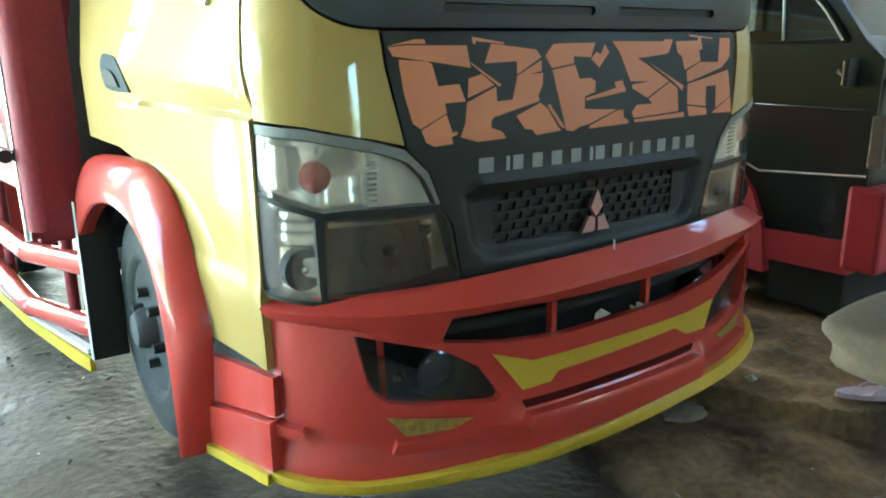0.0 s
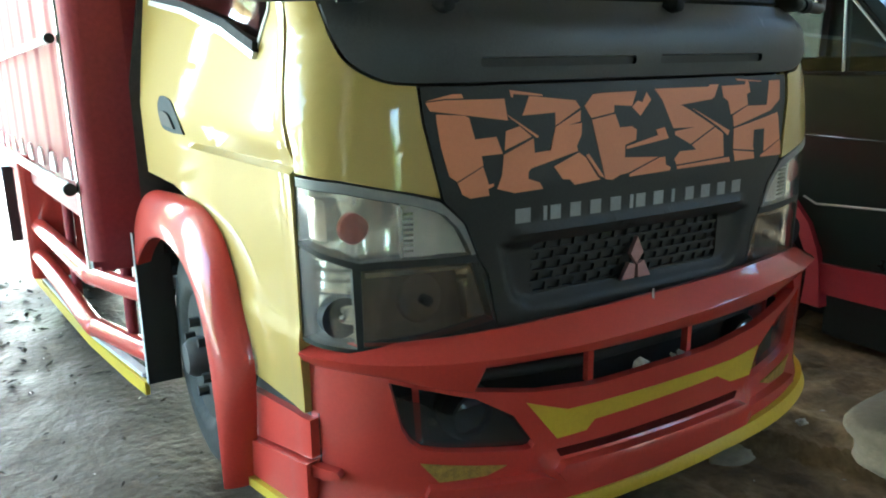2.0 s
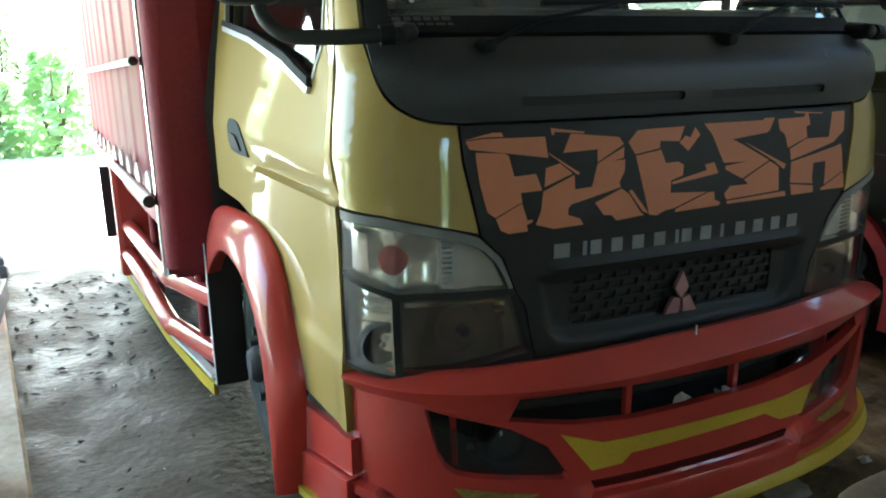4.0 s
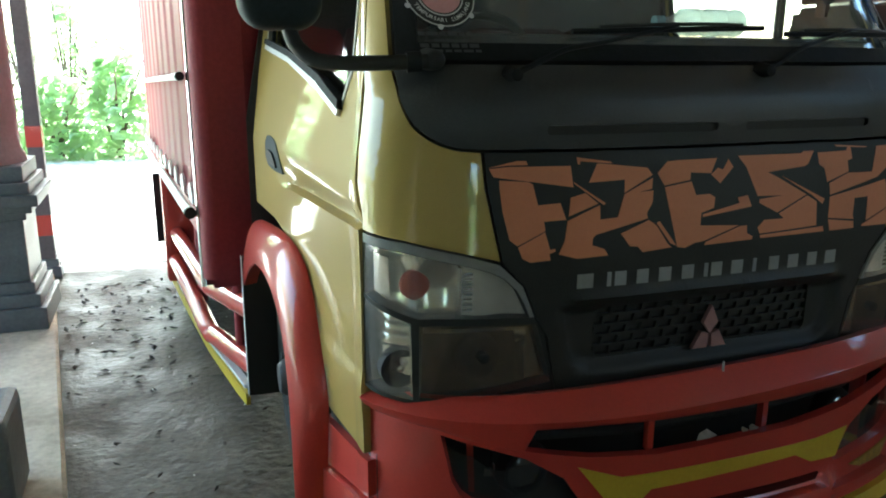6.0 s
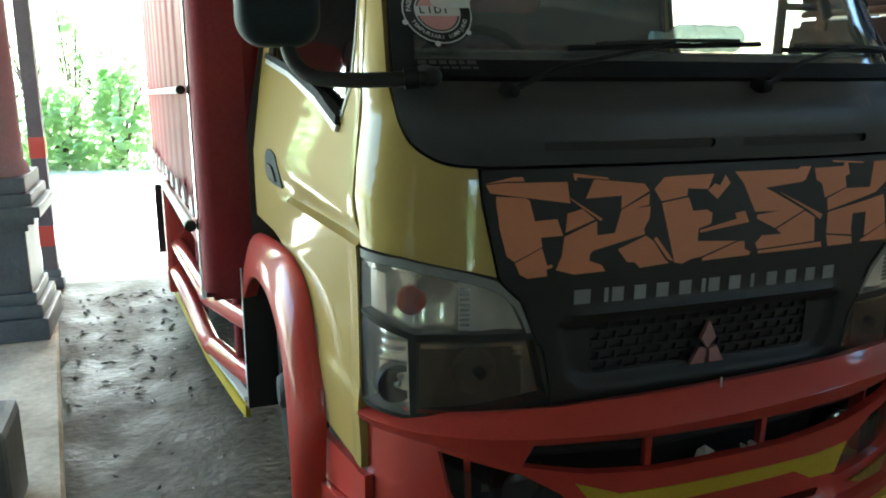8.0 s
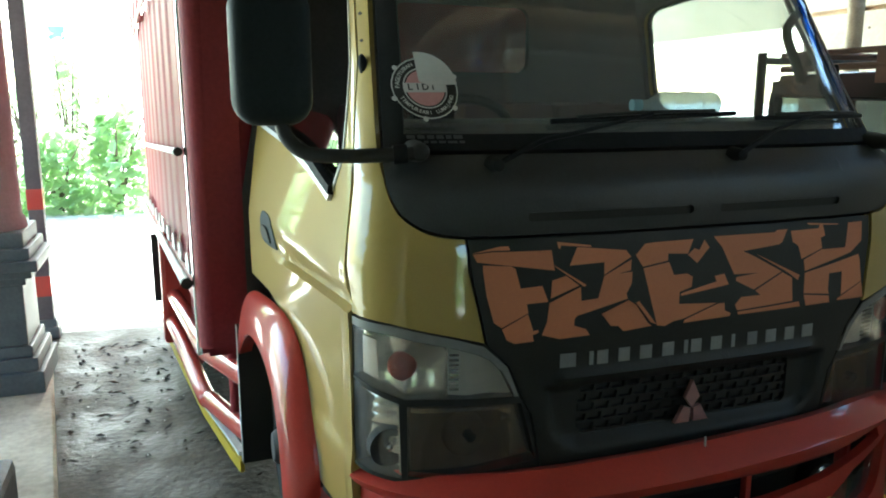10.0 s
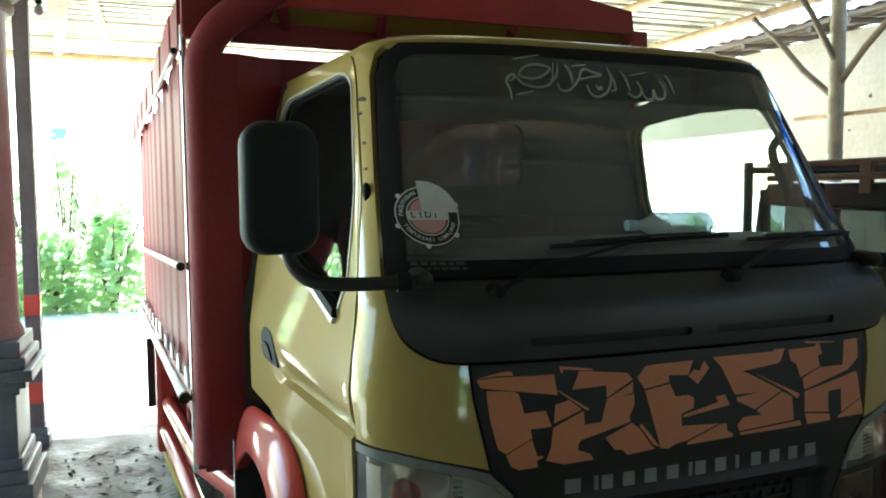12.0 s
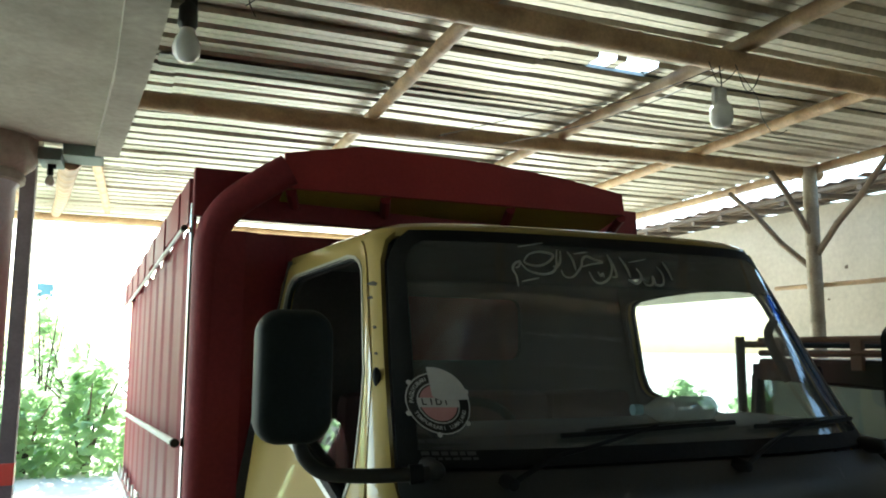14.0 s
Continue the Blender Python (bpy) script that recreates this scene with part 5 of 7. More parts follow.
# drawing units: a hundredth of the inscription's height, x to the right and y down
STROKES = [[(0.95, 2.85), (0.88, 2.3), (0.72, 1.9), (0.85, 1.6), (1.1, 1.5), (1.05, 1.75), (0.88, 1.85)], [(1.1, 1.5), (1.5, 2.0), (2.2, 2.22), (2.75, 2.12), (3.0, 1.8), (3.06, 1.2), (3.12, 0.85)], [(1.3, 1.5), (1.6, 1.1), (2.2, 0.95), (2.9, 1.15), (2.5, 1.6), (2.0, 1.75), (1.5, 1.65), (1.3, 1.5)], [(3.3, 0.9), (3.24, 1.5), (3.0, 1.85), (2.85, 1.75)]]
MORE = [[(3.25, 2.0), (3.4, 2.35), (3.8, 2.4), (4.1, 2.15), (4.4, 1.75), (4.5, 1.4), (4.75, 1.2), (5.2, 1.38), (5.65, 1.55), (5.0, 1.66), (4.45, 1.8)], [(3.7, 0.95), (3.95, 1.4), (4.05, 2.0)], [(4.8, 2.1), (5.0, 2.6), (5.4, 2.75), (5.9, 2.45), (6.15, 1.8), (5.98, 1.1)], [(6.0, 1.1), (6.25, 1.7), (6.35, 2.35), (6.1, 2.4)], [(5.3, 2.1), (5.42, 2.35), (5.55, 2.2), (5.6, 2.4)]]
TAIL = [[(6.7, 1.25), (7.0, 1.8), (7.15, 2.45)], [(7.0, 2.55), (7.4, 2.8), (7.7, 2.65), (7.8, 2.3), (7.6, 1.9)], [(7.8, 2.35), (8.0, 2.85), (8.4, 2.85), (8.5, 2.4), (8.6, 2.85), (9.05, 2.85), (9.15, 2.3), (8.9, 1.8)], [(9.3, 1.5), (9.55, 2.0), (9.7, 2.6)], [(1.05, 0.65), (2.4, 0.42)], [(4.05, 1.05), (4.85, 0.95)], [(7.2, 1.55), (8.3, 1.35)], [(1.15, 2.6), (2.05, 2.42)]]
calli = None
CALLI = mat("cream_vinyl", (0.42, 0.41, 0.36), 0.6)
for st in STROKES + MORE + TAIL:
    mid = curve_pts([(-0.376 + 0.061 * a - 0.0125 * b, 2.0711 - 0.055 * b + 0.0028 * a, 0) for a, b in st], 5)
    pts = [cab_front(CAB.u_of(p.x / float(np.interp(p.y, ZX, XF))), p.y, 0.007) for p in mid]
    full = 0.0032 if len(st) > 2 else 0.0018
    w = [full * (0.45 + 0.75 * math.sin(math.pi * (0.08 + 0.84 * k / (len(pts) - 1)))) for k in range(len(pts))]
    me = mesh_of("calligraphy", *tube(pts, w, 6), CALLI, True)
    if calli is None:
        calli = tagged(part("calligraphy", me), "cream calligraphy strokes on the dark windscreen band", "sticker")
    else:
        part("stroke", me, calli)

# water bottle and paper on the dashboard
bottle = tagged(part("bottle", mesh_of("bottle", *lathe([(0.013, -0.15), (0.015, -0.125), (0.036, -0.09), (0.038, -0.06), (0.034, -0.05), (0.038, -0.04), (0.034, -0.025), (0.038, -0.012), (0.038, 0.03), (0.034, 0.04), (0.038, 0.05), (0.034, 0.065), (0.038, 0.078), (0.037, 0.10), (0.028, 0.112)], (0.19, 0.36, 1.572), "x", 20), BOTTLE, True)), "clear plastic water bottle lying on the dashboard", "bottle")
part("bottle_cap", mesh_of("bottle_cap", *lathe([(0.016, -0.175), (0.016, -0.147)], (0.19, 0.36, 1.572), "x", 14), BLUE), bottle)
slip = uf([(-0.127, 1.481), (0.13, 1.483), (0.13, 1.496), (-0.127, 1.494)])
tagged(part("paper_slip", mesh_of("paper_slip", *shell(slip, cab_front, -0.0062, 0.001), PAPER)), "pale paper slip stuck inside the windscreen's lower edge", "paper")
# blue tint put on the glass edge in place of a sky reflection
film = uf([(0.655, 1.56), (0.69, 1.60), (0.672, 1.76), (0.648, 1.93), (0.61, 1.93), (0.632, 1.76)])
bf = tagged(part("blue_film_strip", mesh_of("blue_film_strip", *shell(film, cab_front, 0.003, 0.001), glass("blue_reflection_tint", (0.12, 0.30, 0.62), 0.03, gloss=0.35))), "blue strip painting a reflection along the windscreen edge", "film")
bf.visible_shadow = False
part("rim_clip", mesh_of("rim_clip", *box(-0.023, -0.019, -0.084, -0.079, 0.742, 0.768, 0.001), WHITEV), bumper, "small pale plastic clip")

# ---- cargo body of the truck ----
VISOR = mat("visor_red_paint", (0.40, 0.048, 0.052), 0.55, 0.0, 0.18, 2.5, 70, bump=0.05, bump_scale=14, spec=0.25)
OLIVE = mat("olive_paint", (0.33, 0.26, 0.04), 0.6, 0.0, 0.2, 4, 60)
CM = pose(-1.157, 1.45, 0, -2.2, 0, 3.7)


def cm(data):
    vs, fs = data
    return [CM @ Vector(v) for v in vs], fs


cargo = part("cargo_body", mesh_of("cargo_body", *cm(box(0.04, 2.10, 0.0, 0.05, 0.60, 2.205, 0.01)), MAROON), truck, "maroon cargo body with ribbed sides and white rails")
part("cargo_deck", mesh_of("cargo_deck", *cm(box(0.02, 2.12, 0.0, 3.75, 0.78, 0.88)), MAROON), cargo)
part("cargo_header", mesh_of("cargo_header", *cm(box(0.0, 2.14, -0.05, 0.0, 2.25, 2.44, 0.01)), MAROON), cargo)
part("cargo_rear", mesh_of("cargo_rear", *cm(box(0.04, 2.10, 3.70, 3.75, 0.85, 2.40)), MAROON), cargo)


def ribbed(x, flip):
    vs, fs = [], []
    n = 240
    for i in range(n + 1):
        y = 3.75 * i / n
        w = abs((y / 0.40) % 1 - 0.5) * 2
        d = 0.009 * soft((w - 0.55) * 3.5) + 0.003 * noise.noise((y * 3, 1, 0))
        ztop = 2.27 + 0.035 * math.sin(y * 2 * math.pi / 0.5) + 0.02 * noise.noise((y * 7, 0, 2))
        for z in (0.88, 1.2, 1.5, 1.8, 2.1, ztop):
            vs.append((x - d * flip, y, z))
    for i in range(n):
        for k in range(5):
            a = i * 6 + k
            fs.append((a, a + 1, a + 7, a + 6))
    back = [(vx + 0.03 * flip, vy, vz) for vx, vy, vz in vs]
    m = len(vs)
    return vs + back, fs + [tuple(i + m for i in reversed(f)) for f in fs]


part("side_wall", mesh_of("side_wall", *cm(ribbed(0.03, 1)), MAROON, True), cargo, "ribbed red side with a ragged top edge")
part("side_wall", mesh_of("side_wall", *cm(ribbed(2.11, -1)), MAROON, True), cargo)
for i in range(14):
    part("top_flap", mesh_of("top_flap", *cm(box(-0.012 - 0.006 * (i % 2), 0.006, 0.28 * i, 0.28 * i + 0.275, 2.23 + 0.015 * (i % 3), 2.405, 0.004)), MAROON), cargo)
for z in (2.2, 1.40, 0.905):
    rail = part("side_rail", mesh_of("side_rail", *cm(tube([(-0.028, -0.01, z), (-0.028, 1.8, z), (-0.028, 3.72, z)], 0.009 if z > 2 else 0.0135 if z > 1 else 0.020, 10)), WHITEV, True), cargo, "white painted side rail")
    part("rail_end", mesh_of("rail_end", *cm(tube([(-0.028, -0.03, z), (-0.028, 0.0, z)], 0.012 if z > 2 else 0.0165 if z > 1 else 0.022, 10)), BLACK, True), rail)
# white scallops along the hem paint the sun catching it
for i in range(11):
    y = 0.10 + i * 0.34
    v = [(-0.012, y + 0.075 * math.cos(a), 0.93 + 0.075 * math.sin(a)) for a in np.linspace(0, math.pi, 9)]
    v2 = [(-0.002, b, c) for _, b, c in v]
    part("hem_patch", mesh_of("hem_patch", *cm((v + v2, [tuple(range(9)), tuple(range(17, 8, -1))] + [(k, k + 1, k + 10, k + 9) for k in range(8)])), WHITEV), cargo, "pale scallop painted as sunlight on the side hem")
part("corner_fill", mesh_of("corner_fill", *cm(box(0.005, 0.30, -0.006, 0.0, 0.62, 2.20)), MAROON), cargo)
part("corner_strip", mesh_of("corner_strip", *cm(tube([(0.005, -0.015, 0.62), (0.005, -0.015, 2.30)], 0.011, 8)), CHROME, True), cargo, "bright metal corner strip")
board = [(-1.10, 1.400), (-0.97, 1.408), (-0.80, 1.50), (-0.80, 1.535), (-1.10, 1.535)]
part("corner_board", mesh_of("corner_board", [(x, y, z) for z in (0.655, 2.185) for x, y in board], [(4, 3, 2, 1, 0), (5, 6, 7, 8, 9)] + [(k, (k + 1) % 5, (k + 1) % 5 + 5, k + 5) for k in range(5)], MAROON), cargo, "slanted maroon corner board")
pipe = [(-1.10, 1.455, 0.655), (-1.10, 1.455, 1.9), (-1.10, 1.45, 2.10), (-1.085, 1.44, 2.19), (-1.03, 1.42, 2.28), (-0.93, 1.40, 2.36), (-0.82, 1.38, 2.432)]
part("corner_pipe", mesh_of("corner_pipe", *tube(curve_pts(pipe, 5), [0.055 + 0.0003 * k for k in range(31)], 24), MAROON, True), cargo, "maroon corner pipe bent over the cab")
# visor board over the cab
vis = [(-0.836, 2.36), (-0.836, 2.497), (-0.53, 2.553), (0.02, 2.54), (0.413, 2.503), (0.706, 2.457), (0.72, 2.36)]
visor = part("visor_board", mesh_of("visor_board", *shell(vis, lambda x, z, off=0.0: Vector((x, 1.37 - off, z)), 0.0, 0.03), VISOR), cargo, "arched red visor board over the cab")
part("visor_floor", mesh_of("visor_floor", [(-0.83, 1.39, 2.362), (0.71, 1.39, 2.362), (0.71, 1.62, 2.30), (-0.83, 1.62, 2.30), (-0.83, 1.39, 2.37), (0.71, 1.39, 2.37), (0.71, 1.62, 2.315), (-0.83, 1.62, 2.315)], [(0, 1, 2, 3), (4, 5, 6, 7), (0, 1, 5, 4), (1, 2, 6, 5), (2, 3, 7, 6), (3, 0, 4, 7)], OLIVE), visor, "olive yellow underside")
for x in (-0.836, -0.45, 0.12, 0.69):
    part("visor_strut", mesh_of("visor_strut", *tube([(x + 0.03, 1.40, 2.352), (x + 0.10, 1.64, 2.285)], 0.022, 8), MAROON, True), visor)
# chassis, guard tubes, rear wheels
part("chassis", mesh_of("chassis", *join(box(-0.5, -0.38, 0.3, 5.0, 0.48, 0.66), box(0.38, 0.5, 0.3, 5.0, 0.48, 0.66), box(-0.5, 0.5, 1.9, 2.2, 0.4, 0.66)), DARK), truck, "dark chassis beams")
def flat_bar(points, high, wide):
    """A flat bar swept along a line, standing on edge."""
    vs, fs = [], []
    pts = [Vector(p) for p in points]
    for k, p in enumerate(pts):
        d = (pts[min(k + 1, len(pts) - 1)] - pts[max(k - 1, 0)]).normalized()
        n = Vector((d.y, -d.x, 0)).normalized() * wide / 2
        h = Vector((0, 0, high / 2))
        vs += [p - n - h, p + n - h, p + n + h, p - n + h]
    for k in range(len(pts) - 1):
        fs += [(4 * k + m, 4 * k + (m + 1) % 4, 4 * k + 4 + (m + 1) % 4, 4 * k + 4 + m) for m in range(4)]
    e = 4 * (len(pts) - 1)
    return vs, fs + [(0, 1, 2, 3), (e, e + 1, e + 2, e + 3)]


guard = part("side_guard", mesh_of("side_guard", *tube(curve_pts([(-1.25, 3.2, 0.485), (-1.18, 2.6, 0.478), (-1.115, 2.02, 0.468), (-1.095, 1.92, 0.47), (-1.0, 1.50, 0.508), (-0.972, 1.395, 0.517)], 5), 0.042, 16), RED, True), truck, "glossy red side guard of bent tubes with a yellow strip")
part("guard_tube", mesh_of("guard_tube", *tube(curve_pts([(-1.255, 3.1, 0.335), (-1.19, 2.6, 0.285), (-1.125, 2.05, 0.235), (-1.10, 1.95, 0.235), (-1.005, 1.50, 0.28), (-0.975, 1.395, 0.292)], 5), 0.042, 16), RED, True), guard)
part("guard_strip", mesh_of("guard_strip", *flat_bar([(-1.275, 3.4, 0.135), (-1.20, 2.7, 0.138), (-1.13, 2.1, 0.14), (-1.05, 1.55, 0.158), (-1.022, 1.39, 0.165)], 0.05, 0.016), LIP), guard, "yellow flat bar along the guard")
part("guard_panel", mesh_of("guard_panel", *flat_bar([(-1.262, 3.3, 0.195), (-1.12, 2.05, 0.18), (-1.045, 1.60, 0.20), (-1.018, 1.40, 0.215)], 0.014, 0.03), WHITEV), guard, "pale inner strip")
part("guard_board", mesh_of("guard_board", *box(-1.02, -0.84, 1.47, 1.50, 0.50, 0.545, 0.004), WHITEV), guard, "small white board")
for y, xx in ((1.62, -1.02), (2.5, -1.13)):
    part("guard_post", mesh_of("guard_post", *tube([(xx, y, 0.24), (xx, y, 0.80)], 0.022, 10), MAROON, True), guard)
part("rear_arch", mesh_of("rear_arch", *box(-1.30, -0.85, 3.02, 3.9, 0.20, 0.86, 0.03), RED), truck, "red rear wheel housing")
part("rear_flap", mesh_of("rear_flap", *box(-1.36, -1.20, 4.08, 4.10, 0.20, 0.68, 0.004), RUBBER), truck, "black rear mud flap")
part("tank_strap", mesh_of("tank_strap", *tube(curve_pts([(-0.93, 1.66, 0.60), (-0.95, 1.655, 0.66), (-0.95, 1.65, 0.80), (-0.93, 1.645, 0.86)]), 0.014, 8), LIP, True), truck, "yellow tank strap")
part("fuel_tank", mesh_of("fuel_tank", *box(-0.90, -0.55, 1.6, 2.3, 0.42, 0.74, 0.05), DARK, True), truck)
wheel(-0.98, 3.5, 0.375, 0.375, 0.24, 1)
wheel(0.98, 3.6, 0.375, 0.375, 0.24, -1)
part("brake_hose", mesh_of("brake_hose", *tube([(-0.70, 1.32, 0.72), (-0.70, 1.32, 0.36)], 0.018, 8), SILVER, True), truck)

# ---- the dark pickup beside it ----
van = thing("pickup", "dark green older pickup with red bumper and sill", "pickup", at=(1.6, 0.13, 0))
prof = [(0.0, 0.36), (-0.03, 0.60), (-0.03, 1.18), (0.05, 1.25), (0.17, 1.40), (0.38, 1.61), (0.50, 1.66), (0.62, 1.69), (1.40, 1.70), (1.46, 1.62), (1.50, 0.36)]


def van_side(y, z, off=0.0):
    return Vector((0.03 * max(0, z - 1.1) / 0.5 + 0.01 * (z < 0.5) - off, y, z))


def van_far(y, z, off=0.0):
    return Vector((1.5 - 0.03 * max(0, z - 1.1) / 0.5 + off, y, z))


vwin = [(0.115, 1.25), (0.20, 1.36), (0.42, 1.58), (1.41, 1.61), (1.43, 1.235), (0.3, 1.245)]
warch = [(0.44, 0.36)] + [(0.80 + 0.36 * math.cos(a), 0.40 + 0.34 * math.sin(a)) for a in np.linspace(math.pi, 0, 12)] + [(1.16, 0.36)]
outline = prof[:1] + prof[1:] + warch[::-1]
for surf in (van_side, van_far):
    side = part("body_side", mesh_of("body_side", *shell(outline, surf, 0.0, 0.03, [vwin], 0.12), VAN, True), van, "glossy dark side panel")
    for w in (vwin,):
        g = part("side_pane", mesh_of("side_pane", *shell(w, surf, -0.01, 0.004, step=0.3), glass("van_glass", (0.30, 0.34, 0.34)) if "van_glass" not in bpy.data.materials else bpy.data.materials["van_glass"]), side)
        g.visible_shadow = False
        loop = w + w[:1]
        part("pane_trim", mesh_of("pane_trim", *tube([surf(a, b, 0.006) for a, b in loop], 0.009, 6), RUBBER, True), side)
        part("window_strip", mesh_of("window_strip", *tube([surf(a + 0.02, b, 0.012) for a, b in w[:3]], 0.005, 6), SILVER, True), side, "thin bright window strip")
    part("trim_line", mesh_of("trim_line", *tube([surf(-0.02, 0.735, 0.004), surf(0.44, 0.702, 0.004), surf(0.50, 0.727, 0.004)], 0.005, 6), SILVER, True), side)
    part("sill", mesh_of("sill", *shell([(0.0, 0.33), (0.0, 0.47), (0.42, 0.45), (0.42, 0.32)], surf, 0.02, 0.06, step=0.2), VANRED), side, "red sill")
    ring = [(0.80 + 0.42 * math.cos(a), 0.40 + 0.40 * math.sin(a)) for a in np.linspace(math.pi, 0, 12)]
    part("arch_flare", mesh_of("arch_flare", *shell([(0.36, 0.26)] + ring + [(1.24, 0.26), (1.15, 0.26)] + warch[::-1][1:-1] + [(0.45, 0.26)], surf, 0.03, 0.05, step=0.05), VANRED, True), side, "red wheel arch flare")
    part("vent_post", mesh_of("vent_post", *tube([surf(0.39, 1.245, 0.006), surf(0.40, 1.34, 0.006), surf(0.43, 1.585, 0.006)], 0.006, 6), SILVER, True), side, "pale window divider")
    sx = surf(0.1, 1.1).x + (-0.05 if surf is van_side else 0.05)
    wing = part("wing_mirror", mesh_of("wing_mirror", *box(sx - 0.045, sx + 0.045, 0.05, 0.075, 1.075, 1.185, 0.012), BLACK, True), side, "small black wing mirror")
    part("wing_glass", mesh_of("wing_glass", *box(sx - 0.036, sx + 0.036, 0.076, 0.079, 1.085, 1.175, 0.001), CHROME), wing)
    part("wing_stay", mesh_of("wing_stay", *tube([(sx, 0.06, 1.10), (surf(0.14, 1.13).x, 0.14, 1.13)], 0.010, 8), BLACK, True), wing)
    part("belt_crease", mesh_of("belt_crease", *tube([surf(-0.02, 0.985, -0.004), surf(1.46, 0.985, -0.004)], 0.007, 6), VAN, True), side)


def van_front(x, s, off=0.0):
    """s runs up the front from the bumper to the roof."""
    ys, zs, ss = (0.0, -0.03, -0.03, 0.05, 0.38, 0.50, 0.62, 1.2), (0.36, 0.60, 1.18, 1.25, 1.61, 1.66, 1.69, 1.70), (0.36, 0.60, 1.18, 1.28, 1.72, 1.84, 1.97, 2.5)
    d = Vector((0, -1, 0.0)) if s < 1.2 else Vector((0, -0.82, 0.57))
    return Vector((x, float(np.interp(s, ss, ys)), float(np.interp(s, ss, zs)))) + d * off


vws = [(0.06, 1.30), (0.10, 1.74), (1.40, 1.74), (1.44, 1.30)]
front = part("body_front", mesh_of("body_front", *shell([(0.01, 0.36), (0.01, 1.1), (0.05, 1.97), (1.45, 1.97), (1.49, 1.1), (1.49, 0.36)], van_front, 0.0, 0.03, [vws], 0.1), VAN, True), van)
g = part("front_screen", mesh_of("front_screen", *shell(vws, van_front, -0.01, 0.004, step=0.2), bpy.data.materials["van_glass"]), front)
g.visible_shadow = False
part("screen_sticker", mesh_of("screen_sticker", *shell([(0.13, 1.55), (0.14, 1.68), (0.30, 1.68), (0.30, 1.55)], van_front, 0.003, 0.002), BLUEFILM), front)
part("cab_roof", mesh_of("cab_roof", *box(0.04, 1.46, 0.6, 1.42, 1.67, 1.71, 0.015), VAN), van)
part("cab_back", mesh_of("cab_back", *join(box(0.04, 1.46, 1.42, 1.46, 0.40, 1.25), box(0.04, 0.075, 1.42, 1.46, 1.25, 1.68), box(1.425, 1.46, 1.42, 1.46, 1.25, 1.68)), VAN), van)
bed = part("load_bed", mesh_of("load_bed", *join(box(0.0, 1.5, 1.52, 3.6, 0.62, 0.70), box(0.0, 0.04, 1.52, 3.6, 0.70, 1.10), box(1.46, 1.5, 1.52, 3.6, 0.70, 1.10), box(0.04, 1.46, 3.56, 3.6, 0.70, 1.10)), VAN), van, "dark load bed")
part("bed_frame", mesh_of("bed_frame", *join(tube([(0.0, 1.50, 1.0), (0.0, 1.50, 1.82)], 0.024, 8), tube([(1.5, 1.50, 1.0), (1.5, 1.50, 1.82)], 0.024, 8), tube([(0.0, 1.50, 1.78), (1.5, 1.50, 1.78)], 0.018, 8)), BLACK, True), bed)
part("front_bumper", mesh_of("front_bumper", *box(-0.03, 1.53, -0.12, 0.03, 0.355, 0.695, 0.02), VANRED), van, "red front bumper")
LAMPFRAME = mat("bronze_lamp_frame", (0.16, 0.135, 0.115), 0.5, 0.3, 0.2, 10, 80)
for x in (-0.016, 1.276):
    lamp = part("corner_lamp", mesh_of("corner_lamp", *box(x, x + 0.24, -0.075, -0.02, 0.77, 0.97, 0.008), LAMPFRAME), van, "square lamp in a dull bronze frame")
    part("lamp_glass", mesh_of("lamp_glass", *box(x + 0.02, x + 0.22, -0.082, -0.074, 0.79, 0.95, 0.004), REFDIM), lamp)
    part("lamp_amber", mesh_of("lamp_amber", *box(x + 0.03, x + 0.09, -0.086, -0.08, 0.80, 0.87, 0.003), AMBER), lamp)
part("cab_floor", mesh_of("cab_floor", *box(0.05, 1.45, 0.05, 1.45, 0.34, 0.40), DARK), van)
part("under_tray", mesh_of("under_tray", *join(box(0.10, 1.40, 0.06, 0.42, 0.10, 0.345, 0.02), box(0.28, 1.22, 0.42, 1.40, 0.12, 0.345, 0.02)), DARK), van, "dark underbody")
part("bench_seat", mesh_of("bench_seat", *join(box(0.15, 1.35, 0.9, 1.0, 0.6, 1.3, 0.04), box(0.1, 1.4, 0.2, 0.4, 0.9, 1.12, 0.04)), CABIN), van)
rack = tagged(part("roof_rack", mesh_of("roof_rack", *tube([(1.63, 0.75, 1.80), (1.63, 1.52, 1.80), (3.07, 1.52, 1.80), (3.07, 0.75, 1.80), (1.63, 0.75, 1.80)], 0.014, 8), mat("rack_paint", (0.16, 0.09, 0.06), 0.6), True)), "rusty tube roof rack on the pickup", "roof rack")
for y in (0.95, 1.4):
    part("rack_bar", mesh_of("rack_bar", *tube([(1.63, y, 1.80), (3.07, y, 1.80)], 0.011, 8), bpy.data.materials["rack_paint"], True), rack)
    for x in (1.63, 3.07):
        part("rack_foot", mesh_of("rack_foot", *box(x - 0.012, x + 0.012, y - 0.03, y + 0.03, 1.66, 1.80, 0.004), bpy.data.materials["rack_paint"]), rack)
part("rack_rail", mesh_of("rack_rail", *tube([(1.63, 0.72, 1.735), (1.63, 1.52, 1.735)], 0.016, 8), bpy.data.materials["rack_paint"], True), rack)
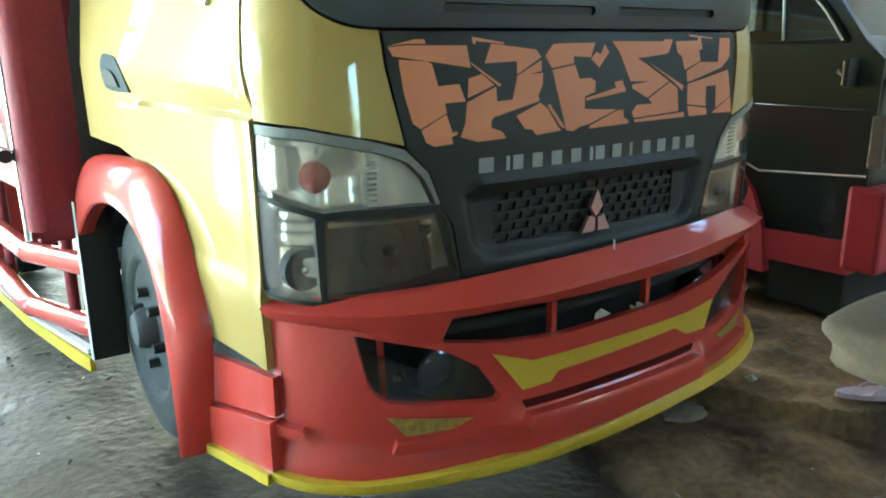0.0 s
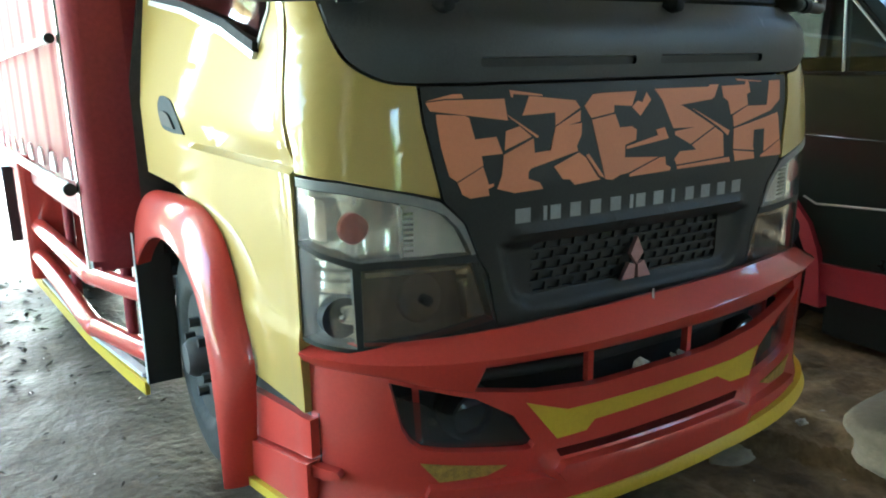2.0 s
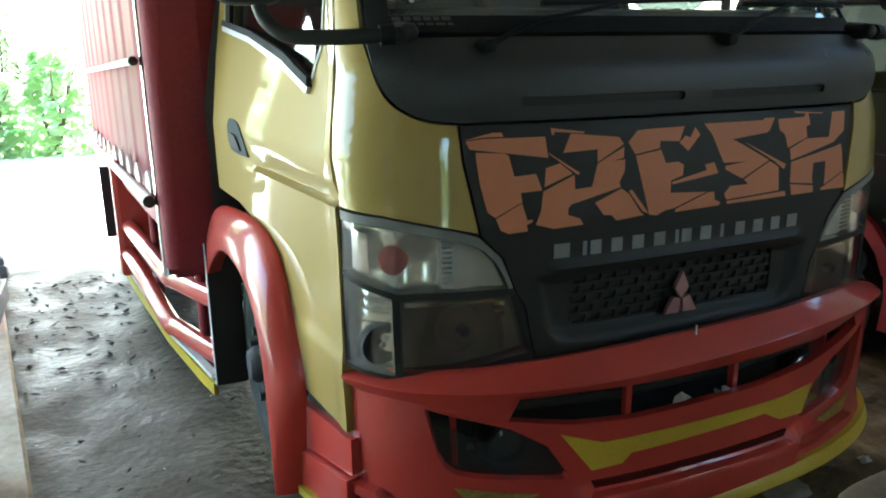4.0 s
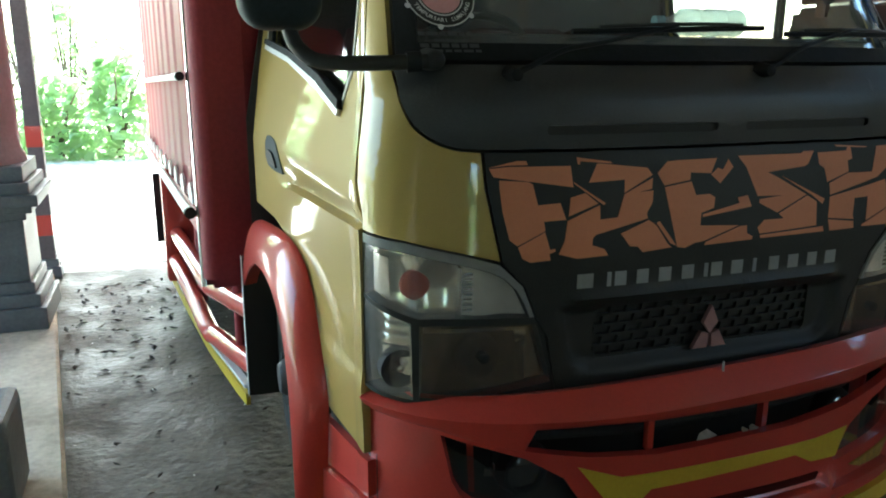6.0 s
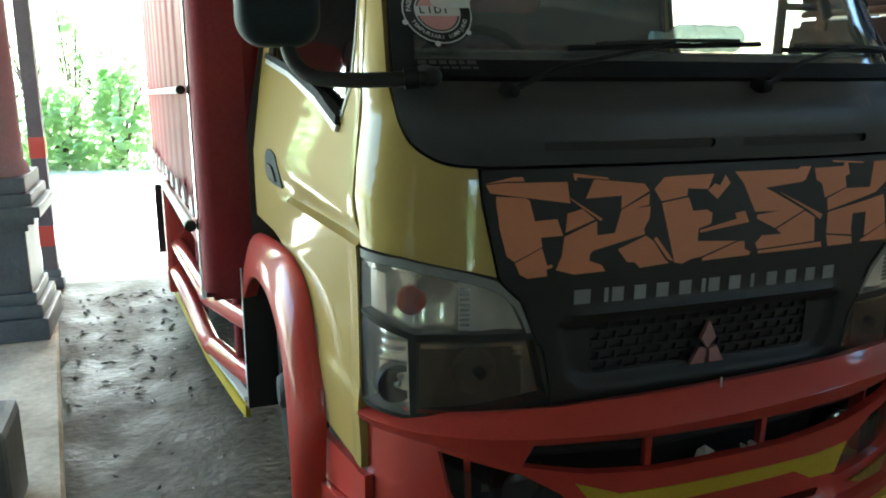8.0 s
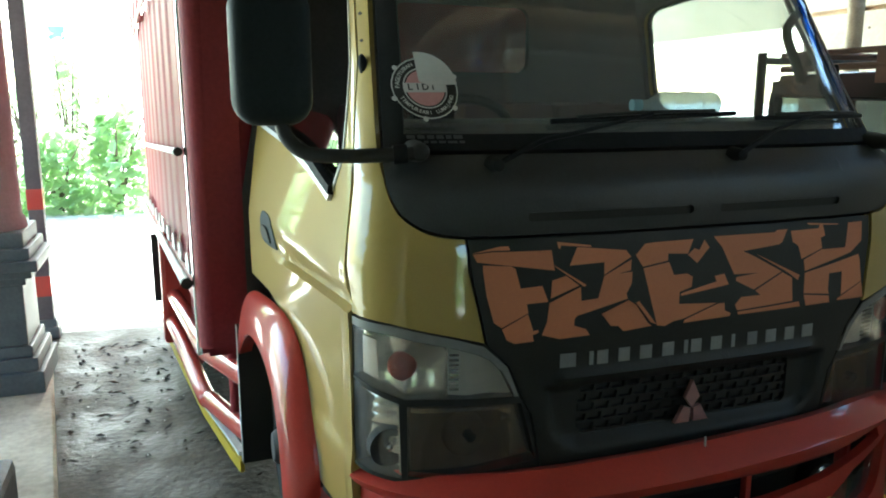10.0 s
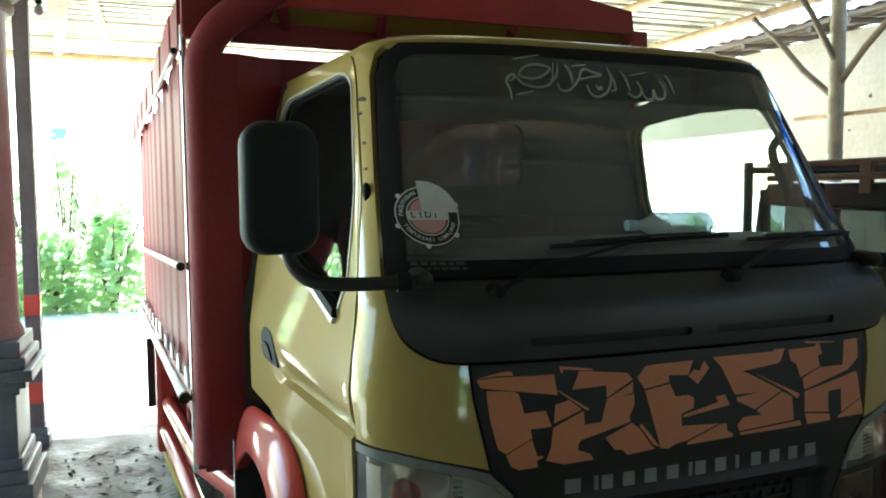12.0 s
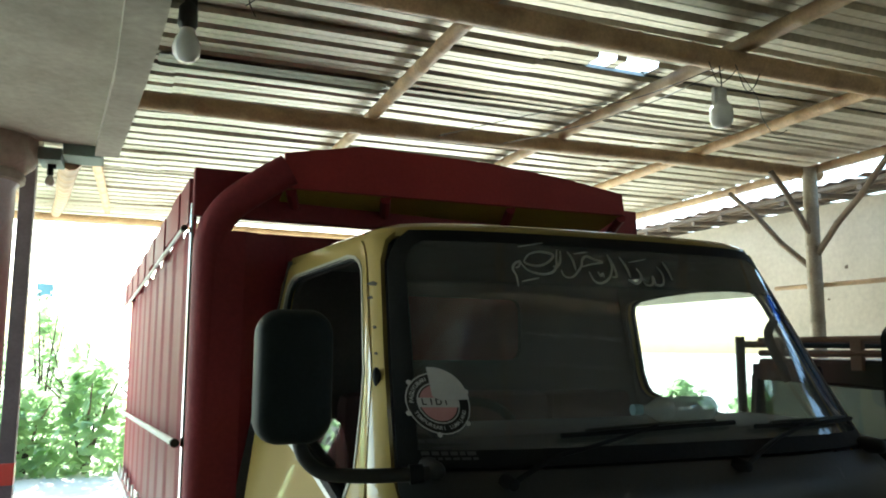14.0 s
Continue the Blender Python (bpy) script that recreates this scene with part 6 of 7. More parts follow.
for y in (0.80, 2.9):
    for x in (0.12, 1.38):
        wv = part("pickup_wheel", mesh_of("pickup_wheel", *lathe([(0.10, -0.05), (0.18, -0.06), (0.19, 0.06), (0.1, 0.05)], (x, y, 0.30), "x", 24), SILVER, True), van)
        part("pickup_tyre", mesh_of("pickup_tyre", *lathe([(0.19, -0.07), (0.27, -0.085), (0.30, -0.05), (0.30, 0.05), (0.27, 0.085), (0.19, 0.07)], (x, y, 0.30), "x", 32), RUBBER, True), wv)

# ---- roof of bamboo and zinc ----
def bamboo(name, a, b, r, seed, label, category, group, material=None, parent=None):
    rnd = random.Random(seed)
    a, b = Vector(a), Vector(b)
    n = max(3, int((b - a).length / 0.32))
    pts, rad = [], []
    side = (b - a).orthogonal().normalized()
    for i in range(n + 1):
        t = i / n
        p = a.lerp(b, t) + side * 0.018 * math.sin(t * 5 + seed) + Vector((0, 0, 0.012 * math.sin(t * 7 + seed * 2)))
        d = (b - a).normalized() * 0.012
        rr = r * (1.06 - 0.12 * t)
        for off, k in ((-0.016, 0.985), (-0.004, 1.055), (0.004, 1.065), (0.016, 0.985)):
            pts.append(p + d * off / 0.012)
            rad.append(rr * k)
    me = mesh_of(name, *tube(pts, rad, 10), material or BAMBOO, True)
    if parent is not None:
        return part(name, me, parent)
    return tagged(part(name, me), label, category, group)


BZ = 3.25
for i, y in enumerate((-4.4, -2.4, -0.42, 1.46, 3.32)):
    bamboo("bamboo_beam", (-2.7, y, BZ), (4.15, y + 0.03, BZ + 0.02), 0.058, i, "thick bamboo cross beam under the zinc roof", "beam", "roof beams")
for i, x in enumerate((-2.6, -1.75, 0.06, 1.52, 2.82, 4.08)):
    bamboo("bamboo_purlin", (x, -6.0, BZ + 0.085), (x + 0.03, 8.1, BZ + 0.085), 0.042, 20 + i, "thin bamboo purlin carrying the zinc sheets", "purlin", "roof purlins")
bamboo("eave_pole", (-5.0, 8.12, 3.20), (4.3, 8.12, 3.20), 0.05, 50, "bamboo pole along the rear eave", "beam", "roof beams")


PITCH = 0.205


def zinc(x0, x1, y0, y1, z, tilt, seed, cols=5):
    """Box-ribbed sheet: broad flats with a small crease, steep narrow ribs; ribs run along x."""
    prof = [(0.0, 0.0), (0.062, 0.0), (0.067, 0.005), (0.072, 0.0), (0.13, 0.0), (0.146, 0.03), (0.19, 0.03)]
    ys = []
    k = math.floor(y0 / PITCH)
    while k * PITCH < y1:
        ys += [(k * PITCH + a, h) for a, h in prof if y0 <= k * PITCH + a <= y1]
        k += 1
    vs = []
    n = cols
    for y, h in ys:
        for c in range(n + 1):
            x = x0 + (x1 - x0) * c / n
            vs.append((x, y, z + h + tilt * (y - y0) - 0.03 * max(0, y - 5.2) + 0.010 * noise.noise((x * 0.8, y * 1.3, seed))))
    return vs, [(i * (n + 1) + c, i * (n + 1) + c + 1, (i + 1) * (n + 1) + c + 1, (i + 1) * (n + 1) + c) for i in range(len(ys) - 1) for c in range(n)]


sheets, old = [], []
y, row = -6.2, 0
while y < 8.2:
    z = BZ + 0.142
    # westmost column runs on out of view to x -5.3 to block sun
    for k, (x0, x1) in enumerate(((-5.3, -1.2), (-1.25, 0.75), (0.7, 2.5), (2.45, 4.3))):
        zz = z + 0.005 * k
        if k == 2 and 1.3 < y < 2.0:
            # torn gap, patched only in part
            sheets += [zinc(x0, 1.05, y, y + 0.98, zz, 0.015, row * 9 + k), zinc(1.46, x1, y, y + 0.98, zz, 0.015, row * 9 + k)]
            sheets += [zinc(1.05, 1.46, y, 2.04, zz, 0.015, row * 9 + k), zinc(1.17, 1.24, 2.02, 2.19, zz + 0.01, 0.02, 3, 2)]
            continue
        sheets.append(zinc(x0, x1, y, y + 0.98, zz, 0.015, row * 9 + k))
    # unseen sheets, added to block the sky gap mirrored in the bumper
    if -2.5 < y < -1.0:
        sheets.append(zinc(4.25, 5.15, y, y + 0.98, z + 0.02, 0.015, row * 9 + 5))
    y += 0.76
    row += 1
old.append(zinc(-1.3, 0.05, 2.86, 3.12, BZ + 0.134, 0.01, 77))
oldsheet = part("roof_patch", mesh_of("roof_patch", *join(*old), ZINCOLD, True))
tagged(oldsheet, "old moss-stained sheet under the roof", "roof sheet")
tagged(part("ceiling", mesh_of("ceiling", *join(*sheets), ZINC, True)), "corrugated zinc roof sheets, dull and patched", "roof", kind="structure")

# posts and braces
PALEBAMBOO = mat("pale_bamboo", (0.46, 0.42, 0.33), 0.6, 0.0, 0.3, 5.0, 60, bump=0.1, bump_scale=30, other=(0.32, 0.28, 0.21))


def post_with_braces(x, y):
    p = bamboo("bamboo_post", (x, y, 0), (x, y, BZ + 0.06), 0.066, int(x * 7 + y * 3), "pale bamboo roof post with slanting braces", "post", "roof posts", PALEBAMBOO)
    bamboo("brace", (x, y - 0.02, 2.55), (x, y - 0.75, BZ), 0.026, 3, "", "", "", OLDWOOD, p)
    bamboo("brace", (x, y + 0.02, 2.45), (x, y + 0.95, BZ), 0.026, 4, "", "", "", OLDWOOD, p)
    bamboo("brace", (x - 0.02, y, 2.75), (x - 0.42, y, BZ), 0.026, 5, "", "", "", OLDWOOD, p)
    return p


for y in (-0.42, 3.31, 7.3):
    post_with_braces(4.0, y)
bamboo("tie_pole", (4.06, -2.0, 2.35), (4.06, 3.8, 2.30), 0.022, 9, "thin bamboo tie pole along the posts", "pole", "")

# neighbour's eave on top of the wall
eave = thing("neighbour_eave", "old tiled eave on weathered timber above the wall", "eave", at=(WALLX, 0, 3.2))
for i in range(26):
    y = -2.0 + i * 0.45
    part("eave_rafter", mesh_of("eave_rafter", *tube([(-0.30, y, 0.03), (0.8, y + 0.02, 0.10)], 0.03, 6), OLDWOOD, True), eave)
for x, z in ((-0.27, 0.07), (-0.10, 0.08), (0.1, 0.095), (0.4, 0.115)):
    part("eave_batten", mesh_of("eave_batten", *box(x - 0.02, x + 0.02, -2.2, 9.6, z, z + 0.035), OLDWOOD), eave)
tiles = []
rnd = random.Random(5)
for i in range(58):
    for k in range(4):
        y, x = -2.2 + i * 0.2, -0.33 + k * 0.25 + rnd.uniform(-0.03, 0.02)
        z = 0.11 + k * 0.018 + rnd.uniform(-0.008, 0.008)
        tiles.append(([(x, y, z), (x + 0.3, y, z + 0.03), (x + 0.3, y + 0.1, z + 0.055), (x, y + 0.1, z + 0.025), (x + 0.3, y + 0.2, z + 0.03), (x, y + 0.2, z)], [(0, 1, 2, 3), (3, 2, 4, 5)]))
ob = part("eave_tiles", mesh_of("eave_tiles", *join(*tiles), TILE), eave)
ob["kind"] = "stuff"

# ---- porch: slab, column, post, lamps ----
def prism(poly, z0, z1):
    n = len(poly)
    return [(x, y, z0) for x, y in poly] + [(x, y, z1) for x, y in poly], [tuple(range(n)), tuple(range(n, 2 * n))] + [(i, (i + 1) % n, (i + 1) % n + n, i + n) for i in range(n)]


tagged(part("porch_slab", mesh_of("porch_slab", *prism([(-5.2, -6.0), (-0.93, -6.0), (-1.24, 0.0), (-1.29, 1.0), (-1.34, 1.65), (-1.40, 2.3), (-1.47, 3.05), (-1.90, 3.05), (-1.90, 3.45), (-5.2, 3.45)], 2.86, 3.05), SOFFIT)), "grey white concrete porch slab with a thin edge", "slab", kind="structure")
tagged(part("slab_edge", mesh_of("slab_edge", *prism([(-1.06, -5.95), (-0.94, -5.95), (-1.25, 0.0), (-1.30, 1.0), (-1.35, 1.65), (-1.41, 2.3), (-1.48, 3.03), (-1.60, 3.03), (-1.47, 1.65), (-1.37, 0.0)], 2.80, 2.858), SOFFIT)), "rendered edge strip under the slab", "trim", kind="structure")
for x0, x1, z0, z1 in ((-1.766, -1.565, 2.80, 2.885), (-1.885, -1.768, 2.764, 2.835)):
    tagged(part("green_beam", mesh_of("green_beam", *box(x0, x1, 3.06, 3.30, z0, z1, 0.006), GREENBEAM)), "faded green beam end under the roof", "beam", "beam ends")
bamboo("bamboo_purlin", (-1.727, 3.3, 2.829), (-2.235, 8.0, 3.26), 0.055, 61, "thin bamboo purlin carrying the zinc sheets", "purlin", "roof purlins")
col = thing("column", "round grey column on a black stepped pedestal", "column", "porch columns", at=(-2.181, 3.10, 0.06))
steps = [(0.275, 0.0, 0.12), (0.25, 0.12, 0.19), (0.225, 0.19, 0.25), (0.205, 0.25, 0.58), (0.225, 0.58, 0.62), (0.26, 0.62, 0.66), (0.296, 0.66, 0.72), (0.26, 0.72, 0.78), (0.235, 0.78, 0.86)]
part("pedestal", mesh_of("pedestal", *join(*[box(-w, w, -w, w, z0, z1, 0.008) for w, z0, z1 in steps]), STONE), col, "black painted stepped pedestal")
part("shaft", mesh_of("shaft", *lathe([(0.228, 0.86), (0.222, 0.90), (0.205, 0.93), (0.20, 2.54), (0.215, 2.56)], (0, 0, 0), "z", 32), COLUMN, True), col)
part("capital", mesh_of("capital", *lathe([(0.215, 2.56), (0.24, 2.57), (0.243, 2.60), (0.23, 2.62), (0.28, 2.66), (0.297, 2.69), (0.297, 2.80)], (0, 0, 0), "z", 32), SOFFIT, True), col)
copy_thing(col, pose(-2.181, -1.9, 0.06))
post = thing("painted_post", "dark square wooden post with red bands", "post", at=(-2.055, 4.15, 0))
part("post_shaft", mesh_of("post_shaft", *box(-0.046, 0.046, -0.046, 0.046, 0.06, 3.1, 0.006), POSTWOOD), post)
part("post_band", mesh_of("post_band", *box(-0.0485, 0.0485, -0.0485, 0.0485, 0.29, 0.43, 0.004), RED), post, "red band")
part("post_band", mesh_of("post_band", *box(-0.0485, 0.0485, -0.0485, 0.0485, 0.88, 1.017, 0.004), RED), post, "red band")
part("post_foot", mesh_of("post_foot", *join(box(-0.075, 0.075, -0.075, 0.075, 0.0, 0.08, 0.01), box(-0.062, 0.062, -0.062, 0.062, 0.08, 0.13, 0.006)), STONE), post)
tagged(part("guard_box", mesh_of("guard_box", *box(-2.06, -1.775, 0.95, 1.25, 0.06, 0.40, 0.03), STONE)), "dark grey plastic box on the porch edge", "box")


def hanging_bulb(x, y, z, top, big=1.0, led=False):
    b = thing("bulb_lamp", "unlit white LED bulb in a pale socket on a wire" if led else "unlit round glass bulb in a black socket on a wire", "lamp", "hanging bulbs", at=(x, y, z))
    if led:
        part("diffuser", mesh_of("diffuser", *lathe([(0.001, -0.075), (0.03, -0.072), (0.048, -0.06), (0.056, -0.035), (0.058, 0.0), (0.057, 0.02)], (0, 0, 0), "z", 24), BULB, True), b, "white plastic diffuser")
        part("bulb_base", mesh_of("bulb_base", *lathe([(0.057, 0.02), (0.055, 0.03), (0.035, 0.06), (0.026, 0.07)], (0, 0, 0), "z", 24), WHITEV, True), b)
        part("socket", mesh_of("socket", *join(lathe([(0.028, 0.066), (0.03, 0.08), (0.03, 0.13), (0.012, 0.14)], (0, 0, 0), "z", 16), box(-0.05, -0.028, -0.012, 0.012, 0.05, 0.135, 0.004)), WHITEV, True), b, "pale plastic socket")
        k = 0.135
    else:
        part("glass_bulb", mesh_of("glass_bulb", *lathe([(0.001, -0.040 * big), (0.018 * big, -0.036 * big), (0.031 * big, -0.022 * big), (0.034 * big, -0.004 * big), (0.030 * big, 0.014 * big), (0.019 * big, 0.034 * big), (0.016 * big, 0.05 * big)], (0, 0, 0), "z", 24), BULB, True), b, "opal bulb")
        part("socket", mesh_of("socket", *join(lathe([(0.018 * big, 0.045 * big), (0.024 * big, 0.055 * big), (0.022 * big, 0.10 * big), (0.008, 0.12 * big)], (0, 0, 0), "z", 14), box(-0.014, 0.028, -0.01, 0.016, 0.10 * big, 0.145 * big, 0.003)), BLACK, True), b)
        k = 0.11 * big
    part("wire", mesh_of("wire", *tube([(0, 0, k), (0.01, 0.0, (top - z) * 0.6), (0, 0, top - z)], 0.004, 6), WIRE), b)
    return b


hanging_bulb(-1.235, 1.0, 2.722, 3.40, 1.35)
hanging_bulb(1.38, 1.45, 2.945, 3.20, led=True)
hanging_bulb(-1.83, 3.18, 2.665, 2.80, 0.75)
cables = thing("cables", "loose dark wires slung along the beams", "cable")
RUNS = ([(-0.80, 1.20, 3.37), (-0.93, 1.30, 3.24), (-1.0, 1.34, 3.10), (-0.97, 1.38, 3.03)], [(-0.78, 1.20, 3.37), (-0.90, 1.33, 3.22), (-0.96, 1.38, 3.12), (-1.01, 1.36, 3.06)],
        [(1.36, 1.46, 3.19), (1.15, 1.9, 3.13), (0.85, 2.4, 3.16), (0.55, 3.28, 3.22)], [(1.42, 1.46, 3.19), (1.30, 2.0, 3.14), (1.15, 2.7, 3.16), (1.05, 3.28, 3.22)], [(1.30, 1.44, 3.22), (1.34, 1.42, 3.10), (1.42, 1.44, 3.13), (1.50, 1.46, 3.20)], [(1.44, 1.40, 3.20), (1.52, 1.42, 3.08), (1.60, 1.44, 3.12), (1.66, 1.46, 3.21)],
        [(1.5, 1.46, 3.21), (1.75, 1.58, 3.12), (2.0, 1.8, 3.10), (2.5, 2.2, 3.16), (2.82, 2.4, 3.28)])
for run in RUNS:
    part("wire_run", mesh_of("wire_run", *tube(curve_pts(run, 8), 0.0026, 6), WIRE), cables)

# ---- loose things on the ground ----
def lump(name, centre, size, material, seed, label, category, group="", rough=0.25, flat=0.35, boxy=0):
    bm = bmesh.new()
    bmesh.ops.create_icosphere(bm, subdivisions=4, radius=1)
    for v in bm.verts:
        c = v.co
        if boxy:
            q = (abs(c.x) ** boxy + abs(c.y) ** boxy + abs(c.z) ** boxy) ** (1 / boxy)
            c = c / q
        k = 1 + rough * noise.noise(v.co * 1.6 + Vector((seed, 0, 0))) + rough * 0.4 * noise.noise(v.co * 4 + Vector((0, seed, 0)))
        p = c * k
        v.co = Vector((p.x * size[0], p.y * size[1], max(-flat, p.z) * size[2] + flat * size[2]))
    me = bpy.data.meshes.new(name)
    bm.to_mesh(me)
    bm.free()
    me.materials.append(material)
    for f in me.polygons:
        f.use_smooth = True
    ob = part(name, me)
    ob.location = centre
    return tagged(ob, label, category, group)


def stuffed_sack(at, size, turn, ear):
    """Sack lying flat, boxy with soft edges, one stitched corner drawn out into an ear."""
    bm = bmesh.new()
    bmesh.ops.create_icosphere(bm, subdivisions=5, radius=1)
    for v in bm.verts:
        c = v.co.copy()
        q = (abs(c.x) ** 7 + abs(c.y) ** 7 + abs(c.z) ** 7) ** (1 / 7)
        c = c / q
        k = 1 + 0.04 * noise.noise(v.co * 1.7) + 0.008 * noise.noise(v.co * 7)
        w = max(0.0, -c.x) ** 5 * max(0.0, c.y) ** 5
        pull = Vector(ear) * w
        v.co = Vector((c.x * size[0] * k + pull.x, c.y * size[1] * k + pull.y, max(-0.82, c.z * k) * size[2] * (1 - 0.3 * min(1, w)) + 0.82 * size[2] + pull.z))
    me = bpy.data.meshes.new("sack")
    bm.to_mesh(me)
    bm.free()
    me.materials.append(SACK)
    for f in me.polygons:
        f.use_smooth = True
    ob = part("sack", me)
    ob.location, ob.rotation_euler.z = at, radians(turn)
    return tagged(ob, "grey brown stuffed cloth sack with a torn corner", "sack")


stuffed_sack((-0.235, -1.235, 0.848), (0.30, 0.35, 0.041), 0, (-0.11, 0.01, 0.006))
bench = thing("work_bench", "low rough wooden bench with a sack on it", "bench", at=(-0.03, -1.50, 0))
for k in range(4):
    part("board", mesh_of("board", *box(-0.33 + 0.167 * k, -0.33 + 0.167 * k + 0.16, -0.42, 0.42, 0.813, 0.848, 0.005), OLDWOOD), bench)
for a in (-0.28, 0.28):
    for b in (-0.36, 0.36):
        part("leg", mesh_of("leg", *box(a - 0.03, a + 0.03, b - 0.03, b + 0.03, -0.01, 0.813, 0.004), OLDWOOD), bench)
    part("rail", mesh_of("rail", *box(a - 0.02, a + 0.02, -0.33, 0.33, 0.68, 0.76, 0.004), OLDWOOD), bench)
for i, (x, y, s) in enumerate(((0.80, -0.53, 0.20), (1.25, -0.62, 0.22), (1.02, -0.68, 0.12))):
    lump("stone", (x, y, earth_height(x, y) - 0.035), (s, s * 0.6, 0.035), ROCK, 10 + i, "flat earthy stone half sunk in the floor", "stone", "floor stones", 0.4)
flip = thing("flip_flop", "worn lilac foam flip-flop on the floor", "sandal", at=(1.11, -0.24, earth_height(1.11, -0.24) + 0.012), turn=(0, 0, -35))
part("sole", mesh_of("sole", *prism([(0.12 * math.cos(a), (0.042 + 0.008 * math.cos(a)) * math.sin(a)) for a in np.linspace(0, 2 * math.pi, 20)[:-1]], 0, 0.018), LILAC), flip)
part("strap", mesh_of("strap", *tube(curve_pts([(-0.02, -0.04, 0.015), (0.03, -0.02, 0.045), (0.075, 0, 0.02), (0.03, 0.02, 0.045), (-0.02, 0.04, 0.015)]), 0.007, 6), LILAC, True), flip)


def litter(name, n, seed, box_, size, material, label):
    rnd = random.Random(seed)
    vs, fs = [], []
    for i in range(n):
        x, y = rnd.uniform(box_[0], box_[1]), rnd.uniform(box_[2], box_[3])
        s, a = rnd.uniform(*size), rnd.uniform(0, 6.28)
        z = (max(floor_height(x, y), earth_height(x, y)) if 0.2 < x < 3.4 and -1.6 < y < 1.3 else floor_height(x, y)) + 0.004
        k = len(vs)
        c, sn = math.cos(a), math.sin(a)
        for dx, dy, dz in ((-1, 0, 0), (0, -0.4, 0.15), (1, 0, rnd.uniform(0, 0.5)), (0, 0.4, 0.1), (0, 0, rnd.uniform(0.2, 0.5))):
            vs.append((x + s * (dx * c - dy * sn), y + s * (dx * sn + dy * c), z + s * dz))
        fs += [(k, k + 1, k + 4), (k + 1, k + 2, k + 4), (k + 2, k + 3, k + 4), (k + 3, k, k + 4)]
    tagged(part(name, mesh_of(name, vs, fs, material)), label, "litter", kind="stuff")


litter("damp_leaves", 90, 4, (-1.6, -0.9, 0.4, 2.2), (0.006, 0.02), DRYLEAF, "dark chips scattered on the damp floor")
litter("dry_leaves", 210, 1, (-1.95, -1.0, 2.0, 3.9), (0.008, 0.036), DRYLEAF, "dark dry leaves and chips scattered on the floor")
litter("pale_scraps", 170, 2, (-1.72, 1.2, -0.8, 4.4), (0.004, 0.015), PAPER, "small pale paper scraps on the floor")

# ---- outside: bushes, far house, sign ----
def bush(centre, size, n, seed, leaf=0.12):
    rnd = random.Random(seed)
    b = thing("bush", "dense sunlit green bush at the yard's edge", "bush", "yard bushes", at=centre)
    stems = []
    for i in range(7):
        a = rnd.uniform(0, 6.28)
        stems.append(tube([(0, 0, 0), (0.3 * size[0] * math.cos(a), 0.3 * size[1] * math.sin(a), size[2] * 0.5), (0.7 * size[0] * math.cos(a), 0.7 * size[1] * math.sin(a), size[2] * rnd.uniform(0.6, 0.95))], [0.03, 0.018, 0.006], 6))
    part("trunk", mesh_of("trunk", *join(*stems), TRUNK, True), b)
    vs, fs = [], []
    for i in range(n):
        a, r, h = rnd.uniform(0, 6.28), rnd.random() ** 0.5, rnd.random()
        grow = (0.65 + 0.35 * noise.noise((math.cos(a) * 1.5, math.sin(a) * 1.5 + seed, h * 2.5))) * (1.0 - 0.55 * h * h)
        c = Vector((size[0] * r * grow * math.cos(a), size[1] * r * grow * math.sin(a), size[2] * h * (0.8 + 0.35 * noise.noise((math.cos(a) * 2, math.sin(a) * 2, seed * 1.0)))))
        d = Vector((rnd.uniform(-1, 1), rnd.uniform(-1, 1), rnd.uniform(-0.4, 0.8))).normalized()
        e = d.orthogonal().normalized()
        s = leaf * rnd.uniform(0.5, 1.2)
        k = len(vs)
        g = d.cross(e) * s * 0.18
        vs += [c - d * s, c - d * s * 0.35 + e * s * 0.52 + g, c + d * s * 0.35 + e * s * 0.42 + g, c + d * s, c + d * s * 0.35 - e * s * 0.42 + g, c - d * s * 0.35 - e * s * 0.52 + g]
        fs += [(k, k + 1, k + 2, k + 3), (k, k + 3, k + 4, k + 5)]
    ob = part("crown", mesh_of("crown", vs, fs, LEAF), b)
    ob["kind"] = "stuff"
    return b


for i, (x, y, sx, sz) in enumerate(((-5.2, 11.2, 1.1, 3.3), (-4.6, 10.6, 0.9, 1.5), (-3.6, 10.6, 1.0, 1.55), (-2.7, 10.9, 1.0, 1.35), (-1.9, 10.7, 0.9, 1.9), (-1.0, 11.0, 1.0, 2.0), (-6.4, 11.4, 1.3, 3.6), (0.2, 11.2, 1.1, 1.8))):
    bush((x, y, -0.02), (sx, 0.7, sz), 620, i)
for i, (x, y) in enumerate(((7.2, 6.2), (7.4, 7.6), (7.0, 8.8))):
    bush((x, y, -0.02), (0.8, 0.8, 1.4), 900, 40 + i)
for i, (x, y) in enumerate(((-9.0, 1.0), (-9.5, 3.5), (-9.0, -2.0))):
    bush((x, y, -0.05), (1.3, 1.3, 2.0), 1000, 60 + i, 0.13)
for i, (x, y) in enumerate(((-4.2, -17.0), (-2.4, -16.2), (-0.8, -16.8), (0.9, -16.4))):
    bush((x, y, -0.05), (1.4, 1.2, 3.4), 900, 70 + i, 0.16)
bush((-2.75, 13.2, -0.02), (0.6, 0.4, 2.9), 420, 80, 0.10)
bush((-3.4, 13.6, -0.02), (0.6, 0.4, 2.4), 320, 81, 0.10)
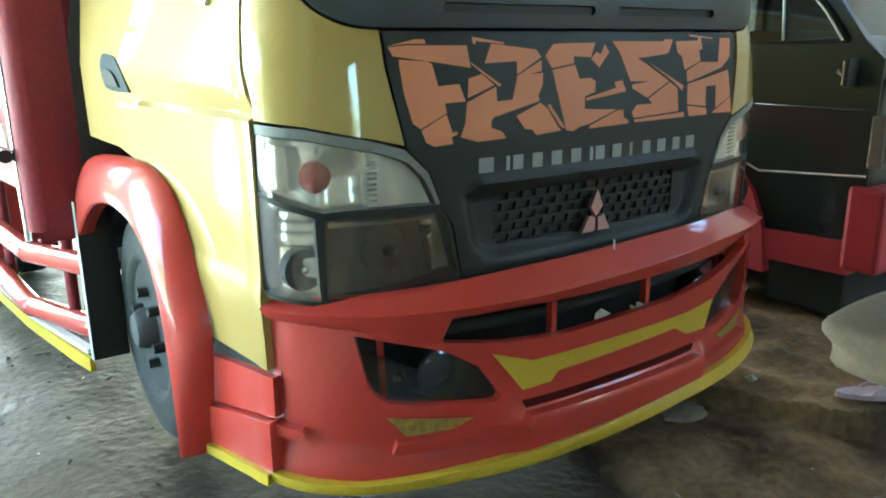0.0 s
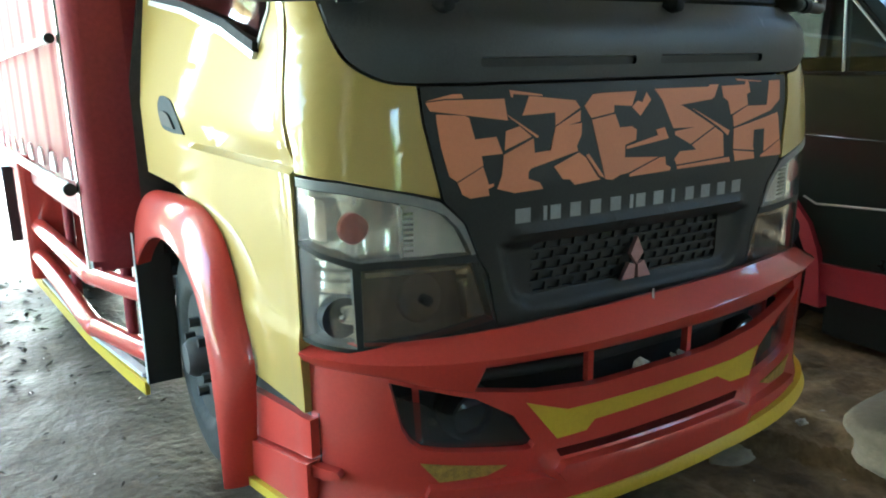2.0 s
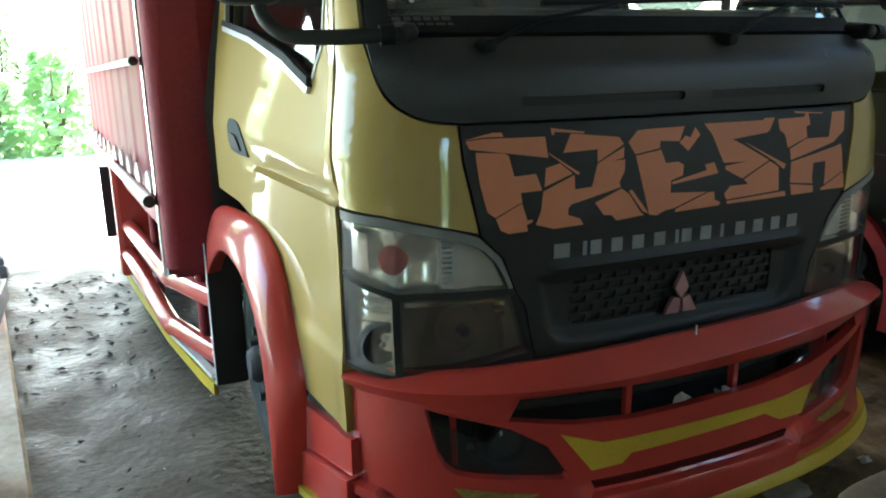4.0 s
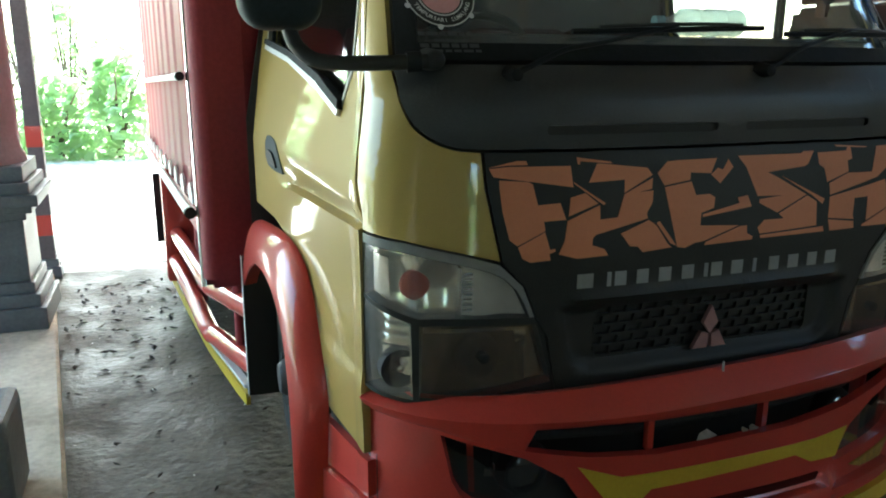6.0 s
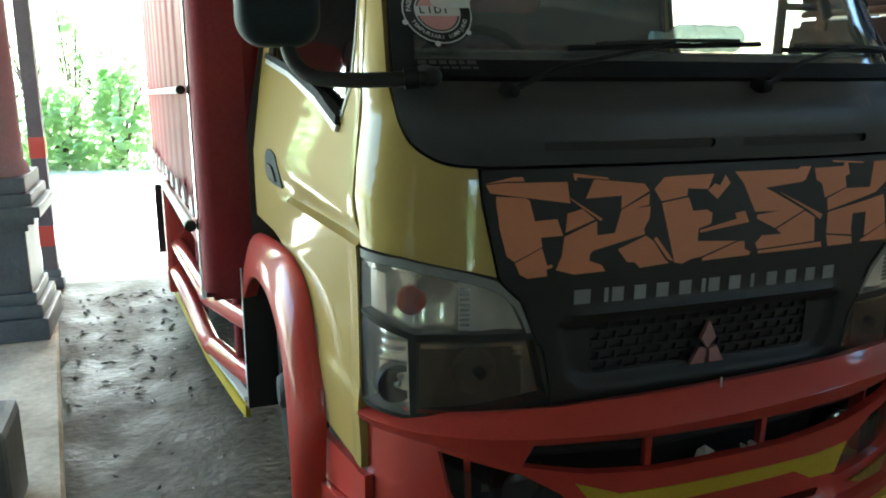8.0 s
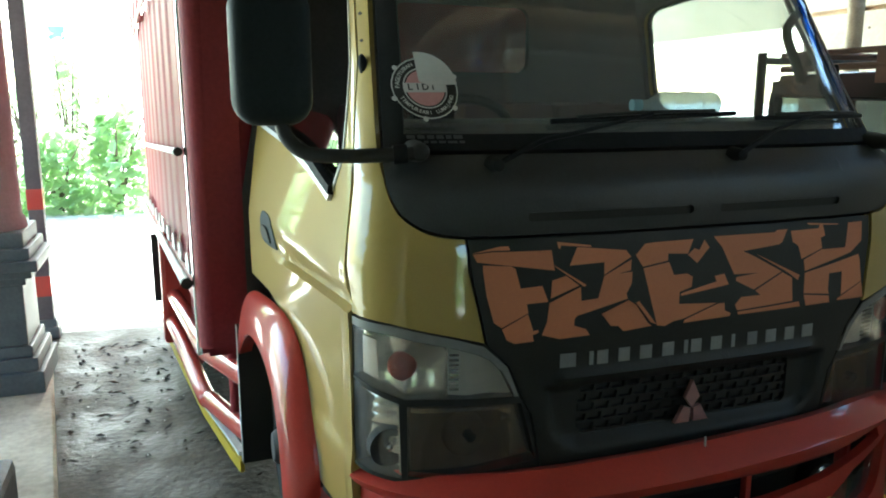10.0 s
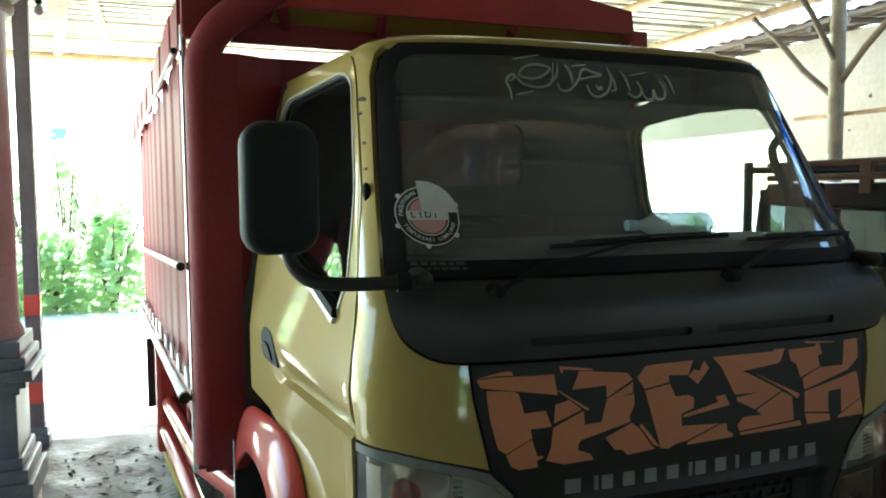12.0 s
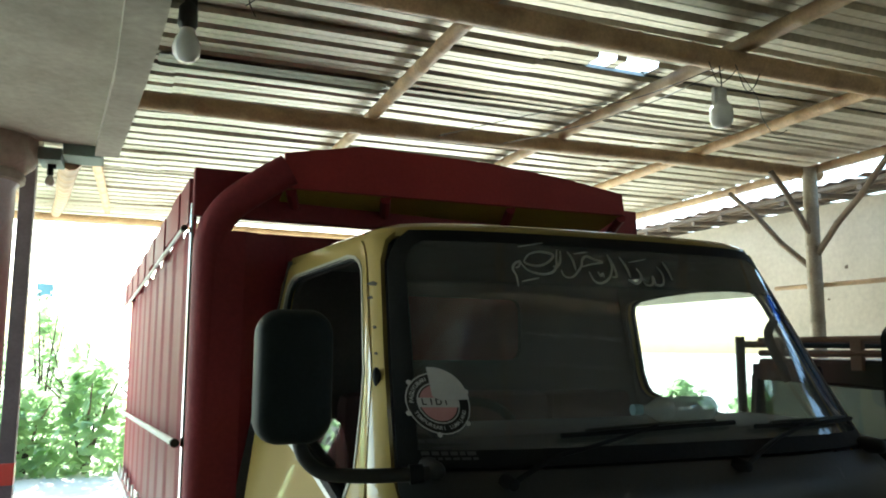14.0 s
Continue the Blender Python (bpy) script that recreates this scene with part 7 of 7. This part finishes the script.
bush((-2.2, 13.0, -0.02), (0.7, 0.4, 2.2), 420, 82, 0.10)
house = thing("far_house", "pale far house beyond the bushes", "house", at=(-10.5, 22, 0))
part("house_wall", mesh_of("house_wall", *box(-4, 3.0, 0, 5, 0, 3.0), HOUSE), house)
part("house_roof", mesh_of("house_roof", *prism([(-4.4, -0.5), (3.4, -0.5), (3.4, 5.5), (-4.4, 5.5)], 3.0, 3.25), TILE), house)
sign = thing("blue_sign", "small blue board on a pole in the yard", "sign", at=(-2.85, 14, 0))
part("sign_board", mesh_of("sign_board", *box(-0.17, 0.10, -0.02, 0.02, 2.66, 2.90, 0.01), BLUE), sign)
part("sign_pole", mesh_of("sign_pole", *tube([(0, 0.03, 0), (0, 0.03, 2.9)], 0.03, 8), OLDWOOD), sign)
lump("stone", (0.70, 0.17, earth_height(0.70, 0.17) - 0.026), (0.12, 0.07, 0.03), mat("pale_stone", (0.27, 0.235, 0.18), 0.85, 0, 0.3, 8, 40, bump=0.3, bump_scale=40), 31, "pale grey flat stone at the edge of the bank", "stone", "floor stones", 0.3)
lump("paper_ball", (0.905, 0.078, earth_height(0.905, 0.078)), (0.020, 0.015, 0.014), PAPER, 21, "small crumpled white paper scrap", "paper", rough=0.6)

# chipped spots in the plaster
rnd = random.Random(12)
CHIP = mat("bare_plaster_chip", (0.16, 0.12, 0.09), 0.9, 0.0, 0.3, 20, 80)
for i in range(26):
    y, z, q = rnd.uniform(-1.0, 4.4), rnd.uniform(1.9, 3.1), rnd.uniform(0.008, 0.035)
    ring = [(y + q * rnd.uniform(0.5, 1.2) * math.cos(k * 0.785), z + q * rnd.uniform(0.4, 1.1) * math.sin(k * 0.785)) for k in range(8)]
    part("plaster_chip", mesh_of("plaster_chip", [(WALLX - 0.003, a, b) for a, b in ring] + [(WALLX + 0.004, a, b) for a, b in ring], [tuple(range(8)), tuple(range(15, 7, -1))] + [(k, (k + 1) % 8, (k + 1) % 8 + 8, k + 8) for k in range(8)], CHIP), bpy.data.objects["wall_east"])
